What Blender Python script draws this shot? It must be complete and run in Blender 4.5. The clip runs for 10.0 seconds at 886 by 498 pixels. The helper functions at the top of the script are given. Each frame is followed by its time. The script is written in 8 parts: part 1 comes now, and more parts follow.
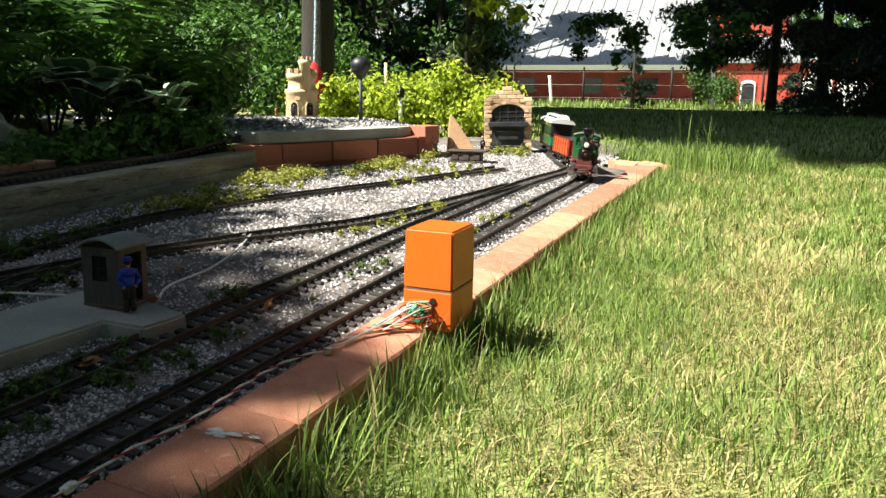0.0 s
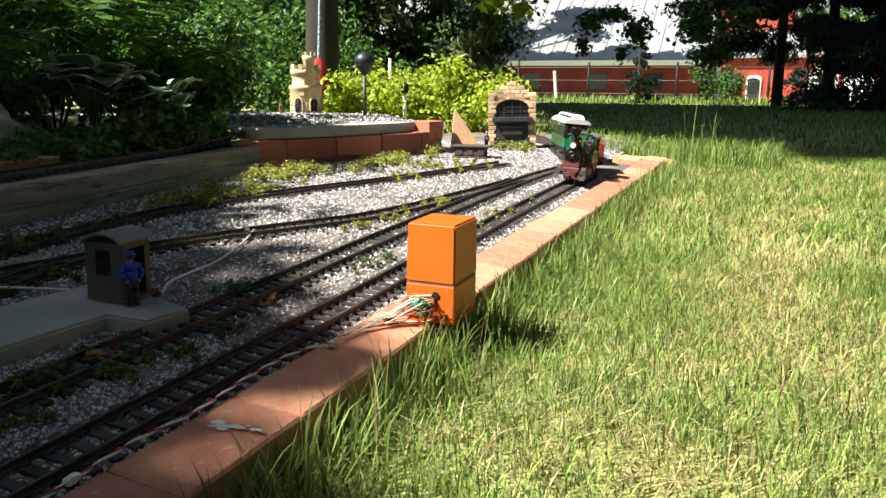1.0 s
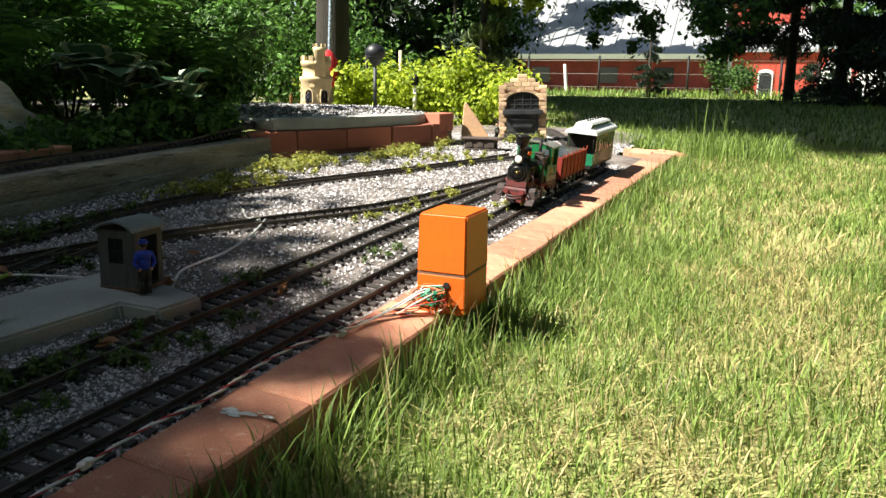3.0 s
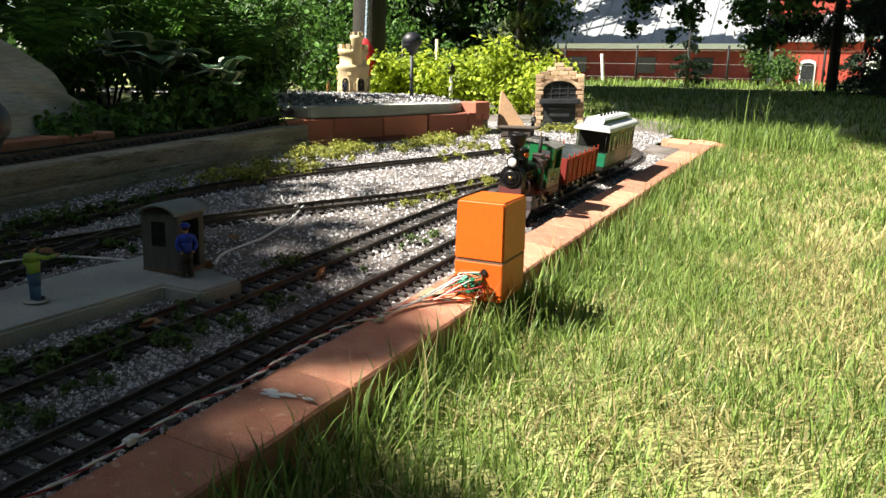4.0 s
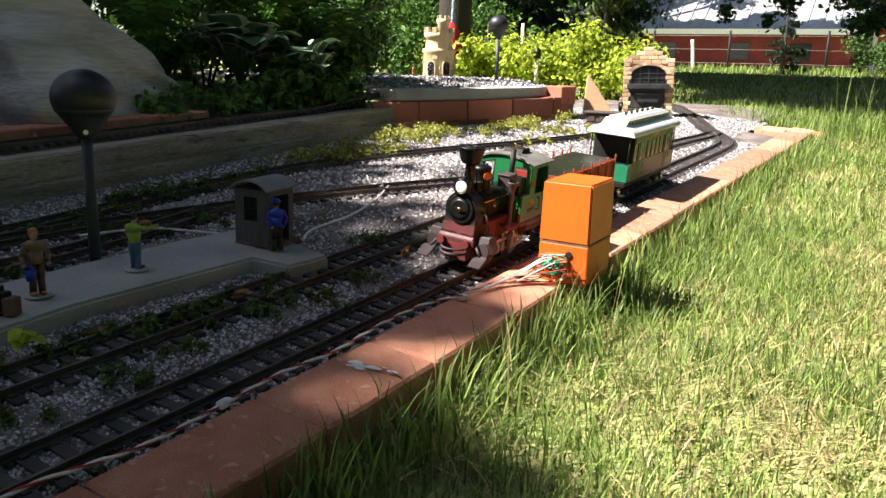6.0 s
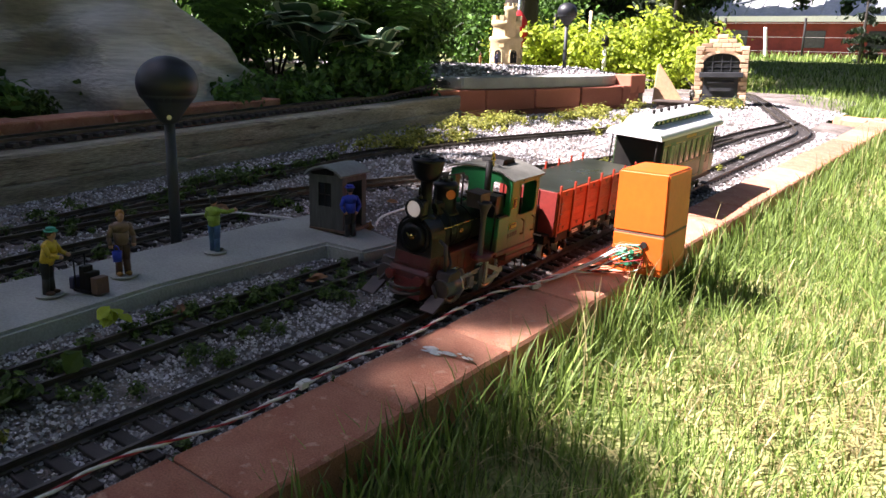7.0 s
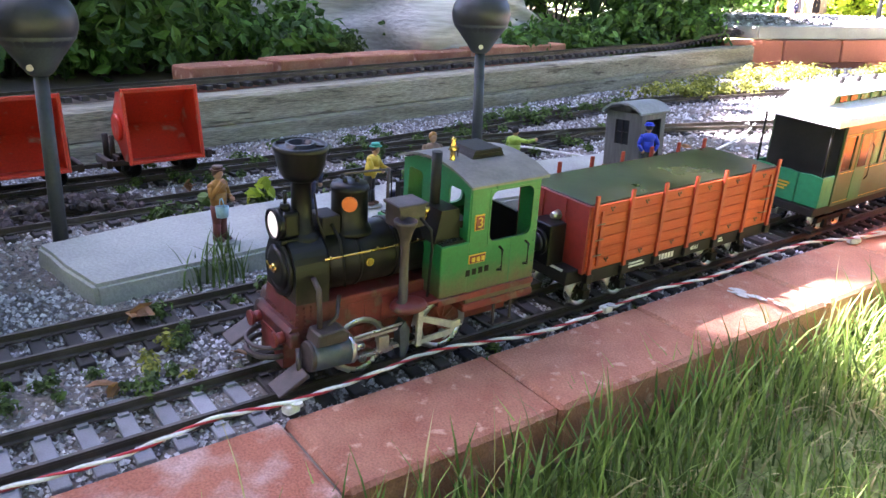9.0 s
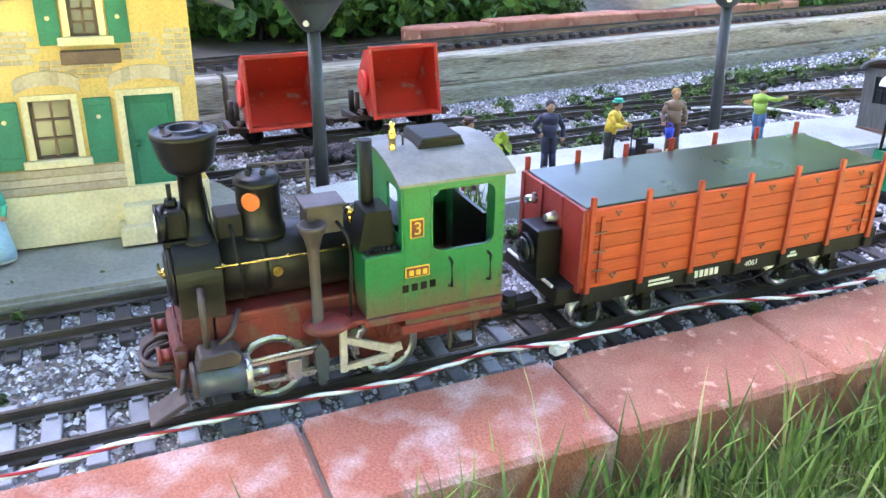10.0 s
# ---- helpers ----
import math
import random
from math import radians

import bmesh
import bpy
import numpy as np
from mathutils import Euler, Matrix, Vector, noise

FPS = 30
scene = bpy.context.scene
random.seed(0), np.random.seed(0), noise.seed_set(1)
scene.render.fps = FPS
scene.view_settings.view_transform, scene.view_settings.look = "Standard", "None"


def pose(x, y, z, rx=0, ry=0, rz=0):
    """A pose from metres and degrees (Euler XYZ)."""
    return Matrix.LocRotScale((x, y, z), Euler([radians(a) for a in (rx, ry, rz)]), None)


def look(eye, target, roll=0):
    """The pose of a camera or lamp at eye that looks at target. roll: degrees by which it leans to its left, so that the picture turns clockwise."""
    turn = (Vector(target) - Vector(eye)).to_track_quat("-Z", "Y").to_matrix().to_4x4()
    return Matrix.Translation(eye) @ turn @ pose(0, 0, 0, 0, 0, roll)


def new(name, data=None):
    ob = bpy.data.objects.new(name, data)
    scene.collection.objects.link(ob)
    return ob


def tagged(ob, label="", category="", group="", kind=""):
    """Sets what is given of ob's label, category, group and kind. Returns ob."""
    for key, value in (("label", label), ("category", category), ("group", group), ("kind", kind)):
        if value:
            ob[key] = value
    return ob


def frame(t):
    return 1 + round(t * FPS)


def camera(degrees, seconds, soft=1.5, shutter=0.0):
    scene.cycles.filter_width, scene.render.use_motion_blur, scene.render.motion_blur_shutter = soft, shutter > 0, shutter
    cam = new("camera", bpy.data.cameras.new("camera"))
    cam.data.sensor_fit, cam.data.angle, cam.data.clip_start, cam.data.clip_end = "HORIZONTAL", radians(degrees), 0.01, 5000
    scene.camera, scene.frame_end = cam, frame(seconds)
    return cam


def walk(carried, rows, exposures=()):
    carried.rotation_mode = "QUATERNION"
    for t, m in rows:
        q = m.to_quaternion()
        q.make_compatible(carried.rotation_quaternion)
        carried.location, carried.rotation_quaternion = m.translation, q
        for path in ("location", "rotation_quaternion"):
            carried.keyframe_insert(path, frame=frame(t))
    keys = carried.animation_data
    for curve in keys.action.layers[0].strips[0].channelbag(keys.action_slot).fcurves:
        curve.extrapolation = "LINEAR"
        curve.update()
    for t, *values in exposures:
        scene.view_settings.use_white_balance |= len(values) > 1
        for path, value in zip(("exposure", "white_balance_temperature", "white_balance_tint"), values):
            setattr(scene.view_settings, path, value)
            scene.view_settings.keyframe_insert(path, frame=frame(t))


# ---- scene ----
cam = camera(57.9, 10.0, soft=1.5)
PATH = [
    (0, (0.458, -0.664, 0.359), (-0.272, 1.162, -0.007), 0.9),
    (0.5, (0.462, -0.664, 0.358), (-0.275, 1.158, -0.012), 0.7),
    (1, (0.462, -0.663, 0.355), (-0.279, 1.156, -0.02), 0.7),
    (1.5, (0.462, -0.663, 0.355), (-0.279, 1.155, -0.026), 0.6),
    (2, (0.46, -0.661, 0.353), (-0.279, 1.157, -0.032), 0.6),
    (2.5, (0.46, -0.663, 0.353), (-0.283, 1.153, -0.033), 0.8),
    (4, (0.453, -0.67, 0.346), (-0.379, 1.1, -0.072), 1.2),
    (4.5, (0.452, -0.672, 0.346), (-0.431, 1.071, -0.083), 1.3),
    (5, (0.451, -0.673, 0.345), (-0.471, 1.049, -0.084), 1.4),
    (6.5, (0.441, -0.679, 0.334), (-0.611, 0.954, -0.14), 1.4),
    (7, (0.431, -0.685, 0.333), (-0.691, 0.898, -0.152), 1.4),
    (7.5, (0.42, -0.697, 0.328), (-0.816, 0.797, -0.162), 1.8),
    (8, (0.41, -0.708, 0.319), (-0.957, 0.658, -0.198), 1.7),
    (8.5, (0.403, -0.719, 0.305), (-1.032, 0.553, -0.261), 2.2),
    (9, (0.395, -0.734, 0.297), (-1.142, 0.397, -0.301), 1.4),
    (9.5, (0.385, -0.757, 0.286), (-1.25, 0.201, -0.354), 0.7),
    (10, (0.374, -0.8, 0.281), (-1.364, -0.074, -0.392), -0.4),
]
EXPOSURES = [(0, 1.7, 6650, 7), (4.0, 1.7, 6650, 9), (5.0, 1.75, 6600, 11), (6.5, 2.1, 6450, 22), (7.0, 2.35, 6350, 27), (7.5, 2.7, 6250, 33), (8.0, 3.35, 6200, 37), (8.5, 4.1, 6150, 38), (9.0, 4.87, 6000, 35), (9.5, 5.55, 5950, 33), (10.0, 5.87, 5850, 30)]
walk(cam, [(t, look(eye, target, roll)) for t, eye, target, roll in PATH], EXPOSURES)

# ---- world and sun ----
SUN = Vector((-0.50, -0.42, 0.76)).normalized()
world = bpy.data.worlds.new("sky")
scene.world = world
world.use_nodes = True
wn = world.node_tree.nodes
sky = wn.new("ShaderNodeTexSky")
sky.sky_type, sky.sun_disc = "NISHITA", False
sky.sun_elevation = math.asin(SUN.z)
sky.sun_rotation = math.atan2(SUN.x, SUN.y)
wn["Background"].inputs["Strength"].default_value = 0.05
world.node_tree.links.new(sky.outputs[0], wn["Background"].inputs["Color"])
sun = new("sun", bpy.data.lights.new("sun", "SUN"))
sun.data.energy, sun.data.angle, sun.data.color = 5.0, radians(0.53), (1.0, 0.95, 0.86)
sun.rotation_mode = "QUATERNION"
sun.rotation_quaternion = SUN.to_track_quat("Z", "Y")
sun.location = SUN * 20

# ---- tools ----
def bed(x, y):
    """Height of the gravel bed's reference plane (the kerb's top)."""
    return (-0.085 * x if x > -0.6 else 0.051) + 0.022 * y


def finish(bm, name, material, smooth=False):
    me = bpy.data.meshes.new(name)
    bmesh.ops.recalc_face_normals(bm, faces=bm.faces)
    if smooth:
        for f in bm.faces:
            f.smooth = True
    bm.to_mesh(me)
    bm.free()
    for m in material if isinstance(material, (list, tuple)) else [material]:
        me.materials.append(m)
    return me


def part(name, bm, material, parent=None, label="", at=None, smooth=False):
    ob = new(name, finish(bm, name, material, smooth) if not isinstance(bm, bpy.types.Mesh) else bm)
    if parent is not None:
        ob.parent = parent
    if at is not None:
        ob.matrix_basis = at
    if label:
        ob["label"] = label
    return ob


def thing(name, label, category, m=None, group="", kind=""):
    ob = new(name)
    ob.empty_display_size = 0.02
    if m is not None:
        ob.matrix_basis = m
    return tagged(ob, label, category, group, kind)


def box(bm, x0, x1, y0, y1, z0, z1, bevel=0.0, mi=0):
    g = bmesh.ops.create_cube(bm, size=1.0, matrix=Matrix.LocRotScale(((x0 + x1) / 2, (y0 + y1) / 2, (z0 + z1) / 2), None, (abs(x1 - x0), abs(y1 - y0), abs(z1 - z0))))
    faces = {f for v in g["verts"] for f in v.link_faces}
    for f in faces:
        f.material_index = mi
    if bevel:
        edges = list({e for v in g["verts"] for e in v.link_edges})
        bmesh.ops.bevel(bm, geom=edges, offset=bevel, segments=2, affect="EDGES", profile=0.5)
    return bm


def rod(bm, a, b, r0, r1=None, n=12, mi=0, cap=True):
    a, b = Vector(a), Vector(b)
    r1 = r0 if r1 is None else r1
    q = (b - a).to_track_quat("Z", "Y").to_matrix().to_4x4()
    m = Matrix.Translation((a + b) / 2) @ q
    g = bmesh.ops.create_cone(bm, cap_ends=cap, segments=n, radius1=max(r0, 1e-5), radius2=max(r1, 1e-5), depth=(b - a).length, matrix=m)
    for f in {f for v in g["verts"] for f in v.link_faces}:
        f.material_index = mi
        f.smooth = len(f.verts) == 4 and n > 6
    return bm


def ball(bm, c, r, sx=1, sy=1, sz=1, u=16, v=10, mi=0):
    g = bmesh.ops.create_uvsphere(bm, u_segments=u, v_segments=v, radius=r, matrix=Matrix.LocRotScale(c, None, (sx, sy, sz)))
    for f in {f for w in g["verts"] for f in w.link_faces}:
        f.material_index, f.smooth = mi, True
    return bm


def lathe(bm, profile, n=24, centre=(0, 0, 0), mi=0):
    """Turn (radius, z) pairs round the z axis."""
    rings = []
    for r, z in profile:
        rings.append([bm.verts.new((centre[0] + r * math.cos(2 * math.pi * k / n), centre[1] + r * math.sin(2 * math.pi * k / n), centre[2] + z)) for k in range(n)])
    for a, b in zip(rings, rings[1:]):
        for k in range(n):
            f = bm.faces.new((a[k], a[(k + 1) % n], b[(k + 1) % n], b[k]))
            f.smooth, f.material_index = True, mi
    for ring in (rings[0], rings[-1]):
        bm.faces.new(ring).material_index = mi
    return bm


def prism(bm, outline, axis, lo, hi, mi=0):
    """Push a flat outline of (u, v) pairs along an axis; u, v are the other two axes in order."""
    def place(u, v, w):
        return {"x": (w, u, v), "y": (u, w, v), "z": (u, v, w)}[axis]
    a = [bm.verts.new(place(u, v, lo)) for u, v in outline]
    b = [bm.verts.new(place(u, v, hi)) for u, v in outline]
    n = len(outline)
    fs = [bm.faces.new(a), bm.faces.new(b[::-1])]
    fs += [bm.faces.new((a[k], b[k], b[(k + 1) % n], a[(k + 1) % n])) for k in range(n)]
    for f in fs:
        f.material_index = mi
    return bm


def tube(bm, points, r, n=6, mi=0):
    """A round cord through points."""
    pts = [Vector(p) for p in points]
    rings = []
    for i, p in enumerate(pts):
        d = (pts[min(i + 1, len(pts) - 1)] - pts[max(i - 1, 0)]).normalized()
        s = d.cross(Vector((0, 0, 1)))
        s = s.normalized() if s.length > 1e-4 else Vector((1, 0, 0))
        u = s.cross(d)
        rings.append([bm.verts.new(p + r * (math.cos(2 * math.pi * k / n) * s + math.sin(2 * math.pi * k / n) * u)) for k in range(n)])
    for a, b in zip(rings, rings[1:]):
        for k in range(n):
            f = bm.faces.new((a[k], a[(k + 1) % n], b[(k + 1) % n], b[k]))
            f.smooth, f.material_index = True, mi
    bm.faces.new(rings[0]), bm.faces.new(rings[-1])
    return bm


def roughen(bm, amount, scale, seed=0.0):
    for v in bm.verts:
        v.co += amount * noise.noise_vector(v.co * scale + Vector((seed, seed, seed)))
    return bm


def bulk(name, verts, faces, material, label="", category="", kind="stuff", smooth=False):
    me = bpy.data.meshes.new(name)
    me.from_pydata(verts, [], faces)
    me.materials.append(material)
    if smooth:
        me.polygons.foreach_set("use_smooth", [True] * len(me.polygons))
    ob = new(name, me)
    return tagged(ob, label, category, "", kind)


def spline(points, n=16):
    """Points along a smooth curve through the given ones."""
    P, out = [Vector(p) for p in points], []
    for i in range(len(P) - 1):
        a, b, c, d = P[max(i - 1, 0)], P[i], P[i + 1], P[min(i + 2, len(P) - 1)]
        for k in range(n):
            t = k / n
            out.append(0.5 * (2 * b + (c - a) * t + (2 * a - 5 * b + 4 * c - d) * t * t + (3 * b - a - 3 * c + d) * t ** 3))
    return out + [P[-1]]


# ---- materials ----
def mat(name, col, col2=None, rough=0.7, metal=0.0, s1=12.0, s2=160.0, bump=0.15, rand=0.0, fine=0.25, wear=None, island=False, spec=0.5, stretch=None, through_light=0.0, depth=0.002, dust=None):
    """A surface that varies at two scales; rand: from piece to piece; wear: (colour, amount) in worn patches."""
    m = bpy.data.materials.new(name)
    m.use_nodes = True
    nt = m.node_tree
    N, L = nt.nodes, nt.links
    bsdf = N["Principled BSDF"]
    tc = N.new("ShaderNodeTexCoord")
    src = tc.outputs["Object"]
    if stretch:
        mp = N.new("ShaderNodeMapping")
        mp.inputs["Scale"].default_value = stretch
        L.new(src, mp.inputs[0])
        src = mp.outputs[0]

    def tex(scale, detail):
        t = N.new("ShaderNodeTexNoise")
        t.inputs["Scale"].default_value, t.inputs["Detail"].default_value = scale, detail
        L.new(src, t.inputs["Vector"])
        return t.outputs["Fac"]

    def mix(fac, a, b, mode="MIX"):
        x = N.new("ShaderNodeMix")
        x.data_type, x.blend_type = "RGBA", mode
        for sock, val in ((x.inputs[0], fac), (x.inputs[6], a), (x.inputs[7], b)):
            if hasattr(val, "is_output"):
                L.new(val, sock)
            elif isinstance(val, (int, float)):
                sock.default_value = val
            else:
                sock.default_value = (*val, 1)
        return x.outputs[2]

    def ramp(fac, lo, hi):
        r = N.new("ShaderNodeMapRange")
        r.inputs["From Min"].default_value, r.inputs["From Max"].default_value = lo, hi
        L.new(fac, r.inputs["Value"])
        return r.outputs[0]

    col2 = col2 or tuple(c * 0.6 for c in col)
    big, small = tex(s1, 4), tex(s2, 3)
    c = mix(ramp(big, 0.35, 0.65), col, col2)
    if rand:
        if island:
            g = N.new("ShaderNodeNewGeometry").outputs["Random Per Island"]
        else:
            g = N.new("ShaderNodeObjectInfo").outputs["Random"]
        c = mix(ramp(g, 0.0, 1.0), mix(rand, c, col2), mix(rand, c, col))
        hv = N.new("ShaderNodeHueSaturation")
        L.new(ramp2(N, L, g, 1 - 0.5 * rand, 1 + 0.35 * rand), hv.inputs["Value"])
        L.new(c, hv.inputs["Color"])
        c = hv.outputs[0]
    if wear:
        c = mix(ramp(tex(s1 * 2.3, 6), 0.62 - 0.3 * wear[1], 0.62 - 0.3 * wear[1] + (wear[2] if len(wear) > 2 else 0.1)), c, wear[0])
    if dust:
        sep = N.new("ShaderNodeSeparateXYZ")
        L.new(tc.outputs["Object"], sep.inputs[0])
        wob = N.new("ShaderNodeMath")
        wob.operation = "MULTIPLY_ADD"
        wob.inputs[1].default_value = 0.03
        L.new(tex(90, 4), wob.inputs[0])
        L.new(sep.outputs["Z"], wob.inputs[2])
        c = mix(ramp(wob.outputs[0], dust[1] + 0.015, dust[2] + 0.015), c, dust[0])
    c = mix(fine, c, mix(ramp(small, 0.3, 0.7), (0.45, 0.45, 0.45), (1.35, 1.35, 1.35)), "MULTIPLY")
    L.new(c, bsdf.inputs["Base Color"])
    L.new(ramp2(N, L, big, max(rough - 0.12, 0.02), min(rough + 0.12, 1.0)), bsdf.inputs["Roughness"])
    bsdf.inputs["Metallic"].default_value = metal
    bsdf.inputs["Specular IOR Level"].default_value = spec
    if bump:
        b = N.new("ShaderNodeBump")
        b.inputs["Strength"].default_value, b.inputs["Distance"].default_value = bump, depth
        L.new(small, b.inputs["Height"])
        L.new(b.outputs[0], bsdf.inputs["Normal"])
    if through_light:
        tr = N.new("ShaderNodeBsdfTranslucent")
        L.new(c, tr.inputs["Color"])
        ms = N.new("ShaderNodeMixShader")
        ms.inputs[0].default_value = through_light
        L.new(bsdf.outputs[0], ms.inputs[1])
        L.new(tr.outputs[0], ms.inputs[2])
        L.new(ms.outputs[0], N["Material Output"].inputs["Surface"])
    return m


def ramp2(N, L, fac, lo, hi):
    r = N.new("ShaderNodeMapRange")
    r.inputs["To Min"].default_value, r.inputs["To Max"].default_value = lo, hi
    L.new(fac, r.inputs["Value"])
    return r.outputs[0]


M_BRICK = mat("red_brick", (0.60, 0.29, 0.18), (0.42, 0.15, 0.09), rough=0.9, s1=26, s2=560, bump=0.7, rand=0.5, fine=0.5, wear=((0.58, 0.34, 0.24), 0.10))
M_WALLBRICK = mat("wall_brick", (0.40, 0.14, 0.085), (0.27, 0.09, 0.06), rough=0.9, s1=9, s2=260, bump=0.5, rand=0.8, fine=0.35)
M_CRUST = mat("limed_brick", (0.44, 0.16, 0.09), (0.34, 0.11, 0.07), rough=0.95, s1=11, s2=520, bump=0.6, rand=0.4, fine=0.55, wear=((0.68, 0.56, 0.52), 0.52, 0.40))
M_MORTAR = mat("mortar", (0.22, 0.17, 0.13), rough=0.95, s1=20, s2=400, bump=0.5)
M_CONCRETE = mat("concrete", (0.40, 0.41, 0.37), (0.28, 0.29, 0.27), rough=0.9, s1=7, s2=300, bump=0.4)
M_TIMBER = mat("weathered_timber", (0.42, 0.38, 0.29), (0.25, 0.22, 0.16), rough=0.9, s1=4, s2=60, bump=1.0, stretch=(6, 0.5, 9), fine=0.75, wear=((0.12, 0.10, 0.075), 0.10, 0.08), depth=0.004)
M_SOIL = mat("soil", (0.10, 0.075, 0.05), (0.05, 0.04, 0.03), rough=1.0, s1=10, s2=200, bump=0.8)
M_GRAVELBED = mat("grit", (0.23, 0.20, 0.18), (0.085, 0.070, 0.060), rough=0.95, s1=8, s2=260, bump=1.0, fine=0.8, depth=0.004)
M_STONE = mat("gravel_stone", (0.50, 0.49, 0.50), (0.17, 0.16, 0.165), rough=0.85, s1=40, s2=500, rand=1.0, island=True, bump=0.2)
M_LAWN = mat("lawn_soil", (0.20, 0.25, 0.07), (0.31, 0.29, 0.12), rough=1.0, s1=5, s2=90, bump=0.8, fine=0.6, depth=0.01)
M_RAIL = mat("weathered_rail", (0.115, 0.098, 0.078), (0.065, 0.055, 0.046), rough=0.5, metal=0.6, s1=20, s2=300, bump=0.1)
M_TIE = mat("sleeper_plastic", (0.36, 0.37, 0.40), (0.23, 0.23, 0.25), rough=0.65, s1=40, s2=600, bump=0.3, rand=0.6)
# dark for older sleepers, and for the shade painted onto the upper track's
M_OLDSHADETIE = mat("old_shaded_sleeper_plastic", (0.050, 0.044, 0.042), (0.028, 0.024, 0.022), rough=0.75, s1=40, s2=600, bump=0.3, rand=0.6)
M_BLACK = mat("black_paint", (0.004, 0.004, 0.005), (0.008, 0.0075, 0.007), spec=0.26, rough=0.36, s1=30, s2=500, bump=0.06)
M_DARK = mat("dark_plastic", (0.008, 0.0075, 0.0075), (0.017, 0.015, 0.013), spec=0.24, rough=0.6, s1=30, s2=500, bump=0.1)
M_GREEN = mat("green_paint", (0.008, 0.130, 0.042), (0.006, 0.105, 0.034), rough=0.42, s1=20, s2=500, bump=0.05, wear=((0.06, 0.075, 0.035), 0.10, 0.25))
M_DGREEN = mat("dark_green_paint", (0.02, 0.14, 0.07), (0.016, 0.10, 0.05), rough=0.5, s1=20, s2=400, bump=0.06)
M_REDFRAME = mat("red_frame_paint", (0.20, 0.026, 0.022), (0.10, 0.022, 0.018), rough=0.55, s1=30, s2=400, bump=0.08, wear=((0.12, 0.06, 0.04), 0.15))
M_ORANGEWOOD = mat("orange_plank", (0.50, 0.078, 0.010), (0.38, 0.045, 0.008), rough=0.6, s1=16, s2=260, bump=0.5, stretch=(1, 0.12, 5), rand=0.3, fine=0.45)
M_STAKE = mat("red_stake", (0.34, 0.035, 0.012), (0.26, 0.028, 0.011), rough=0.5, s1=40, s2=300, bump=0.1)
M_OLIVE = mat("olive_cover", (0.022, 0.024, 0.012), (0.012, 0.013, 0.006), spec=0.5, rough=0.30, s1=14, s2=200, bump=0.03)
M_STEEL = mat("bright_steel", (0.60, 0.60, 0.59), (0.42, 0.41, 0.39), rough=0.28, metal=0.78, s1=60, s2=500, bump=0.05)
M_GREYSTEEL = mat("blued_steel", (0.09, 0.11, 0.13), (0.06, 0.07, 0.09), rough=0.4, metal=0.4, s1=40, s2=500, bump=0.05)
M_BRASS = mat("brass", (0.65, 0.45, 0.14), (0.5, 0.33, 0.1), rough=0.25, metal=1.0, s1=60, s2=500, bump=0.03)
M_ROOFGREY = mat("grey_roof_paint", (0.17, 0.17, 0.15), (0.10, 0.10, 0.085), rough=0.6, s1=25, s2=300, bump=0.1)
M_WHITEROOF = mat("silver_roof_paint", (0.72, 0.73, 0.72), (0.6, 0.61, 0.6), rough=0.4, s1=15, s2=300, bump=0.05)
M_ORANGEBOX = mat("orange_plastic", (0.66, 0.12, 0.010), (0.56, 0.095, 0.008), rough=0.42, s1=6, s2=120, bump=0.08, fine=0.12, wear=((0.42, 0.10, 0.02), 0.05))
M_WHITE = mat("white_plastic", (0.75, 0.75, 0.72), (0.6, 0.6, 0.56), rough=0.5, s1=60, s2=400, bump=0.05)
M_REDWIRE = mat("red_wire", (0.45, 0.02, 0.03), rough=0.45, bump=0.0)
M_WIREGREEN = mat("green_wire", (0.02, 0.25, 0.12), rough=0.45, bump=0.0)
M_REDTUB = mat("red_tub_paint", (0.62, 0.045, 0.02), (0.5, 0.035, 0.018), rough=0.42, s1=15, s2=300, bump=0.06, wear=((0.42, 0.30, 0.25), 0.02))
M_CREAM = mat("cream_stucco", (0.72, 0.50, 0.18), (0.62, 0.42, 0.15), rough=0.9, s1=18, s2=350, bump=0.35)
M_TRIM = mat("cream_trim", (0.74, 0.64, 0.40), (0.62, 0.53, 0.33), rough=0.8, s1=30, s2=300, bump=0.15)
M_GREYSTONE = mat("stone_block", (0.56, 0.46, 0.34), (0.44, 0.35, 0.25), rough=0.9, s1=40, s2=300, bump=0.4, rand=0.35)
M_SHUTTER = mat("green_shutter", (0.015, 0.19, 0.11), (0.012, 0.14, 0.08), rough=0.55, s1=30, s2=400, bump=0.1)
M_BROWN = mat("brown_wood", (0.16, 0.09, 0.06), (0.10, 0.06, 0.04), rough=0.7, s1=30, s2=300, bump=0.2)
M_CASTLE = mat("sandstone", (0.62, 0.50, 0.30), (0.46, 0.36, 0.20), rough=0.9, s1=25, s2=250, bump=0.3, rand=0.4)
M_OVENBRICK = mat("tan_brick", (0.70, 0.50, 0.33), (0.56, 0.37, 0.23), rough=0.9, s1=25, s2=250, bump=0.3, rand=0.9)
M_SLATE = mat("rusty_slate", (0.52, 0.31, 0.16), (0.38, 0.24, 0.15), rough=0.85, s1=5, s2=80, bump=0.4)
M_ROCK = mat("layered_rock", (0.58, 0.56, 0.52), (0.38, 0.37, 0.35), rough=0.97, s1=3, s2=28, bump=0.5, stretch=(1.2, 0.35, 4.5), fine=0.4, spec=0.2, depth=0.010)
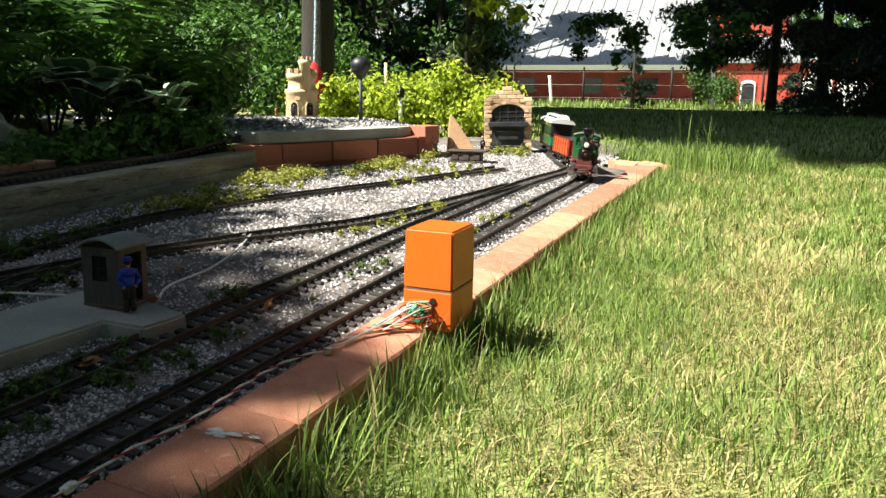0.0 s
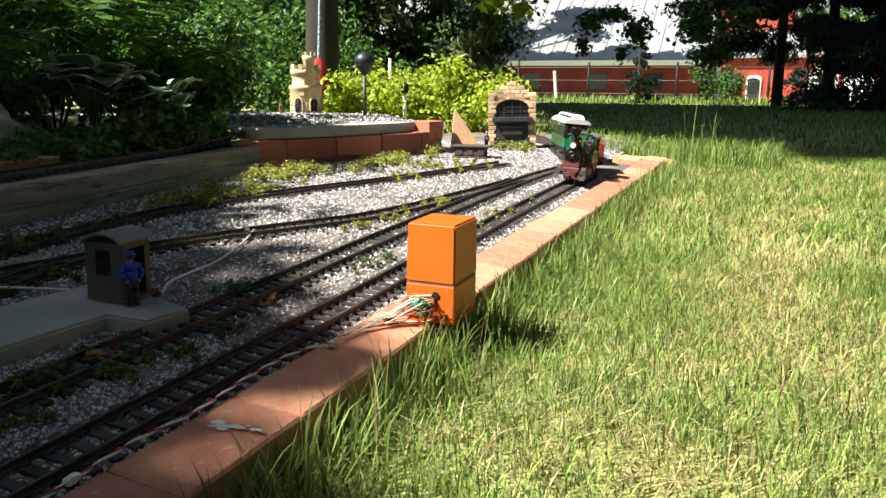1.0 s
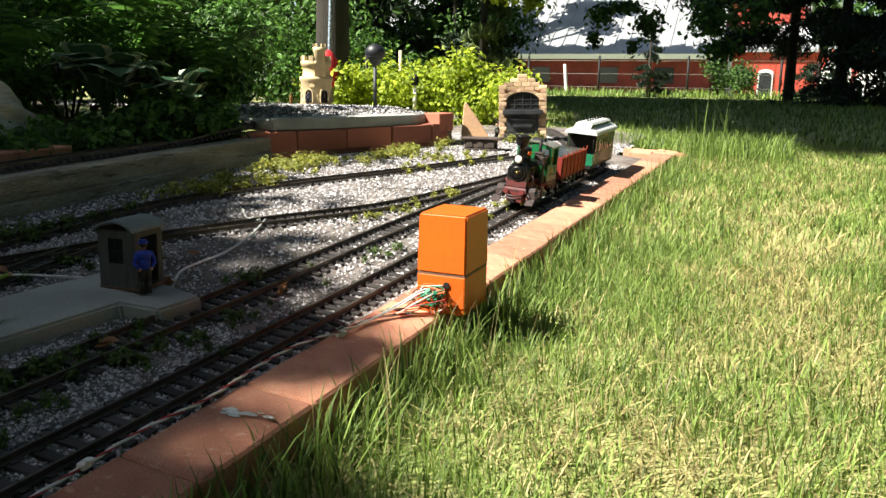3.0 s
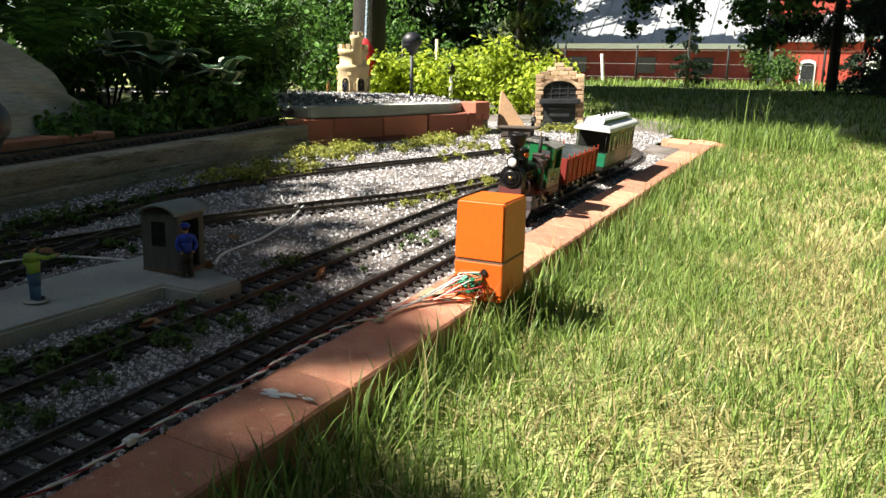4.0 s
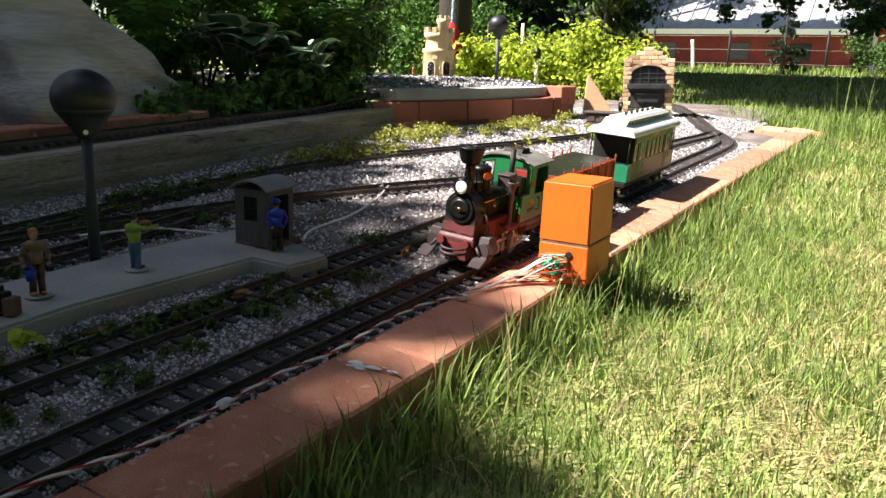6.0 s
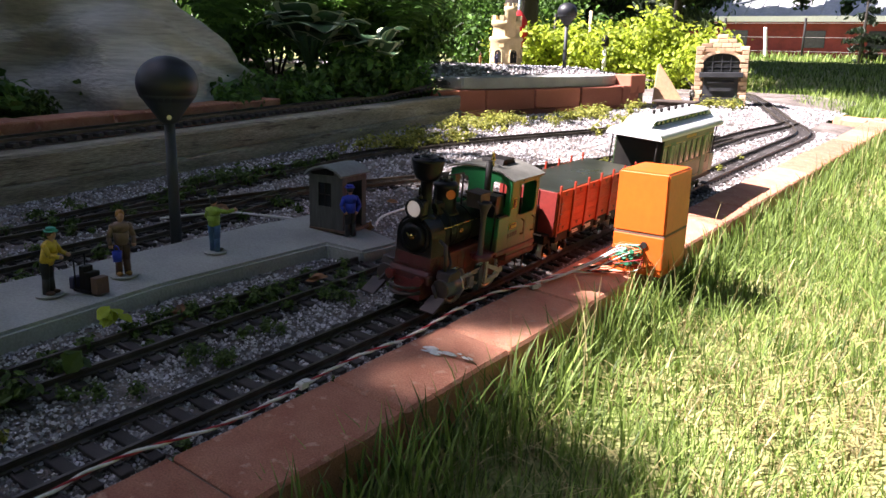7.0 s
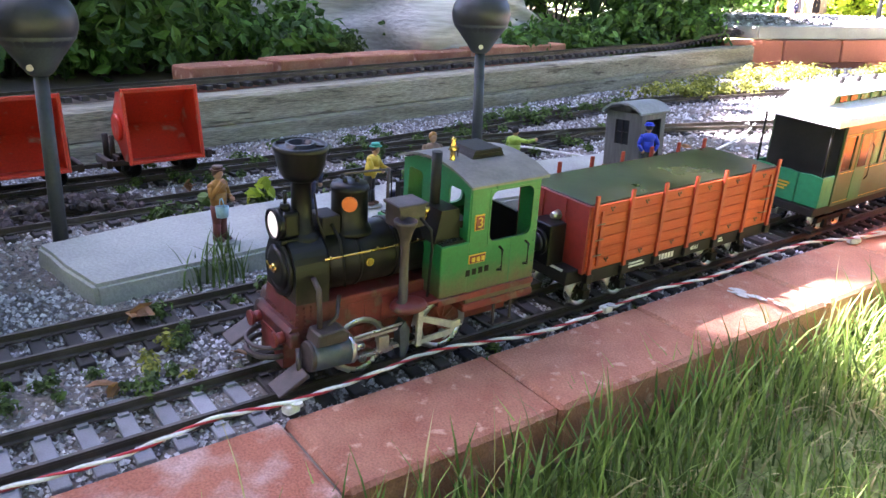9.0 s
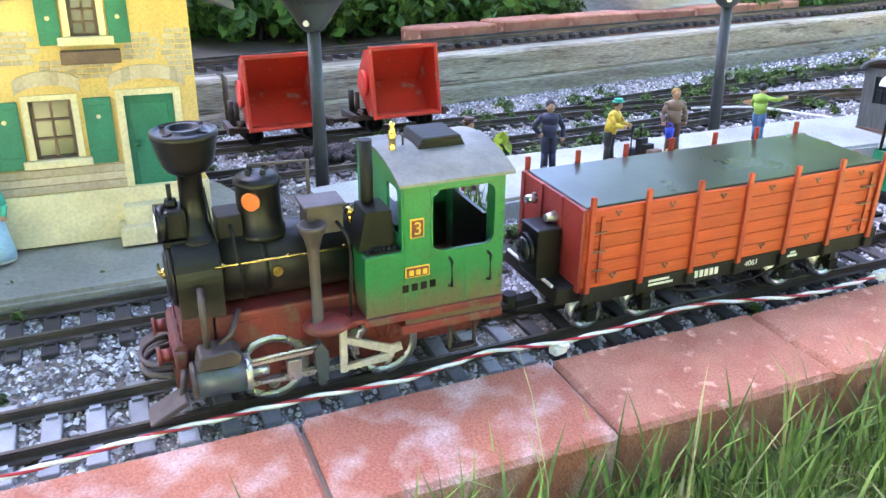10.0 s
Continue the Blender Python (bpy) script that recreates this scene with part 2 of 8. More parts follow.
# bark colour lowered to hold the shade on the trunk behind the castle
M_BARKSHADE = mat("shaded_bark", (0.032, 0.027, 0.021), (0.02, 0.017, 0.013), rough=0.95, s1=5, s2=40, bump=0.9, stretch=(4, 4, 0.6), depth=0.01)
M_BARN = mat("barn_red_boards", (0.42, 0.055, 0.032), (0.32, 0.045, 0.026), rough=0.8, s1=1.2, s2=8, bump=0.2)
# Barn red darkened, so the wall's shade is put into its colour
M_BARNSHADE = mat("shaded_red_boards", (0.20, 0.028, 0.02), (0.14, 0.022, 0.016), rough=0.85, s1=1.2, s2=8, bump=0.2)
M_BARNROOF = mat("barn_roof_metal", (0.27, 0.28, 0.29), (0.20, 0.21, 0.22), rough=0.6, s1=0.6, s2=6, bump=0.1)
M_PAINTWHITE = mat("white_paint", (0.78, 0.78, 0.76), (0.68, 0.68, 0.66), rough=0.6, s1=20, s2=200, bump=0.05)
M_GLASSDARK = mat("dark_pane", (0.02, 0.022, 0.025), (0.03, 0.033, 0.036), rough=0.12, s1=10, s2=100, bump=0.0)


def leaf_mat(name, a, b, t=0.35):
    return mat(name, a, b, rough=0.55, s1=14, s2=120, rand=1.0, island=True, bump=0.1, through_light=t, spec=0.35)


M_GRASS = leaf_mat("grass_blade", (0.225, 0.315, 0.070), (0.11, 0.19, 0.038), 0.4)
M_STRAW = leaf_mat("dry_grass", (0.42, 0.37, 0.17), (0.30, 0.25, 0.10), 0.3)
M_LEAF = leaf_mat("tree_leaf", (0.075, 0.15, 0.03), (0.035, 0.08, 0.018))
M_LIME = leaf_mat("lime_leaf", (0.46, 0.54, 0.05), (0.28, 0.40, 0.04), 0.45)
M_BUSH = leaf_mat("bush_leaf", (0.11, 0.23, 0.042), (0.05, 0.125, 0.025))
# needles coloured dark to carry the shade these conifers stand in
M_CONIFERSHADE = leaf_mat("shaded_conifer_needle", (0.020, 0.040, 0.017), (0.012, 0.025, 0.011), 0.15)
M_HOSTA = leaf_mat("hosta_leaf", (0.10, 0.20, 0.10), (0.055, 0.13, 0.065), 0.25)
M_HOSTAEDGE = mat("hosta_margin", (0.46, 0.52, 0.36), (0.36, 0.44, 0.28), rough=0.5)
M_FERN = leaf_mat("fern_leaf", (0.10, 0.22, 0.04), (0.06, 0.14, 0.03), 0.4)
M_WEED = leaf_mat("weed_leaf", (0.10, 0.16, 0.035), (0.06, 0.11, 0.025), 0.3)
M_WEEDSUN = leaf_mat("yellow_weed_leaf", (0.36, 0.36, 0.07), (0.22, 0.26, 0.05), 0.4)
M_DEADLEAF = leaf_mat("dead_leaf", (0.30, 0.15, 0.06), (0.18, 0.09, 0.04), 0.2)

# ---- ground ----
def lawn_z(x, y):
    return -0.060 + 0.022 * max(-2.0, min(y, 13.0)) + 0.012 * noise.noise(Vector((x * 0.7, y * 0.7, 0)))


def rows_of(lo, hi, near, far, focus):
    out, v = [lo], lo
    while v < hi:
        v += near + (far - near) * min(1.0, max(0.0, abs(v - focus) - 4) / 30)
        out.append(v)
    return out


gx, gy = rows_of(-90, 90, 0.35, 6.0, 0.0), rows_of(-60, 160, 0.35, 8.0, 2.0)
verts = [(x, y, lawn_z(x, y) - (0.10 if -1.5 < x < -0.15 and -3 < y < 3.0 else 0.0)) for y in gy for x in gx]
W = len(gx)
faces = [(j * W + i, j * W + i + 1, (j + 1) * W + i + 1, (j + 1) * W + i) for j in range(len(gy) - 1) for i in range(W - 1)]
bulk("ground", verts, faces, M_LAWN, "worn lawn soil with dry yellow thatch", "ground", "structure", smooth=True)


def sheet(name, fx, ys, nx, fz, material, label, rough=0.0):
    """A ground sheet between two edges fx(y) -> (x0, x1), at the height fz(x, y), with a skirt down."""
    verts, faces = [], []
    for y in ys:
        x0, x1 = fx(y)
        for i in range(nx + 1):
            x = x0 + (x1 - x0) * i / nx
            verts.append((x, y, fz(x, y) + rough * noise.noise(Vector((x * 14, y * 14, 3)))))
    n = nx + 1
    faces = [(j * n + i, j * n + i + 1, (j + 1) * n + i + 1, (j + 1) * n + i) for j in range(len(ys) - 1) for i in range(nx)]
    return bulk(name, verts, faces, material, label, "ground", "structure", smooth=True)


def timber_x(y):
    return -1.0 - 0.141 * (y + 0.6)


YS = [-2.6 + 0.05 * k for k in range(int(7.0 / 0.05))]
sheet("gravel_bed", lambda y: (timber_x(y) - 0.06 if y < 2.0 else -1.5, -0.05 if y < 3.1 else -0.3), YS, 44,
      lambda x, y: bed(x, y) - 0.024, M_GRAVELBED, "grey gravel ballast bed between brick kerb and timber", 0.004)
sheet("planting_bank", lambda y: (-7.0, timber_x(y) - 0.05), [-2.6 + 0.1 * k for k in range(46)], 40,
      lambda x, y: 0.105 + 0.022 * y + max(0.0, timber_x(y) - 0.3 - x) * 0.13, M_SOIL, "dark garden soil of the planted bank", 0.02)


def plateau_x(y):
    return -1.40 + (y - 1.95) * 0.388


sheet("gravel_terrace", lambda y: (-3.2, plateau_x(min(y, 2.98)) - 0.03), [1.92 + 0.05 * k for k in range(24)], 30,
      lambda x, y: 0.205 + 0.05 * min(1.0, max(0.0, plateau_x(y) - x) / 0.4), M_GRAVELBED, "pale gravel terrace behind the brick wall", 0.006)


# ---- loose gravel ----
def stones(name, n, where, z, lo, hi, label):
    V, F = [], []
    base = [(1, 0, 0), (0.2, 0.95, 0), (-0.9, 0.3, 0), (-0.3, -0.9, 0), (0.1, 0, 0.75), (0, 0, -0.6)]
    tri = [(0, 1, 4), (1, 2, 4), (2, 3, 4), (3, 0, 4), (1, 0, 5), (2, 1, 5), (3, 2, 5), (0, 3, 5)]
    for _ in range(n):
        x, y = where()
        r, a = random.uniform(lo, hi), random.uniform(0, 6.28)
        ca, sa, tip = math.cos(a) * r, math.sin(a) * r, random.uniform(-0.5, 0.5)
        o = len(V)
        zz = z(x, y) + r * 0.25
        k1, k2, k3 = random.uniform(0.6, 1.1), random.uniform(0.6, 1.1), random.uniform(0.6, 1.2)
        for p, q, w in base:
            p, q, w = p * k1, q * k2, w * k3
            V.append((x + ca * p - sa * q, y + sa * p + ca * q, zz + r * (w + tip * p * 0.6)))
        F += [(o + i, o + j, o + k) for i, j, k in tri]
    return bulk(name, V, F, M_STONE, label, "gravel")


def bed_spot(y0, y1, power=1.0):
    def pick():
        y = y0 + (y1 - y0) * random.random() ** power
        return random.uniform(timber_x(min(y, 2.0)) + 0.01, -0.10 if y < 2.7 else -0.25), y
    return pick


random.seed(11)
stones("gravel", 34000, bed_spot(-1.2, 0.6), lambda x, y: bed(x, y) - 0.024, 0.0018, 0.0046, "loose pale grey crushed gravel between the tracks")
stones("gravel", 34000, lambda: (random.uniform(-0.46, -0.09), random.uniform(-1.15, 0.25)), lambda x, y: bed(x, y) - 0.0235, 0.0014, 0.0033, "small grey crushed gravel beside the rails")
stones("gravel", 26000, bed_spot(0.6, 3.6), lambda x, y: bed(x, y) - 0.024, 0.0030, 0.0066, "sunlit pale crushed gravel among weeds")
stones("gravel", 4500, lambda: (lambda y: (random.uniform(-2.6, plateau_x(min(y, 2.98)) - 0.05), y))(random.uniform(1.95, 3.05)), lambda x, y: 0.205 + 0.05 * min(1.0, max(0.0, plateau_x(y) - x) / 0.4), 0.006, 0.012, "pale gravel of the raised terrace")


# ---- kerb of bricks ----
def brick_mesh(l, w, h, seed, material, rough=0.0012, cuts=2):
    bm = bmesh.new()
    box(bm, -w / 2, w / 2, -l / 2, l / 2, -h, 0)
    bmesh.ops.subdivide_edges(bm, edges=[e for e in bm.edges if abs((e.verts[0].co - e.verts[1].co).y) > l * 0.5], cuts=cuts)
    bmesh.ops.bevel(bm, geom=[e for e in bm.edges if e.calc_face_angle(0) > 1], offset=0.0035, segments=1, affect="EDGES")
    roughen(bm, rough, 35, seed)
    return finish(bm, "brick", material)


PITCH = 0.1935
kerb = thing("brick_kerb", "weathered red brick kerb edging the lawn", "kerb", kind="structure")
bricks = [brick_mesh(PITCH - 0.003, 0.098, 0.057, 3.1 * k, M_BRICK) for k in range(5)]
crust = [brick_mesh(PITCH - 0.003, 0.098, 0.057, 41.0 + 3.1 * k, M_CRUST) for k in range(2)]
SLOPE_X = math.degrees(math.atan(0.085))
for k in range(-9, 17):
    y = 0.0645 + PITCH * (k + 0.5)
    part("brick", crust[k % 2] if k in (-5, -4) else bricks[k % 5], None, kerb, at=pose(-0.049 + random.uniform(-0.002, 0.002), y, bed(-0.049, y) + random.uniform(-0.0015, 0.0015), 1.26, SLOPE_X, random.uniform(-0.5, 0.5)))
for k in range(3):
    x = -0.03 - 0.1 * k
    part("brick", bricks[k], None, kerb, at=pose(x - 0.02, 3.26, bed(x, 3.26), 1.2, SLOPE_X, 90 + 4 * k) if k < 2 else pose(-0.15, 3.17, bed(-0.15, 3.17), 1.2, SLOPE_X, 3))
bm = bmesh.new()
box(bm, -0.088, -0.010, -1.7, 3.2, -0.06, 0.0)
for v in bm.verts:
    v.co.z += bed(v.co.x, v.co.y) - 0.006
part("mortar", bm, M_MORTAR, kerb, "grey mortar joints")
bm = bmesh.new()
for k in range(16):
    ball(bm, (-0.051 + random.gauss(0, 0.012), random.gauss(0, 0.004), 0), random.uniform(0.003, 0.007), 1.3, 0.6, 0.06, 7, 4)
paint = part("paint_patch", bm, M_WHITE, kerb, "dried white paint splash", at=pose(-0.0, 0.0, bed(-0.05, 0) + 0.001))
# ---- timber retaining edge ----
retaining = thing("timber_edging", "weathered grey landscape timber retaining the upper bed", "timber", kind="structure")
for y0, y1 in ((-2.6, -0.62), (-0.61, 1.94)):
    bm = bmesh.new()
    n = 24
    for row, (z0, z1, off) in enumerate(((-0.01, 0.062, 0.004), (0.064, 0.118, 0.0))):
        outline = []
        for k in range(n + 1):
            y = y0 + (y1 - y0) * k / n
            outline.append((timber_x(y) + off, y, z0 + 0.022 * y, z1 + 0.022 * y))
        ring = []
        for x, y, a, b in outline:
            w = 0.0016 * noise.noise(Vector((y * 9, row, 0)))
            ring.append([bm.verts.new(p) for p in ((x + w, y, a), (x + w, y, b - 0.006), (x + w - 0.006, y, b), (x - 0.07, y, b), (x - 0.07, y, a))])
        for p, q in zip(ring, ring[1:]):
            for i in range(5):
                bm.faces.new((p[i], p[(i + 1) % 5], q[(i + 1) % 5], q[i]))
        bm.faces.new(ring[0]), bm.faces.new(ring[-1])
    part("timber", bm, M_TIMBER, retaining)

# ---- brick retaining wall with a capstone ----
wall = thing("brick_retaining_wall", "low red brick retaining wall in two courses with mortar joints", "wall", kind="structure")
wd = Vector((0.40, 1.03)).normalized()
wa = math.degrees(math.atan2(-wd.x, wd.y))
BL = 0.252
wb = [brick_mesh(BL - 0.006, 0.10, 0.082, 7.7 * k + 1, M_WALLBRICK, 0.003) for k in range(4)]
hb = [brick_mesh(0.10, 0.10, 0.082, 5.5 + k, M_WALLBRICK, 0.003) for k in range(2)]
for row, (z, off, cnt) in enumerate(((0.092, -0.13, 5), (0.176, 0.0, 5))):
    for k in range(cnt):
        d = off + (k + 0.5) * BL
        me = wb[(k + 2 * row) % 4]
        if row == 1 and k == 4:
            d, me = off + 4 * BL + 0.052, hb[0]
        part("brick", me, None, wall, at=pose(-1.45 + wd.x * d, 1.83 + wd.y * d, z + 0.004 * k, 0.8, 0, wa + random.uniform(-1.2, 1.2)))
part("brick", hb[1], None, wall, at=pose(-1.45 + wd.x * 1.10, 1.83 + wd.y * 1.10, 0.240, 0.8, 0, wa + 2))
bm = bmesh.new()
box(bm, -0.03, 0.035, -0.02, 1.18, -0.07, 0.165)
part("mortar", bm, M_MORTAR, wall, at=pose(-1.47, 1.83, 0, 0, 0, wa))
bm = bmesh.new()
prism(bm, [(-0.07, 0.0), (0.06, 0.05), (0.066, 0.40), (0.055, 0.80), (-0.02, 0.97), (-0.10, 0.93), (-0.12, 0.4)], "z", 0, 0.044)
bmesh.ops.bevel(bm, geom=list(bm.edges), offset=0.005, segments=2, affect="EDGES")
tagged(part("capstone", bm, M_CONCRETE, None, "", at=pose(-1.44, 1.93, 0.180, 0.6, 0, wa)), "smooth grey green concrete capstone on the brick wall", "capstone", "", "structure")
# brick row behind the upper track
row = thing("brick_row", "line of red bricks behind the upper track", "bricks", kind="structure")
for k in range(6):
    y = -0.08 + 0.205 * k
    part("brick", bricks[k % 5], None, row, at=pose(timber_x(y) - 0.235, y, 0.155 + 0.022 * y + random.uniform(-0.004, 0.004), 1.2, 0, 8 + random.uniform(-3, 3)))
# slate slab
bm = bmesh.new()
prism(bm, [(0.0, 0.0), (0.17, 0.0), (0.155, 0.03), (0.06, 0.15), (0.01, 0.21), (0.0, 0.2)], "y", -0.014, 0.014)
bmesh.ops.bevel(bm, geom=list(bm.edges), offset=0.004, segments=1, affect="EDGES")
roughen(bm, 0.004, 18)
tagged(part("slate_slab", bm, M_SLATE, None, "", at=pose(-1.03, 3.08, 0.085, -12, 4, 22)), "rust brown slate slab leaning against the wall end", "stone slab")

# ---- tracks ----
def rail_sweep(bm, line, off, z0):
    prof = [(-0.004, 0), (0.004, 0), (0.004, 0.0015), (0.0012, 0.0025), (0.0012, 0.0062), (0.0019, 0.0068), (0.0019, 0.0087), (-0.0019, 0.0087), (-0.0019, 0.0068), (-0.0012, 0.0062), (-0.0012, 0.0025), (-0.004, 0.0015)]
    rings = []
    for i, p in enumerate(line):
        d = (line[min(i + 1, len(line) - 1)] - line[max(i - 1, 0)]).normalized()
        s = Vector((d.y, -d.x, 0))
        c = p + s * off
        rings.append([bm.verts.new((c.x + s.x * u, c.y + s.y * u, z0(c.x, c.y) + w)) for u, w in prof])
    n = len(prof)
    for a, b in zip(rings, rings[1:]):
        for k in range(n):
            bm.faces.new((a[k], a[(k + 1) % n], b[(k + 1) % n], b[k]))
    bm.faces.new(rings[0]), bm.faces.new(rings[-1])


bm = bmesh.new()
box(bm, -0.046, 0.046, -0.0068, 0.0068, -0.009, 0.0, 0.0012)
for sx in (-0.0245, 0.0245):
    for e in (-0.0062, 0.0062):
        box(bm, sx + e - 0.0022, sx + e + 0.0022, -0.004, 0.004, 0.0, 0.0022)
TIE = finish(bm, "sleeper", M_TIE)
OLDSHADETIE = TIE.copy()
OLDSHADETIE.materials[0] = M_OLDSHADETIE


def track(points, z0, label, step=0.029, newer=None):
    line = spline([(x, y, 0) for x, y in points], 14)
    tr = thing("railway_track", label, "track", kind="structure")
    for off in (-0.0242, 0.0242):
        bm = bmesh.new()
        rail_sweep(bm, line, off, z0)
        part("rail", bm, M_RAIL, tr)
    run, left = 0.0, 0.0
    for a, b in zip(line, line[1:]):
        seg = (b - a).length
        while left <= run + seg:
            p = a.lerp(b, (left - run) / seg)
            d = (b - a).normalized()
            yaw = math.degrees(math.atan2(-d.x, d.y))
            s = Vector((d.y, -d.x, 0))
            lean = math.degrees(math.atan2(z0(p.x - s.x * 0.03, p.y - s.y * 0.03) - z0(p.x + s.x * 0.03, p.y + s.y * 0.03), 0.06))
            part("sleeper", TIE if newer and newer(p.y) else OLDSHADETIE, None, tr, at=pose(p.x, p.y, z0(p.x, p.y) + 0.0003, 1.26, lean, yaw + random.uniform(-1.5, 1.5)))
            left += step
        run += seg
    return line


def rail_z(x, y):
    return bed(x, y) - 0.0187


MAIN = [(-0.172, -2.2), (-0.172, -0.6), (-0.172, 0), (-0.18, 0.5), (-0.2, 1.4), (-0.205, 2.0), (-0.206, 2.3), (-0.219, 2.52), (-0.268, 2.69), (-0.338, 2.83), (-0.412, 2.99), (-0.535, 3.29), (-0.69, 3.66), (-0.85, 4.02), (-1.15, 4.3)]
main_line = track(MAIN, rail_z, "model railway main track on weathered sleepers beside the kerb", newer=lambda y: y < -0.50)
track([(-0.330, -2.0), (-0.328, -0.6), (-0.328, 0.0), (-0.335, 0.45), (-0.35, 1.0), (-0.362, 1.9), (-0.355, 2.3), (-0.33, 2.62), (-0.325, 2.84)], rail_z, "second model railway track half buried in gravel and weeds")
track([(-0.85, -1.8), (-0.845, -1.0), (-0.84, -0.4), (-0.81, 0.1), (-0.71, 0.52), (-0.58, 0.86), (-0.47, 1.2), (-0.41, 1.7), (-0.375, 2.1)], rail_z, "curved siding track leading to the dump cars")
track([(-0.66, -1.8), (-0.66, -0.5), (-0.67, 0.1), (-0.745, 0.45)], rail_z, "short siding track behind the platform")
track([(-0.86, 0.0), (-0.92, 0.4), (-0.97, 0.8), (-0.96, 1.05), (-0.88, 1.4), (-0.74, 1.8), (-0.62, 2.2), (-0.56, 2.5)], rail_z, "overgrown siding track at the foot of the timber")
# the dark sleepers here carry the upper track's shade in their colour
track([(timber_x(y) - 0.105, y) for y in (-2.4, -1.5, -0.5, 0.5, 1.5, 1.9)] + [(-1.58, 2.4), (-1.8, 2.9)], lambda x, y: 0.131 + 0.022 * y + 0.055 * max(0.0, min(1.0, (y - 1.5) / 0.8)), "upper model railway track along the timber edge")

# ---- the train ----
def plate(parent, name, w, h, material, at, label="", d=0.0012):
    bm = bmesh.new()
    box(bm, -w / 2, w / 2, -h / 2, h / 2, 0, d, 0.0003)
    return part(name, bm, material, parent, label, at=at)


def writing(parent, text, size, material, at, name="number"):
    cu = bpy.data.curves.new(name, "FONT")
    cu.body, cu.size, cu.align_x, cu.align_y, cu.extrude = text, size, "CENTER", "CENTER", 0.0002
    cu.materials.append(material)
    ob = new(name, cu)
    ob.parent, ob.matrix_basis = parent, at
    return ob


def right_side(x, y, z):
    """Pose of a flat sign on a side that faces +x."""
    return Matrix(((0, 0, 1, x), (1, 0, 0, y), (0, 1, 0, z), (0, 0, 0, 1)))


def wheel(parent, x, y, r, label="", spokes=8, rim=M_STEEL, centre=M_REDFRAME, solid=False):
    sgn = 1 if x > 0 else -1
    hub = thing("wheel", "", "")
    hub.parent = parent
    hub.matrix_basis = pose(x, y, r, 0, 90 * sgn, 0)
    bm = bmesh.new()
    n = 28
    lathe(bm, [(r * 0.80, -0.004), (r * 1.06, -0.004), (r * 1.06, -0.0025), (r, -0.0018), (r * 0.985, 0.004), (r * 0.80, 0.004), (r * 0.80, -0.004)], n)
    tyre = part("tyre", bm, rim, hub)
    bm = bmesh.new()
    rod(bm, (0, 0, -0.003), (0, 0, 0.0048), r * 0.24, n=14)
    for k in range(spokes):
        a = 2 * math.pi * k / spokes
        rod(bm, (0, 0, 0), (r * 0.84 * math.cos(a), r * 0.84 * math.sin(a), 0), r * 0.10, r * 0.075, 6)
    if solid:
        rod(bm, (0, 0, -0.002), (0, 0, 0.0012), r * 0.81, n=28)
        prism(bm, [(r * 0.78 * math.cos(radians(q)), r * 0.78 * math.sin(radians(q))) for q in range(150, 231, 16)], "z", 0.001, 0.003)
    part("wheel_centre", bm, centre, hub)
    return hub


loco = thing("steam_locomotive", "small green and black model steam tank locomotive with red frame", "locomotive")
M_CABGREEN = mat("dusty_green_paint", (0.008, 0.150, 0.045), (0.006, 0.120, 0.036), rough=0.40, s1=20, s2=500, bump=0.05, wear=((0.05, 0.075, 0.035), 0.06, 0.25), dust=((0.11, 0.075, 0.045), 0.090, 0.060))
M_DUSTRED = mat("dusty_red_paint", (0.19, 0.024, 0.021), (0.11, 0.020, 0.018), rough=0.55, s1=30, s2=400, bump=0.08, wear=((0.13, 0.065, 0.045), 0.18))
M_DUSTBLACK = mat("dusty_black_paint", (0.004, 0.004, 0.005), (0.008, 0.0075, 0.007), spec=0.28, rough=0.40, s1=30, s2=500, bump=0.06, dust=((0.06, 0.042, 0.038), 0.090, 0.066))
# darker red than the frame, with brown patches, for beam and smokebox support
M_FRONTRED = mat("dark_red_paint", (0.110, 0.018, 0.017), (0.055, 0.014, 0.013), rough=0.6, s1=40, s2=400, bump=0.1, wear=((0.07, 0.045, 0.035), 0.2))
M_SOOTBROWN = mat("brown_black_iron", (0.060, 0.040, 0.038), (0.035, 0.027, 0.026), rough=0.55, s1=60, s2=500, bump=0.1)
M_DULLSTEEL = mat("dull_steel", (0.60, 0.56, 0.52), (0.42, 0.36, 0.31), rough=0.45, metal=0.3, s1=60, s2=500)
for y in (-0.053, 0.031):
    for sx in (-1, 1):
        wheel(loco, sx * 0.0265, y, 0.0258, spokes=10, solid=True)
# frame plates, footplate and splasher
bm = bmesh.new()
box(bm, -0.021, 0.021, -0.118, 0.112, 0.018, 0.044)
box(bm, -0.0285, 0.0285, -0.088, 0.012, 0.042, 0.0725, 0.002)
part("frame", bm, M_DUSTRED, loco, "weathered red frame")
bm = bmesh.new()
box(bm, -0.0530, 0.0530, 0.009, 0.116, 0.0555, 0.0615, 0.001)
box(bm, -0.0530, 0.0530, 0.036, 0.116, 0.0440, 0.0510, 0.001)
part("footplate", bm, M_DUSTRED, loco, "dusty red footplate under the cab")
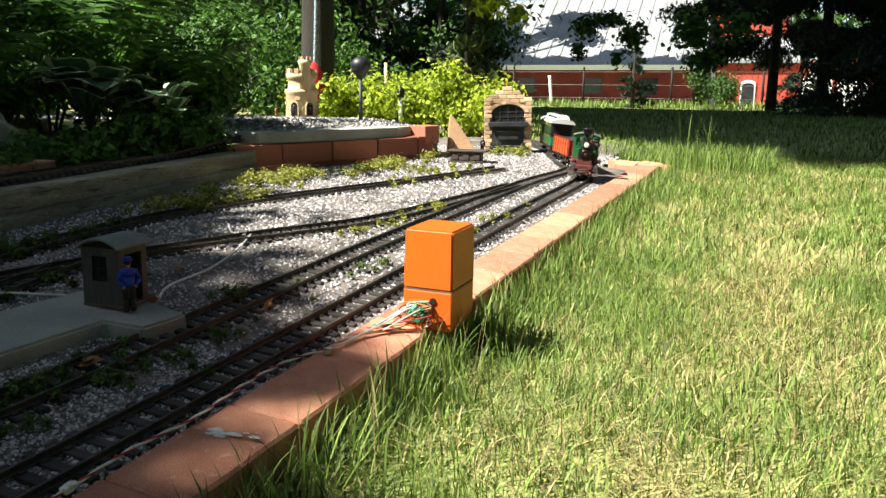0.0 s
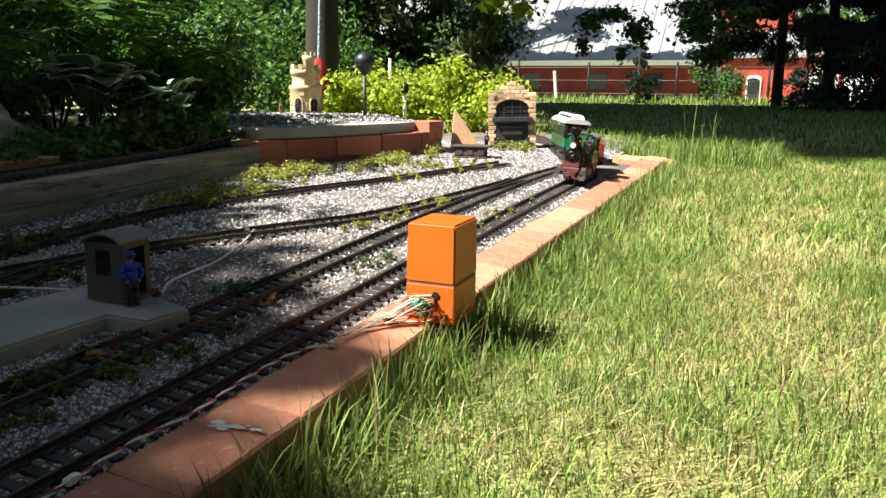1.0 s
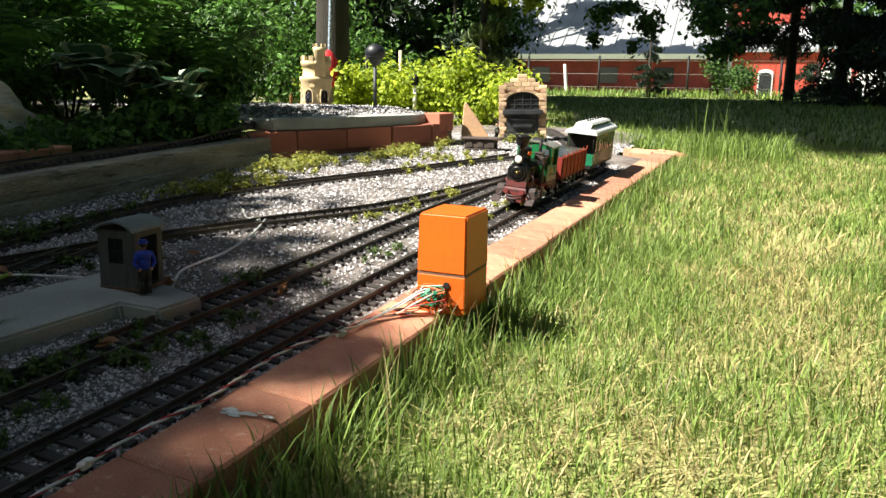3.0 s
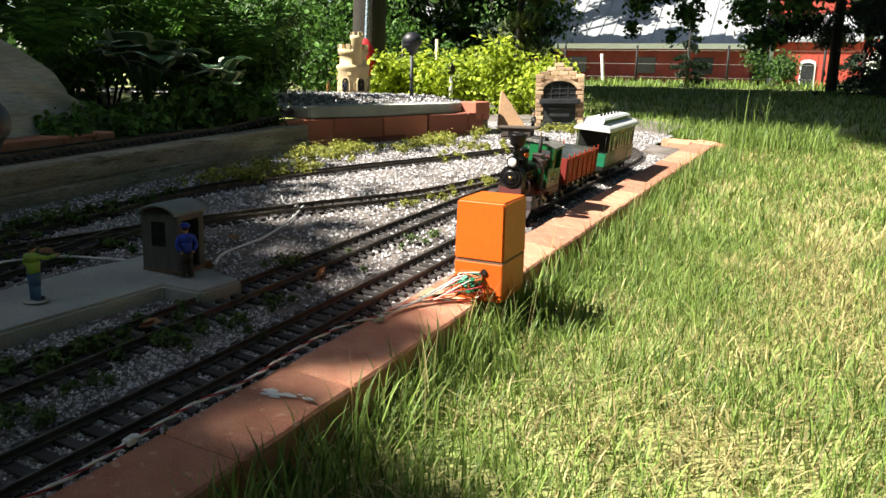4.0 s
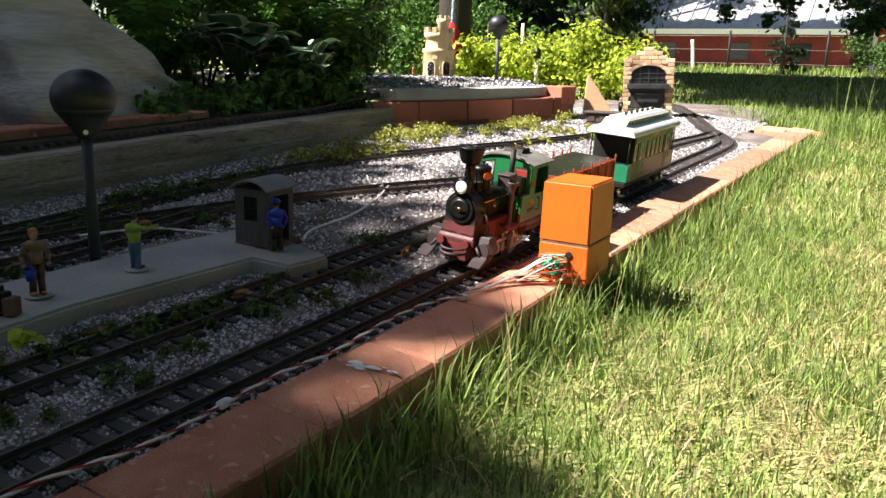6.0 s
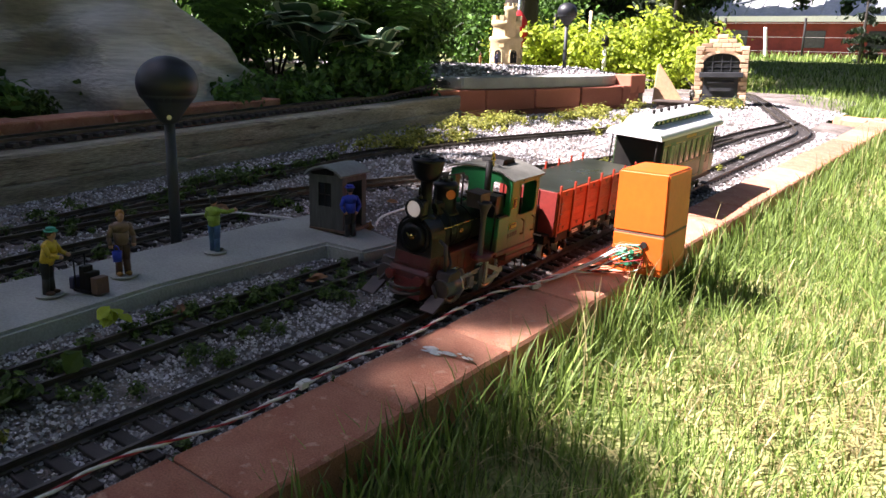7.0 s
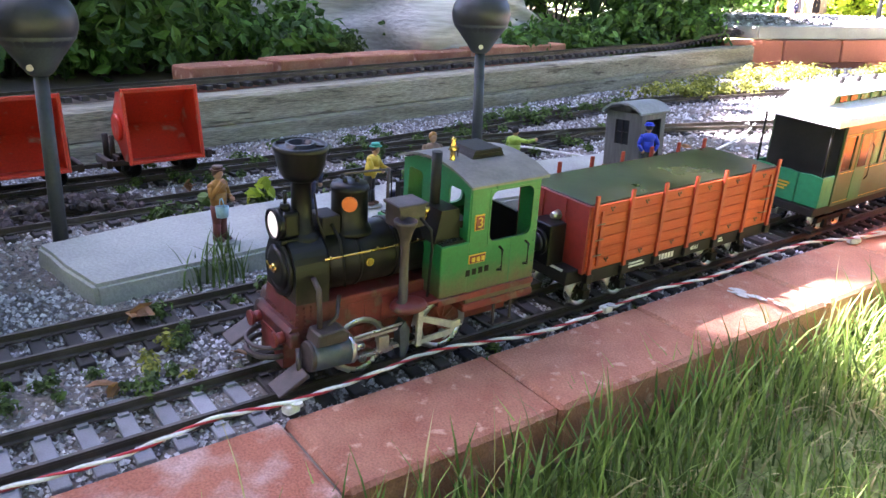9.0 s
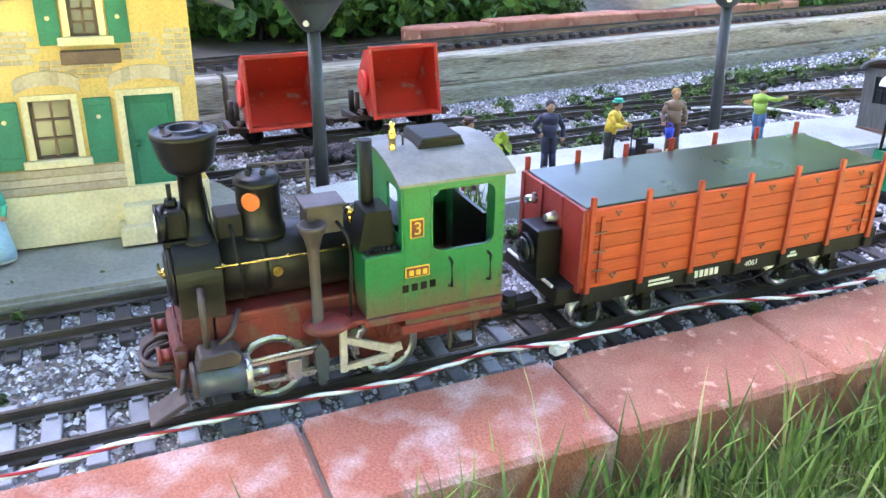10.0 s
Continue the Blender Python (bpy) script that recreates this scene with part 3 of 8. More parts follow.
for sx in (-1, 1):
    bm = bmesh.new()
    box(bm, sx * 0.0285, sx * 0.0520, -0.020, 0.012, 0.0590, 0.0625, 0.001)
    ball(bm, (sx * 0.046, -0.016, 0.061), 0.0135, 1, 1.25, 0.45, 16, 8)
    part("lubricator_shelf", bm, M_DUSTRED, loco)
    for k in range(5):
        bm = bmesh.new()
        prism(bm, [(-0.080 + 0.016 * k, 0.0445), (-0.067 + 0.016 * k, 0.0445), (-0.067 + 0.016 * k, 0.0655), (-0.080 + 0.016 * k, 0.0655)], "x", sx * 0.0285, sx * 0.0291)
        part("frame_panel", bm, M_DUSTRED, loco)
# riveted smokebox support with its columns of rivets
bm = bmesh.new()
prism(bm, [(-0.112, 0.040), (-0.090, 0.040), (-0.089, 0.074), (-0.109, 0.074)], "x", -0.0275, 0.0275)
support = part("smokebox_support", bm, M_FRONTRED, loco, "riveted red smokebox support")
bm = bmesh.new()
for sx in (-1, 1):
    for k in range(8):
        for y in (-0.108, -0.102, -0.096):
            ball(bm, (sx * 0.0277, y, 0.043 + 0.004 * k), 0.0011, u=6, v=4)
    for k in range(6):
        ball(bm, (sx * (0.006 + 0.004 * k), -0.1115 + 0.0004 * k * 0, 0.060), 0.0011, u=6, v=4)
tagged(part("rivet", bm, M_FRONTRED, support), kind="stuff")
# buffer beam, pocket coupler, hoop and step plates
bm = bmesh.new()
box(bm, -0.033, 0.033, -0.117, -0.108, 0.040, 0.053, 0.002)
prism(bm, [(-0.117, 0.053), (-0.114, 0.0565), (-0.108, 0.0565), (-0.108, 0.053)], "x", -0.030, 0.030)
part("front_beam", bm, M_FRONTRED, loco, "dusty red buffer beam")
for sx in (-1, 1):
    bm = bmesh.new()
    rod(bm, (sx * 0.022, -0.125, 0.047), (sx * 0.022, -0.118, 0.047), 0.0048, n=16)
    rod(bm, (sx * 0.022, -0.1275, 0.047), (sx * 0.022, -0.125, 0.047), 0.0066, n=18)
    part("buffer", bm, M_DUSTRED, loco, "round red buffer")
    bm = bmesh.new()
    prism(bm, [(-0.139, 0.018), (-0.137, 0.0155), (-0.112, 0.0275), (-0.114, 0.031)], "x", sx * 0.047 - 0.011, sx * 0.047 + 0.011)
    bmesh.ops.bevel(bm, geom=list(bm.edges), offset=0.0008, segments=1, affect="EDGES")
    part("step_plate", bm, M_SOOTBROWN, loco, "slanted brown step plate")
    bm = bmesh.new()
    rod(bm, (sx * 0.046, -0.116, 0.028), (sx * 0.036, -0.112, 0.042), 0.0022, n=8)
    part("step_bracket", bm, M_SOOTBROWN, loco)
bm = bmesh.new()
tube(bm, [(0.021 * math.cos(radians(a)), -0.118 - 0.020 * math.sin(radians(a)), 0.030) for a in range(0, 181, 12)], 0.0024, 8)
tube(bm, [(0.021 * math.cos(radians(a)), -0.118 - 0.020 * math.sin(radians(a)), 0.038) for a in range(0, 181, 12)], 0.0018, 8)
part("hoop_coupler", bm, M_SOOTBROWN, loco, "dark loop coupler")
bm = bmesh.new()
box(bm, -0.005, 0.005, -0.138, -0.112, 0.020, 0.026, 0.001)
part("drawbar", bm, M_DARK, loco)
# boiler and smokebox
BZ = 0.0975
bm = bmesh.new()
rod(bm, (0, -0.080, BZ), (0, 0.030, BZ), 0.0258, n=36)
boiler = part("boiler", bm, M_DUSTBLACK, loco, "black boiler")
bm = bmesh.new()
prism(bm, [(-0.0272, 0.072), (0.0272, 0.072)] + [(0.0272 * math.cos(radians(a)), BZ + 0.0272 * math.sin(radians(a))) for a in range(0, 181, 10)], "y", -0.1085, -0.080)
for f in bm.faces:
    f.smooth = False
bmesh.ops.bevel(bm, geom=[e for e in bm.edges if e.calc_face_angle(0) > 1.2], offset=0.0012, segments=2, affect="EDGES")
smoke = part("smokebox", bm, M_DUSTBLACK, loco, "black smokebox, dusty below")
for y in (-0.080, -0.050, -0.015):
    bm = bmesh.new()
    rod(bm, (0, y - 0.0015, BZ), (0, y + 0.0015, BZ), 0.0266, n=36)
    part("boiler_band", bm, M_BLACK, boiler)
bm = bmesh.new()
rod(bm, (0, -0.1115, BZ), (0, -0.1085, BZ), 0.0225, 0.0240, n=32)
rod(bm, (0, -0.1140, BZ), (0, -0.1110, BZ), 0.013, 0.020, n=28)
part("smokebox_door", bm, M_BLACK, smoke)
bm = bmesh.new()
ball(bm, (0, -0.1145, BZ), 0.0040, 1, 0.6, 1)
rod(bm, (0.0, -0.1175, BZ), (0.007, -0.1175, BZ + 0.004), 0.0010, n=6)
rod(bm, (0.0, -0.1175, BZ), (-0.006, -0.1175, BZ + 0.005), 0.0010, n=6)
part("door_handle", bm, M_BRASS, smoke, "brass door handle")
for sx in (-1, 1):
    bm = bmesh.new()
    tube(bm, [(sx * 0.0275, -0.084, BZ + 0.011), (sx * 0.0275, 0.010, BZ + 0.011)], 0.0010)
    part("handrail", bm, M_BRASS, loco, "thin brass handrail")
    for y in (-0.078, -0.035, 0.004):
        bm = bmesh.new()
        ball(bm, (sx * 0.0262, y, BZ + 0.011), 0.0019, u=10, v=8)
        part("handrail_knob", bm, M_BRASS, loco)
    bm = bmesh.new()
    rod(bm, (sx * 0.0250, -0.043, 0.0985), (sx * 0.0280, -0.043, 0.0985), 0.0036, n=14)
    rod(bm, (sx * 0.0278, -0.043, 0.0985), (sx * 0.0288, -0.043, 0.0985), 0.0018, n=10)
    part("inspection_plug", bm, M_BRASS, loco, "round brass plug")
bm = bmesh.new()
lathe(bm, [(0.0040, 0.164), (0.0040, 0.167), (0.0026, 0.169), (0.0024, 0.177), (0.0036, 0.179), (0.0026, 0.181), (0.0018, 0.186), (0.0024, 0.188), (0.0, 0.190)], 14, (0.012, 0.046, 0))
part("whistle", bm, M_BRASS, loco, "polished brass whistle")
bm = bmesh.new()
ball(bm, (0.030, 0.008, 0.136), 0.0036)
rod(bm, (0.030, 0.008, 0.128), (0.030, 0.008, 0.134), 0.0018, n=8)
part("valve_cap", bm, M_BRASS, loco, "polished brass cap")
# chimney
bm = bmesh.new()
lathe(bm, [(0.0155, 0.1195), (0.0155, 0.1215), (0.0125, 0.1245), (0.0105, 0.1265), (0.0108, 0.1285), (0.0086, 0.1300), (0.0078, 0.166), (0.0105, 0.1672), (0.0138, 0.1690), (0.0165, 0.1735), (0.0186, 0.1810), (0.0206, 0.1905), (0.0213, 0.1915), (0.0213, 0.1945), (0.0196, 0.1955), (0.0188, 0.1940), (0.0120, 0.1945), (0.0116, 0.1965), (0.0092, 0.1965), (0.0088, 0.1930), (0.0, 0.1930)], 40, (0, -0.090, 0))
chimney = part("chimney", bm, M_BLACK, loco, "black flared spark arrester chimney")
bm = bmesh.new()
for k in range(4):
    a = radians(45 + 90 * k)
    rod(bm, (0.009 * math.cos(a), -0.090 + 0.009 * math.sin(a), 0.1950), (0.019 * math.cos(a), -0.090 + 0.019 * math.sin(a), 0.1950), 0.0009, n=6)
part("spark_grille", bm, M_DARK, chimney)
# dome with its small lever safety valve
bm = bmesh.new()
lathe(bm, [(0.0200, 0.118), (0.0180, 0.121), (0.0152, 0.125), (0.0150, 0.152), (0.0160, 0.154), (0.0160, 0.156), (0.0140, 0.159), (0.009, 0.161), (0.0, 0.161)], 32, (0, -0.047, 0))
dome = part("dome", bm, M_BLACK, loco, "tall black steam dome")
for k in range(4):
    a = 1.57 * k + 0.5
    bm = bmesh.new()
    rod(bm, (0.007 * math.cos(a), -0.047 + 0.007 * math.sin(a), 0.160), (0.007 * math.cos(a), -0.047 + 0.007 * math.sin(a), 0.1645), 0.0022, 0.0016, 8)
    part("valve_spring", bm, M_DARK, dome)
bm = bmesh.new()
rod(bm, (-0.004, -0.050, 0.1655), (0.004, -0.012, 0.1665), 0.0011, n=6)
rod(bm, (0.004, -0.013, 0.1665), (0.004, -0.013, 0.122), 0.0014, n=8)
part("valve_lever", bm, M_SOOTBROWN, dome)
bm = bmesh.new()
rod(bm, (0.0125, -0.0535, 0.1455), (0.0148, -0.0555, 0.1455), 0.0062, n=24)
badge = part("badge", bm, mat("orange_badge", (0.75, 0.16, 0.02), rough=0.5), loco, "small oval orange badge")
bm = bmesh.new()
box(bm, -0.0125, 0.0105, -0.0775, -0.0605, 0.119, 0.1365, 0.0012)
part("sand_box", bm, M_DARK, loco, "small black sand box")
bm = bmesh.new()
box(bm, 0.018, 0.040, -0.0235, 0.001, 0.126, 0.1445, 0.001)
box(bm, 0.0165, 0.0415, -0.0255, 0.003, 0.1440, 0.1470, 0.001)
part("pump_box", bm, M_SOOTBROWN, loco, "dusty brown black pump box")
for pts_p, rad in (
    ([(0.0105, -0.069, 0.130), (0.024, -0.069, 0.121), (0.0285, -0.068, 0.105), (0.0275, -0.066, 0.082)], 0.0012),
    ([(0.008, -0.083, 0.158), (0.010, -0.081, 0.135), (0.018, -0.079, 0.122)], 0.0009),
    ([(0.040, -0.004, 0.134), (0.049, 0.001, 0.126), (0.050, 0.002, 0.110), (0.048, 0.001, 0.066)], 0.0013),
    ([(0.030, -0.095, 0.096), (0.041, -0.096, 0.090), (0.042, -0.096, 0.058)], 0.0024),
    ([(0.029, -0.072, 0.076), (0.040, -0.080, 0.064), (0.042, -0.090, 0.058)], 0.0018),
):
    bm = bmesh.new()
    tube(bm, pts_p, rad, 8)
    part("pipe", bm, M_DARK if rad < 0.0016 else M_SOOTBROWN, loco)
bm = bmesh.new()
lathe(bm, [(0.0060, 0.0625), (0.0060, 0.0650), (0.0040, 0.0665), (0.0036, 0.108), (0.0042, 0.120), (0.0060, 0.127), (0.0092, 0.1340), (0.0098, 0.1370), (0.0080, 0.1370), (0.0, 0.128)], 20, (0.046, -0.022, 0))
part("funnel_pipe", bm, M_SOOTBROWN, loco, "brown black pipe with a flared top")
# headlight
bm = bmesh.new()
box(bm, -0.0105, 0.0105, -0.1105, -0.0960, 0.1235, 0.1450, 0.003)
rod(bm, (0, -0.1135, 0.134), (0, -0.1090, 0.134), 0.0128, n=28)
rod(bm, (0, -0.104, 0.1445), (0, -0.104, 0.1500), 0.0048, 0.0036, n=12)
rod(bm, (0, -0.104, 0.1500), (0, -0.104, 0.1600), 0.0016, n=8)
box(bm, -0.0115, 0.0115, -0.1130, -0.0940, 0.1195, 0.1240, 0.001)
lamp_l = part("headlight", bm, M_BLACK, loco, "round black headlight")
lens = bpy.data.materials.new("headlight_glow")
lens.use_nodes = True
lens.node_tree.nodes["Principled BSDF"].inputs["Base Color"].default_value = (0.8, 0.75, 0.68, 1)
lens.node_tree.nodes["Principled BSDF"].inputs["Roughness"].default_value = 0.12
lens.node_tree.nodes["Principled BSDF"].inputs["Emission Color"].default_value = (1.0, 0.86, 0.72, 1)
lens.node_tree.nodes["Principled BSDF"].inputs["Emission Strength"].default_value = 0.035
bm = bmesh.new()
ball(bm, (0, -0.1130, 0.134), 0.0108, 1, 0.26, 1, 24, 12)
part("lens", bm, lens, lamp_l, "glowing round lens")
bm = bmesh.new()
lathe(bm, [(0.0106, 0), (0.0128, 0), (0.0128, 0.002), (0.0106, 0.002), (0.0106, 0)], 28)
part("lens_ring", bm, M_BLACK, lamp_l, at=pose(0, -0.1133, 0.134, 90, 0, 0))
# side tanks
for sx in (-1, 1):
    bm = bmesh.new()
    box(bm, sx * 0.024, sx * 0.051, 0.011, 0.0405, 0.0615, 0.1085, 0.0012)
    tank = part("side_tank", bm, M_CABGREEN, loco)
    bm = bmesh.new()
    box(bm, sx * 0.0260, sx * 0.0490, 0.0135, 0.038, 0.1080, 0.1098)
    part("bunker_rim", bm, M_BLACK, tank)
    bm = bmesh.new()
    for _ in range(70):
        ball(bm, (sx * random.uniform(0.028, 0.047), random.uniform(0.0150, 0.0365), 0.1100), random.uniform(0.0010, 0.0020), u=5, v=4)
    tagged(part("coal", bm, M_BLACK, tank, "black coal on the tank top"), kind="stuff")
# cab: walls with cut openings
def framed(bm, axis, w0, w1, u0, u1, v0, v1, hu0, hu1, hv0, hv1, r=0.006):
    """A wall panel with a round-cornered window through it."""
    def corners(a0, a1, b0, b1, rr, n=4):
        pts = []
        for cx, cy, s in ((a1 - rr, b1 - rr, 0), (a0 + rr, b1 - rr, 90), (a0 + rr, b0 + rr, 180), (a1 - rr, b0 + rr, 270)):
            pts += [(cx + rr * math.cos(radians(s + 90 * k / n)), cy + rr * math.sin(radians(s + 90 * k / n))) for k in range(n + 1)]
        return pts
    inner = corners(hu0, hu1, hv0, hv1, r)
    outer = []
    cu, cv = (hu0 + hu1) / 2, (hv0 + hv1) / 2
    for u, v in inner:
        du, dv = u - cu, v - cv
        k = min(((u1 - cu) if du > 0 else (cu - u0)) / max(abs(du), 1e-6), ((v1 - cv) if dv > 0 else (cv - v0)) / max(abs(dv), 1e-6))
        outer.append((cu + du * k, cv + dv * k))
    for cu_, cv_ in ((u1, v1), (u0, v1), (u0, v0), (u1, v0)):
        j = min(range(len(outer)), key=lambda i: (outer[i][0] - cu_) ** 2 + (outer[i][1] - cv_) ** 2)
        outer[j] = (cu_, cv_)
    def place(u, v, w):
        return {"x": (w, u, v), "y": (u, w, v)}[axis]
    n = len(inner)
    layers = [[[bm.verts.new(place(u, v, w)) for u, v in loop] for loop in (inner, outer)] for w in (w0, w1)]
    (ia, oa), (ib, ob) = layers
    for k in range(n):
        j = (k + 1) % n
        bm.faces.new((ia[k], ia[j], oa[j], oa[k]))
        bm.faces.new((ib[k], ob[k], ob[j], ib[j]))
        bm.faces.new((ia[k], ib[k], ib[j], ia[j]))
        bm.faces.new((oa[k], oa[j], ob[j], ob[k]))


cab = thing("cab", "", "")
cab.parent = loco
for sx in (-1, 1):
    bm = bmesh.new()
    framed(bm, "x", sx * 0.0485, sx * 0.051, 0.040, 0.1155, 0.051, 0.157, 0.0605, 0.1075, 0.1050, 0.1505, 0.007)
    side = part("cab_side", bm, M_CABGREEN, cab, "bright green cab side with rounded window, dusty below")
    bm = bmesh.new()
    framed(bm, "x", sx * 0.0509, sx * 0.0516, 0.0590, 0.1090, 0.1035, 0.1520, 0.0605, 0.1075, 0.1050, 0.1505, 0.007)
    part("window_bead", bm, M_CABGREEN, side)
    bm = bmesh.new()
    framed(bm, "y", 0.0385, 0.0405, min(sx * 0.004, sx * 0.0500), max(sx * 0.004, sx * 0.0500), 0.1085, 0.157, min(sx * 0.0200, sx * 0.0420), max(sx * 0.0200, sx * 0.0420), 0.1170, 0.1510, 0.004)
    part("cab_front", bm, M_CABGREEN, cab)
    bm = bmesh.new()
    box(bm, sx * 0.028, sx * 0.0500, 0.1130, 0.1155, 0.051, 0.157)
    part("cab_rear", bm, M_CABGREEN, cab)
bm = bmesh.new()
prism(bm, [(-0.0505, 0.157), (0.0505, 0.157), (0.030, 0.1635), (0, 0.166), (-0.030, 0.1635)], "y", 0.0385, 0.0405)
box(bm, -0.004, 0.004, 0.0385, 0.0405, 0.110, 0.157)
part("cab_front_arch", bm, M_CABGREEN, cab)
bm = bmesh.new()
box(bm, -0.048, 0.048, 0.041, 0.1128, 0.0512, 0.054)
box(bm, -0.030, 0.030, 0.0410, 0.056, 0.054, 0.120)
part("cab_interior", bm, M_BLACK, loco)
for sx in (-1, 1):
    bm = bmesh.new()
    box(bm, sx * 0.0485, sx * 0.0500, 0.0410, 0.1128, 0.054, 0.100)
    part("cab_lining", bm, M_BLACK, loco)
bm = bmesh.new()
box(bm, -0.028, 0.028, 0.1100, 0.1128, 0.054, 0.118)
part("back_sheet", bm, M_BLACK, loco)
bm = bmesh.new()
crownz = [(0.056 * math.sin(radians(a)) / math.sin(radians(34)), 0.1565 + 0.0115 * (math.cos(radians(a)) - math.cos(radians(34))) / (1 - math.cos(radians(34)))) for a in range(-34, 35, 4)]
prism(bm, crownz + [(u, v + 0.0022) for u, v in crownz[::-1]], "y", 0.0350, 0.1205)
roof_l = part("cab_roof", bm, M_ROOFGREY, loco, "dusty grey cab roof")
bm = bmesh.new()
box(bm, 0.0535, 0.0560, 0.0620, 0.1100, 0.1545, 0.1568)
part("gutter", bm, M_CABGREEN, roof_l)
bm = bmesh.new()
prism(bm, [(0.062, 0.167), (0.100, 0.167), (0.095, 0.1765), (0.067, 0.1765)], "x", -0.017, 0.017)
for z in (0.169, 0.172, 0.175):
    box(bm, -0.0180, 0.0180, 0.0625 + (z - 0.167) * 0.5, 0.0995 - (z - 0.167) * 0.5, z, z + 0.001)
part("roof_vent", bm, M_DARK, roof_l, "black louvred roof vent")
bm = bmesh.new()
rod(bm, (0.020, 0.0240, 0.118), (0.020, 0.0240, 0.1815), 0.0045, n=16)
part("vent_pipe", bm, M_DARK, loco, "black upright pipe before the cab")
bm = bmesh.new()
tube(bm, [(0.006, 0.056, 0.168), (0.006, 0.056, 0.177), (0.008, 0.052, 0.180), (0.011, 0.049, 0.179)], 0.0010, 6)
part("whistle_pipe", bm, M_SOOTBROWN, loco)
bm = bmesh.new()
prism(bm, [(0.010, 0.109), (0.036, 0.109), (0.034, 0.137), (0.016, 0.137)], "x", 0.016, 0.042)
part("hatch", bm, M_BLACK, loco, "black sloping hatch before the cab")
for y in (0.0735, 0.1035):
    bm = bmesh.new()
    tube(bm, [(0.051, y, 0.0985), (0.0555, y, 0.0970), (0.0555, y, 0.0780), (0.051, y, 0.0765)], 0.0011, 8)
    part("handrail", bm, M_BLACK, cab)
bm = bmesh.new()
box(bm, 0.0505, 0.0513, 0.0860, 0.0866, 0.053, 0.1035)
part("door_edge", bm, M_DGREEN, cab)
for k in range(10):
    bm = bmesh.new()
    ball(bm, (0, 0, 0), 0.0009, u=6, v=4)
    part("rivet", bm, M_DGREEN, cab, at=pose(0.0512, 0.1130, 0.058 + 0.0098 * k))
M_PLATE = mat("yellow_plate", (0.70, 0.42, 0.03), rough=0.5)
plate(cab, "number_plate", 0.0100, 0.0140, M_PLATE, right_side(0.0508, 0.0490, 0.1250), "yellow plate")
plate(cab, "number_ground", 0.0084, 0.0122, M_REDFRAME, right_side(0.0516, 0.0490, 0.1250))
writing(cab, "3", 0.013, M_PLATE, right_side(0.0531, 0.0490, 0.1250))
plate(cab, "maker_plate", 0.018, 0.0082, M_PLATE, right_side(0.0508, 0.0490, 0.0925), "small red and yellow maker plate")
plate(cab, "maker_ground", 0.0164, 0.0066, M_REDFRAME, right_side(0.0515, 0.0490, 0.0925))
for k in range(3):
    plate(cab, "maker_bar", 0.0034, 0.0040, M_PLATE, right_side(0.0524, 0.0440 + 0.005 * k, 0.0925))
for k in range(4):
    plate(cab, "name_bar", 0.0046, 0.0058, M_BLACK, right_side(0.0509, 0.0402 + 0.0068 * k, 0.0800 + 0.0003 * k), d=0.0006)
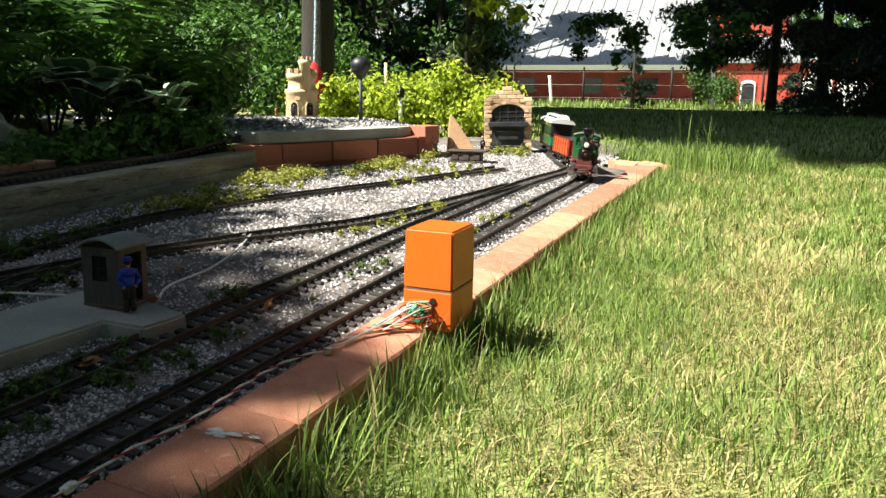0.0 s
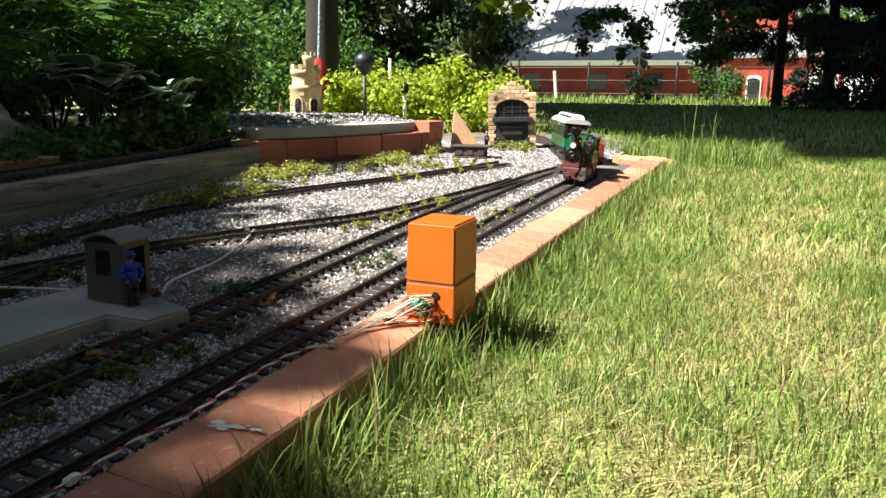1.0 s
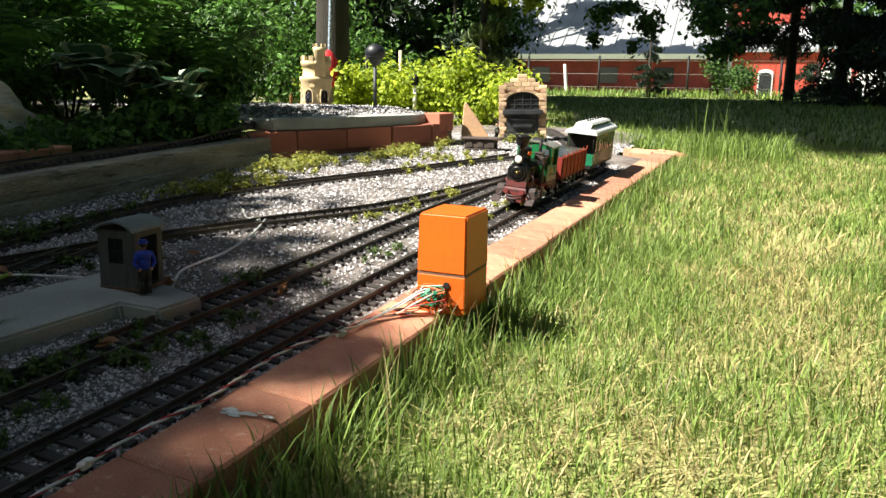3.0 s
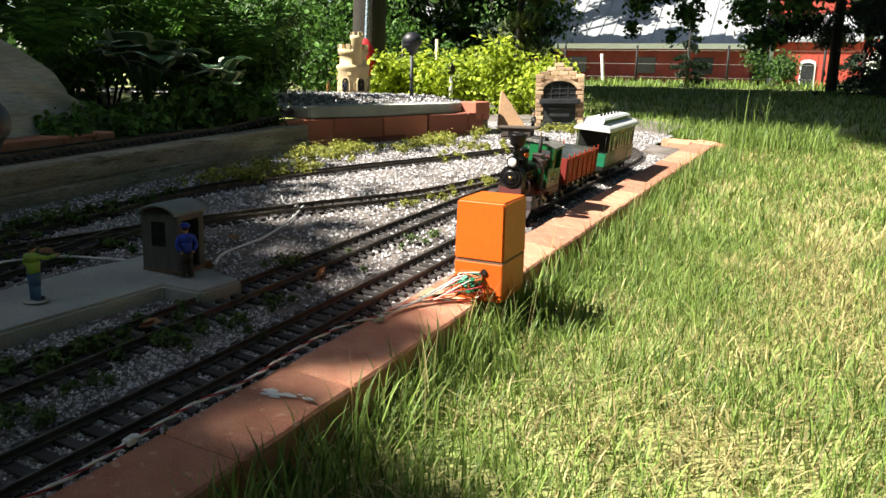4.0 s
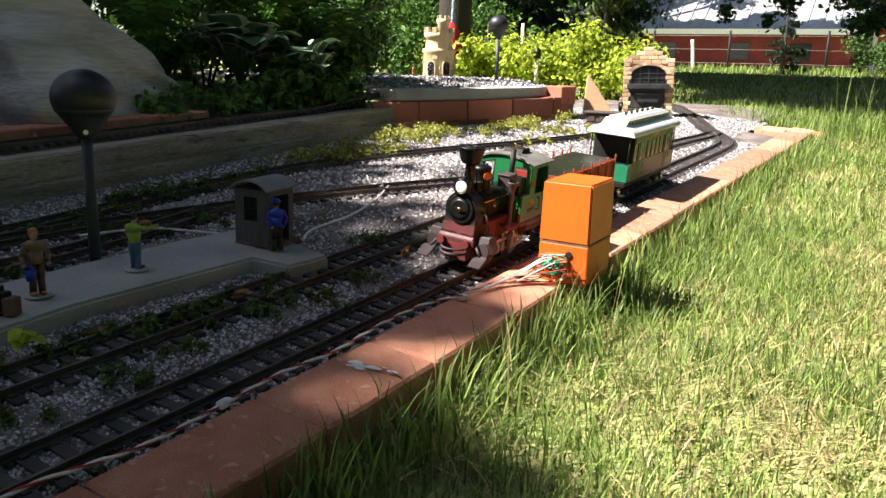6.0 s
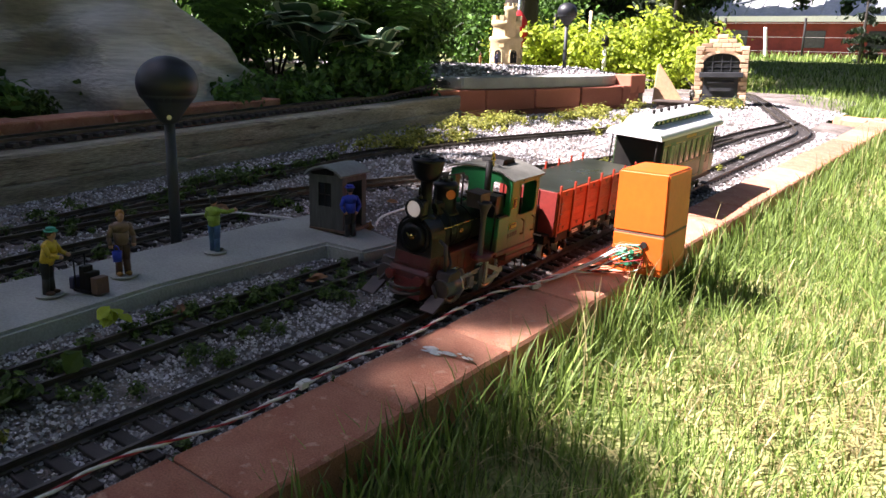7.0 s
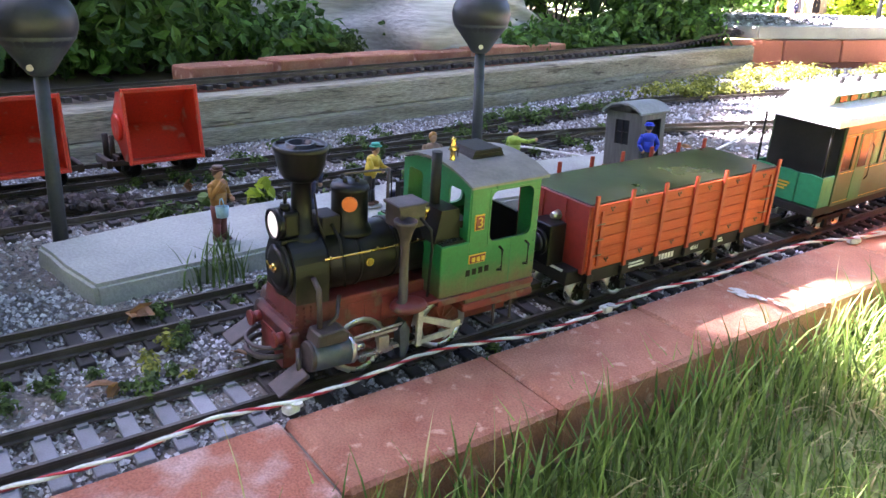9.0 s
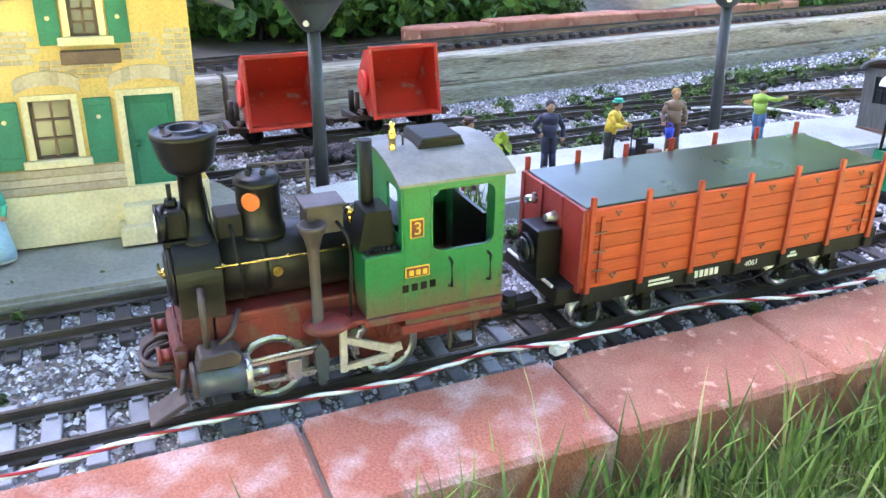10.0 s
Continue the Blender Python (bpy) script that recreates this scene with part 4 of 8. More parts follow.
# cylinders, slide bars, rods
for sx in (-1, 1):
    bm = bmesh.new()
    rod(bm, (sx * 0.044, -0.106, 0.0375), (sx * 0.044, -0.074, 0.0355), 0.0125, n=26)
    cyl = part("cylinder", bm, M_GREYSTEEL, loco, "blue grey cylinder")
    bm = bmesh.new()
    rod(bm, (sx * 0.044, -0.109, 0.0376), (sx * 0.044, -0.106, 0.0375), 0.0118, 0.0128, n=26)
    part("cylinder_cover", bm, M_SOOTBROWN, cyl)
    bm = bmesh.new()
    rod(bm, (sx * 0.044, -0.0745, 0.0355), (sx * 0.044, -0.0705, 0.0353), 0.0128, n=26)
    rod(bm, (sx * 0.044, -0.0705, 0.0353), (sx * 0.044, -0.0580, 0.0345), 0.0046, 0.0036, n=14)
    part("cylinder_gland", bm, M_STEEL, cyl, "bright steel gland")
    bm = bmesh.new()
    prism(bm, [(-0.105, 0.0480), (-0.078, 0.0475), (-0.075, 0.0545), (-0.082, 0.0600), (-0.102, 0.0585)], "x", sx * 0.034, sx * 0.054)
    bmesh.ops.bevel(bm, geom=list(bm.edges), offset=0.0012, segments=1, affect="EDGES")
    part("valve_chest", bm, M_SOOTBROWN, loco, "brown valve chest")
    for z0, z1 in ((0.0425, 0.0445), (0.0265, 0.0245)):
        bm = bmesh.new()
        prism(bm, [(-0.0720, z0 - 0.0012), (-0.0720, z0 + 0.0012), (-0.0235, z0 + 0.0022), (-0.0235, z0 - 0.0004)], "x", sx * 0.0440, sx * 0.0485)
        part("slide_bar", bm, M_STEEL, loco, "bright slide bar")
    bm = bmesh.new()
    box(bm, sx * 0.0425, sx * 0.0495, -0.046, -0.036, 0.0240, 0.0400, 0.0008)
    part("crosshead", bm, M_STEEL, loco)
    bm = bmesh.new()
    rod(bm, (sx * 0.0485, -0.076, 0.0455), (sx * 0.0485, -0.020, 0.0475), 0.0012, n=8)
    part("valve_rod", bm, M_STEEL, loco)
    bm = bmesh.new()
    prism(bm, [(-0.0250, 0.0160), (-0.0200, 0.0160), (-0.0170, 0.0260), (-0.0170, 0.0420), (-0.0220, 0.0500), (-0.0270, 0.0440)], "x", sx * 0.0410, sx * 0.0505)
    part("bracket", bm, M_GREYSTEEL, loco, "dark steel slide bar bracket")
    bm = bmesh.new()
    prism(bm, [(-0.0090, 0.0220), (-0.0040, 0.0215), (-0.0030, 0.0560), (-0.0080, 0.0580)], "x", sx * 0.0470, sx * 0.0500)
    prism(bm, [(-0.0060, 0.0500), (-0.0060, 0.0450), (0.0300, 0.0285), (0.0380, 0.0300), (0.0370, 0.0360), (0.0300, 0.0355)], "x", sx * 0.0465, sx * 0.0490)
    prism(bm, [(-0.0060, 0.0260), (-0.0050, 0.0220), (0.0280, 0.0230), (0.0330, 0.0290), (0.0260, 0.0290)], "x", sx * 0.0462, sx * 0.0485)
    part("valve_gear", bm, M_DULLSTEEL, loco, "dull steel valve gear links")
    bm = bmesh.new()
    box(bm, sx * 0.0345, sx * 0.0365, -0.056, 0.036, 0.0160, 0.0200, 0.0005)
    for y in (-0.054, 0.030):
        rod(bm, (sx * 0.031, y, 0.0170), (sx * 0.0375, y, 0.0170), 0.0040, n=14)
    part("side_rod", bm, M_STEEL, loco)
    bm = bmesh.new()
    box(bm, sx * 0.043, sx * 0.051, 0.074, 0.098, 0.0200, 0.0222, 0.0006)
    for y in (0.076, 0.096):
        box(bm, sx * 0.046, sx * 0.048, y - 0.001, y + 0.001, 0.0210, 0.0460)
    part("cab_step", bm, M_SOOTBROWN, loco)
bm = bmesh.new()
box(bm, -0.030, 0.030, 0.112, 0.119, 0.026, 0.052, 0.001)
box(bm, -0.005, 0.005, 0.118, 0.150, 0.018, 0.023)
rod(bm, (0, 0.150, 0.014), (0, 0.150, 0.030), 0.006, n=12)
part("rear_beam", bm, M_DARK, loco)

# ---- open wagon ----
wagon = thing("gondola_wagon", "orange red plank sided model freight wagon with stakes and dark cover", "freight wagon")
HL = 0.153
bm = bmesh.new()
box(bm, -0.044, 0.044, -HL - 0.018, HL + 0.018, 0.036, 0.050, 0.001)
for sx in (-1, 1):
    box(bm, sx * 0.044, sx * 0.0505, -HL + 0.004, HL - 0.004, 0.036, 0.0495, 0.0008)
    box(bm, sx * 0.006, sx * 0.010, -0.1, 0.1, 0.026, 0.034)
    tube(bm, [(sx * 0.042, -0.08, 0.034), (sx * 0.042, -0.03, 0.022), (sx * 0.042, 0.03, 0.022), (sx * 0.042, 0.08, 0.034)], 0.001)
box(bm, -0.006, 0.006, -HL - 0.034, -HL - 0.012, 0.018, 0.024)
box(bm, -0.006, 0.006, HL + 0.012, HL + 0.034, 0.018, 0.024)
part("underframe", bm, M_DARK, wagon, "dark underframe")
for sx in (-1, 1):
    for k in range(6):
        z = 0.0500 + 0.0111 * k
        bm = bmesh.new()
        box(bm, sx * 0.0475, sx * 0.0505, -HL, HL, z, z + 0.0107, 0.0006)
        part("plank", bm, M_ORANGEWOOD, wagon)
    for k in range(7):
        y = -HL + 0.004 + (2 * HL - 0.008) * k / 6
        bm = bmesh.new()
        box(bm, sx * 0.0505, sx * 0.0535, y - 0.0022, y + 0.0022, 0.044, 0.1275, 0.0006)
        part("stake", bm, M_STAKE, wagon)
        bm = bmesh.new()
        box(bm, sx * 0.0495, sx * 0.0545, y - 0.0042, y + 0.0042, 0.038, 0.047, 0.0008)
        part("stake_pocket", bm, M_DARK, wagon)
    for k in range(6):
        y = -HL + 0.028 + (2 * HL - 0.056) * k / 5
        for z in (0.058, 0.111):
            for dy, dz in ((-0.002, 0.001), (0.002, 0.001), (0.0, -0.0015)):
                bm = bmesh.new()
                ball(bm, (0, 0, 0), 0.0013, u=6, v=4)
                part("bolt", bm, M_BROWN, wagon, at=pose(sx * 0.0508, y + dy, z + dz))
    for y in (-HL + 0.014, HL - 0.014):
        bm = bmesh.new()
        box(bm, sx * 0.0506, sx * 0.0525, y - 0.0015, y + 0.0015, 0.054, 0.110)
        part("ladder_post", bm, M_STAKE, wagon)
        for z in (0.066, 0.082, 0.098):
            bm = bmesh.new()
            tube(bm, [(sx * 0.0512, y - 0.012, z), (sx * 0.053, y - 0.009, z), (sx * 0.053, y + 0.003, z)], 0.0008, 5)
            part("rung", bm, M_BROWN, wagon)
for sy in (-1, 1):
    bm = bmesh.new()
    box(bm, -0.0475, 0.0475, sy * HL - 0.0015, sy * HL + 0.0015, 0.0500, 0.1162, 0.0006)
    for x in (-0.047, -0.016, 0.016, 0.047):
        box(bm, x - 0.0025, x + 0.0025, sy * HL - 0.003, sy * HL + 0.003, 0.047, 0.1165)
    part("end_panel", bm, mat("oxide_red", (0.25, 0.028, 0.02), (0.18, 0.022, 0.018), rough=0.5), wagon, "oxide red end panel")
bm = bmesh.new()
box(bm, -0.0475, 0.0475, -HL + 0.001, HL - 0.001, 0.1125, 0.1175, 0.001)
part("cover", bm, M_OLIVE, wagon, "flat dark olive cover board")
for y in (-0.132, -0.078, 0.078, 0.132):
    for sx in (-1, 1):
        wheel(wagon, sx * 0.0255, y, 0.0155, spokes=6, centre=M_DARK)
        bm = bmesh.new()
        box(bm, sx * 0.031, sx * 0.038, y - 0.005, y + 0.005, 0.010, 0.020, 0.001)
        box(bm, sx * 0.032, sx * 0.035, y - 0.003, y + 0.003, 0.020, 0.037)
        part("axle_guard", bm, M_DARK, wagon)
bm = bmesh.new()
for y0, y1, z in ((-0.089, -0.069, 0.0425), (-0.089, -0.065, 0.0390), (0.060, 0.066, 0.0425), (0.056, 0.068, 0.0395)):
    box(bm, 0.0506, 0.0510, y0, y1, z + 0.002, z + 0.004)
for k in range(5):
    box(bm, 0.0506, 0.0511, -0.043 + 0.0052 * k, -0.0395 + 0.0052 * k, 0.0400, 0.0463)
part("lettering", bm, M_WHITE, wagon, "white lettering as plain bars")
writing(wagon, "4061", 0.0072, M_WHITE, right_side(0.0509, 0.017, 0.0433))
# lamp box at the wagon's leading end
bm = bmesh.new()
box(bm, -0.005, 0.024, -HL - 0.026, -HL - 0.004, 0.0505, 0.093, 0.0015)
rod(bm, (0.0095, -HL - 0.030, 0.073), (0.0095, -HL - 0.026, 0.073), 0.0135, n=22)
part("lamp_box", bm, M_BLACK, wagon, "black lamp box")
bm = bmesh.new()
ball(bm, (0.0095, -HL - 0.0305, 0.073), 0.0105, 1, 0.3, 1)
part("lamp_glass", bm, M_GLASSDARK, wagon)
bm = bmesh.new()
for x, z in ((0.0095, 0.097), (-0.024, 0.101)):
    rod(bm, (x, -HL - 0.003, z), (x, -HL - 0.012, z), 0.005, 0.003, n=12)
part("hose_fitting", bm, M_STEEL, wagon, "bright steel hose fitting")
bm = bmesh.new()
box(bm, -0.038, 0.038, -HL - 0.0195, -HL - 0.0175, 0.0495, 0.0515)
part("white_edge", bm, M_WHITE, wagon)

# ---- passenger coach ----
coach = thing("passenger_coach", "dark green model passenger coach with silver clerestory roof", "passenger coach")
CL = 0.165
bm = bmesh.new()
box(bm, -0.048, 0.048, -CL - 0.034, CL + 0.034, 0.034, 0.044, 0.001)
for sy in (-1, 1):
    box(bm, -0.006, 0.006, sy * (CL + 0.03), sy * (CL + 0.055), 0.018, 0.024)
    for sx in (-1, 1):
        box(bm, sx * 0.036, sx * 0.050, sy * (CL + 0.012), sy * (CL + 0.032), 0.014, 0.017)
part("underframe", bm, M_DARK, coach)
M_COACHSIDE = mat("olive_green_side", (0.030, 0.065, 0.022), (0.022, 0.05, 0.018), rough=0.42, s1=20, s2=300, bump=0.06)
for sx in (-1, 1):
    bm = bmesh.new()
    n, span = 9, 2 * CL
    box(bm, sx * 0.0475, sx * 0.0505, -CL, CL, 0.044, 0.086)
    box(bm, sx * 0.0475, sx * 0.0505, -CL, CL, 0.128, 0.146)
    for k in range(n + 1):
        y = -CL + span * k / n
        box(bm, sx * 0.0476, sx * 0.0504, max(y - 0.005, -CL), min(y + 0.005, CL), 0.086, 0.128)
    part("side_panel", bm, M_COACHSIDE, coach, "olive green panelled side")
    bm = bmesh.new()
    for z in (0.048, 0.084, 0.130):
        box(bm, sx * 0.0506, sx * 0.0510, -CL + 0.004, CL - 0.004, z, z + 0.0005)
    part("gold_lining", bm, M_PLATE, coach, "thin gold lining")
    for y in (-CL + 0.055, CL - 0.055):
        bm = bmesh.new()
        box(bm, sx * 0.0500, sx * 0.0512, y - 0.0150, y + 0.0150, 0.046, 0.134, 0.0006)
        leaf = part("door", bm, M_DGREEN, coach, "dark green coach door")
        bm = bmesh.new()
        box(bm, sx * 0.0510, sx * 0.0516, y - 0.0105, y + 0.0105, 0.088, 0.128)
        part("pane", bm, M_GLASSDARK, leaf)
        bm = bmesh.new()
        tube(bm, [(sx * 0.0512, y + 0.0180, 0.070), (sx * 0.0540, y + 0.0180, 0.074), (sx * 0.0540, y + 0.0180, 0.112), (sx * 0.0512, y + 0.0180, 0.116)], 0.0009, 6)
        part("handrail", bm, M_DARK, leaf)
    bm = bmesh.new()
    for k in range(7):
        box(bm, sx * 0.0507, sx * 0.0511, -0.03 + 0.009 * k, -0.024 + 0.009 * k, 0.134, 0.140)
    part("lettering", bm, M_PLATE, coach, "gold lettering as plain bars")
    for k in range(9):
        y = -CL + span * (k + 0.5) / 9
        bm = bmesh.new()
        box(bm, sx * 0.0484, sx * 0.0490, y - 0.0134, y + 0.0134, 0.086, 0.128)
        part("pane", bm, M_GLASSDARK, coach)
for sy in (-1, 1):
    bm = bmesh.new()
    box(bm, -0.0474, 0.0474, sy * CL - 0.0015, sy * CL + 0.0015, 0.044, 0.158)
    part("end_wall", bm, M_DARK, coach)
    bm = bmesh.new()
    for x0, x1 in ((-0.050, -0.018), (-0.016, 0.016), (0.018, 0.050)):
        prism(bm, [(x0, 0.046), (x1, 0.046), (x1, 0.082), ((x0 + x1) / 2, 0.0835), (x0, 0.082)], "y", sy * (CL + 0.028), sy * (CL + 0.032))
    for sx in (-1, 1):
        box(bm, sx * 0.0475, sx * 0.050, sy * (CL + 0.004), sy * (CL + 0.03), 0.046, 0.083)
    part("balustrade", bm, mat("emerald_panel", (0.012, 0.20, 0.10), (0.01, 0.15, 0.07), rough=0.4), coach, "emerald green platform panels")
    for sx in (-1, 1):
        bm = bmesh.new()
        rod(bm, (sx * 0.046, sy * (CL + 0.028), 0.08), (sx * 0.046, sy * (CL + 0.028), 0.146), 0.0016, n=8)
        part("post", bm, M_DARK, coach)
    bm = bmesh.new()
    for k in range(3):
        box(bm, -0.008, 0.008 - 0.003 * k, sy * (CL + 0.0325), sy * (CL + 0.033), 0.066 - 0.004 * k, 0.068 - 0.004 * k)
    part("lettering", bm, M_PLATE, coach)
bm = bmesh.new()
arch = [(0.057 * math.sin(a), 0.146 + 0.020 * (math.cos(a) ** 1.0)) for a in [radians(-90 + 10 * k) for k in range(19)]]
prism(bm, [(-0.057, 0.144)] + arch + [(0.057, 0.144)] + [(0.052, 0.1445), (-0.052, 0.1445)], "y", -CL - 0.038, CL + 0.038)
roof_c = part("roof", bm, M_WHITEROOF, coach, "silver curved roof")
bm = bmesh.new()
L2 = CL + 0.004
prism(bm, [(-0.025, 0.158), (0.025, 0.158), (0.024, 0.174), (-0.024, 0.174)], "y", -L2, L2)
part("clerestory", bm, M_DGREEN, roof_c, "green clerestory band")
bm = bmesh.new()
v = [bm.verts.new(p) for p in ((-0.030, -L2 - 0.004, 0.174), (0.030, -L2 - 0.004, 0.174), (0.030, L2 + 0.004, 0.174), (-0.030, L2 + 0.004, 0.174), (-0.022, -L2 + 0.01, 0.180), (0.022, -L2 + 0.01, 0.180), (0.022, L2 - 0.01, 0.180), (-0.022, L2 - 0.01, 0.180))]
for q in ((0, 3, 2, 1), (4, 5, 6, 7), (0, 1, 5, 4), (1, 2, 6, 5), (2, 3, 7, 6), (3, 0, 4, 7)):
    bm.faces.new([v[i] for i in q])
for sy in (-1, 1):
    w = [bm.verts.new(p) for p in ((-0.026, sy * L2, 0.160), (0.026, sy * L2, 0.160), (0.030, sy * (L2 + 0.032), 0.1605), (-0.030, sy * (L2 + 0.032), 0.1605), (-0.028, sy * (L2 - 0.002), 0.1775), (0.028, sy * (L2 - 0.002), 0.1775))]
    for q in ((0, 1, 5, 4), (4, 5, 2, 3), (0, 4, 3), (1, 2, 5), (0, 3, 2, 1)):
        bm.faces.new([w[i] for i in q])
part("upper_roof", bm, M_WHITEROOF, roof_c, "silver upper roof")
bm = bmesh.new()
for sx in (-1, 1):
    for k in range(12):
        y = -CL + 0.012 + 0.0265 * k
        box(bm, sx * 0.0245, sx * 0.0256, y, y + 0.016, 0.1615, 0.171)
part("clerestory_pane", bm, M_GLASSDARK, roof_c)
for k in range(6):
    bm = bmesh.new()
    rod(bm, (0, -0.11 + 0.044 * k, 0.179), (0, -0.11 + 0.044 * k, 0.187), 0.0032, 0.0042, 10)
    part("vent", bm, M_DARK, roof_c)
for y in (-0.12, 0.12):
    for dy in (-0.024, 0.024):
        for sx in (-1, 1):
            wheel(coach, sx * 0.0255, y + dy, 0.0155, spokes=6, centre=M_DARK)
    for sx in (-1, 1):
        bm = bmesh.new()
        box(bm, sx * 0.033, sx * 0.038, y - 0.042, y + 0.042, 0.016, 0.024, 0.001)
        for dy in (-0.024, 0.024):
            box(bm, sx * 0.036, sx * 0.041, y + dy - 0.005, y + dy + 0.005, 0.009, 0.021, 0.001)
        part("bogie", bm, M_DARK, coach)

# the coach body stands a little taller over its underframe
for piece in list(coach.children) + list(roof_c.children) + [q for d in coach.children if d.name.startswith("door") for q in d.children]:
    if piece.type == "MESH" and not piece.name.startswith("bogie"):
        piece.data.transform(Matrix.Translation((0, 0, 0.034)) @ Matrix.Diagonal((1, 1, 1.075, 1)) @ Matrix.Translation((0, 0, -0.034)))

# ---- platform and what stands on it ----
def slab(name, outline, thick, material, label, lift=0.0, rough=0.004, seed=1, category="slab"):
    bm = bmesh.new()
    prism(bm, outline, "z", -thick, 0.0)
    bmesh.ops.subdivide_edges(bm, edges=list(bm.edges), cuts=3, use_grid_fill=True)
    bmesh.ops.bevel(bm, geom=[e for e in bm.edges if e.calc_face_angle(0) > 0.9], offset=0.004, segments=2, affect="EDGES")
    for v in bm.verts:
        v.co += rough * noise.noise_vector(v.co * 22 + Vector((seed, 0, 0))) * Vector((1, 1, 0.12))
        v.co.z += bed(v.co.x, v.co.y) + lift
    return tagged(part(name, bm, material, None), label, category)


slab("platform_slab", [(-0.395, -0.575), (-0.425, -0.1), (-0.408, 0.19), (-0.345, 0.20), (-0.338, 0.285), (-0.535, 0.31), (-0.552, 0.14), (-0.556, -0.45), (-0.532, -0.60)], 0.034, M_CONCRETE, "rough edged grey concrete station platform slab on gravel")
slab("house_pad", [(-0.368, -1.5), (-0.362, -0.76), (-0.382, -0.658), (-0.445, -0.652), (-0.52, -0.66), (-0.62, -0.69), (-0.75, -0.9), (-0.75, -1.5)], 0.035, mat("old_concrete", (0.33, 0.31, 0.26), (0.22, 0.21, 0.18), rough=0.95, s1=9, s2=220, bump=0.6), "weathered concrete pad under the model house", -0.004, 0.006, 4)


def lamp_post(x, y, z, label, tall=0.178, m=1.0):
    th = thing("street_lamp", label, "lamp", pose(x, y, z, 0, 0, 0), "model street lamps")
    bm = bmesh.new()
    rod(bm, (0, 0, -0.03), (0, 0, tall * m), 0.0085 * m, 0.0075 * m, 16)
    part("post", bm, M_LAMPPOST, th)
    bm = bmesh.new()
    lathe(bm, [(0.009, tall - 0.004), (0.014, tall), (0.022, tall + 0.012), (0.035, tall + 0.030), (0.040, tall + 0.036), (0.037, tall + 0.042), (0.0, tall + 0.042)], 24)
    bm.transform(Matrix.Scale(m, 4))
    part("collar", bm, M_LAMPPOST, th)
    bm = bmesh.new()
    ball(bm, (0, 0, (tall + 0.052) * m), 0.043 * m, 1, 1, 0.9, 28, 18)
    part("globe", bm, M_GLOBE, th, "dark tinted globe")
    bm = bmesh.new()
    rod(bm, (0.014, -0.010, tall + 0.006), (0.018, -0.013, tall + 0.006), 0.0035, n=8)
    part("screw", bm, M_STEEL, th, "bright steel screw")
    return th


M_LAMPPOST = mat("dark_slate_post", (0.035, 0.042, 0.048), (0.025, 0.03, 0.035), rough=0.55, s1=25, s2=300, bump=0.1)
M_GLOBE = mat("smoked_globe", (0.010, 0.012, 0.018), (0.014, 0.016, 0.022), rough=0.48, s1=20, s2=200, bump=0.0)
lamp_post(-0.560, 0.028, 0.046, "dark model street lamp with smoked globe behind the platform")
lamp_post(-0.556, -0.570, 0.034, "dark model street lamp with smoked globe beside the house")
lamp_post(-1.41, 2.89, 0.235, "dark model street lamp with glossy black globe on the gravel terrace", 0.20, 1.12)


# ---- small figures, each a plain painted doll ----
def flat(name, c):
    return mat(name, c, tuple(0.75 * v for v in c), rough=0.6, s1=60, s2=500, bump=0.1)


M_SKIN = flat("painted_flesh", (0.50, 0.28, 0.18))
M_HAIR = flat("painted_dark_brown", (0.10, 0.045, 0.03))
M_NAVY = flat("painted_navy", (0.02, 0.022, 0.06))
M_BLUE = flat("painted_blue", (0.015, 0.05, 0.50))
M_YELLOW = flat("painted_yellow", (0.65, 0.45, 0.03))
M_TAN = flat("painted_tan", (0.22, 0.14, 0.09))
M_LIME_P = flat("painted_lime", (0.28, 0.42, 0.05))
M_JEANS = flat("painted_jeans", (0.06, 0.14, 0.28))
M_DARKP = flat("painted_black", (0.018, 0.018, 0.018))
M_MAROON = flat("painted_maroon", (0.14, 0.03, 0.025))
M_OCHRE = flat("painted_ochre", (0.36, 0.17, 0.03))
M_TEAL = flat("painted_teal", (0.05, 0.42, 0.30))
M_PALEBLUE = flat("painted_pale_blue", (0.35, 0.55, 0.62))


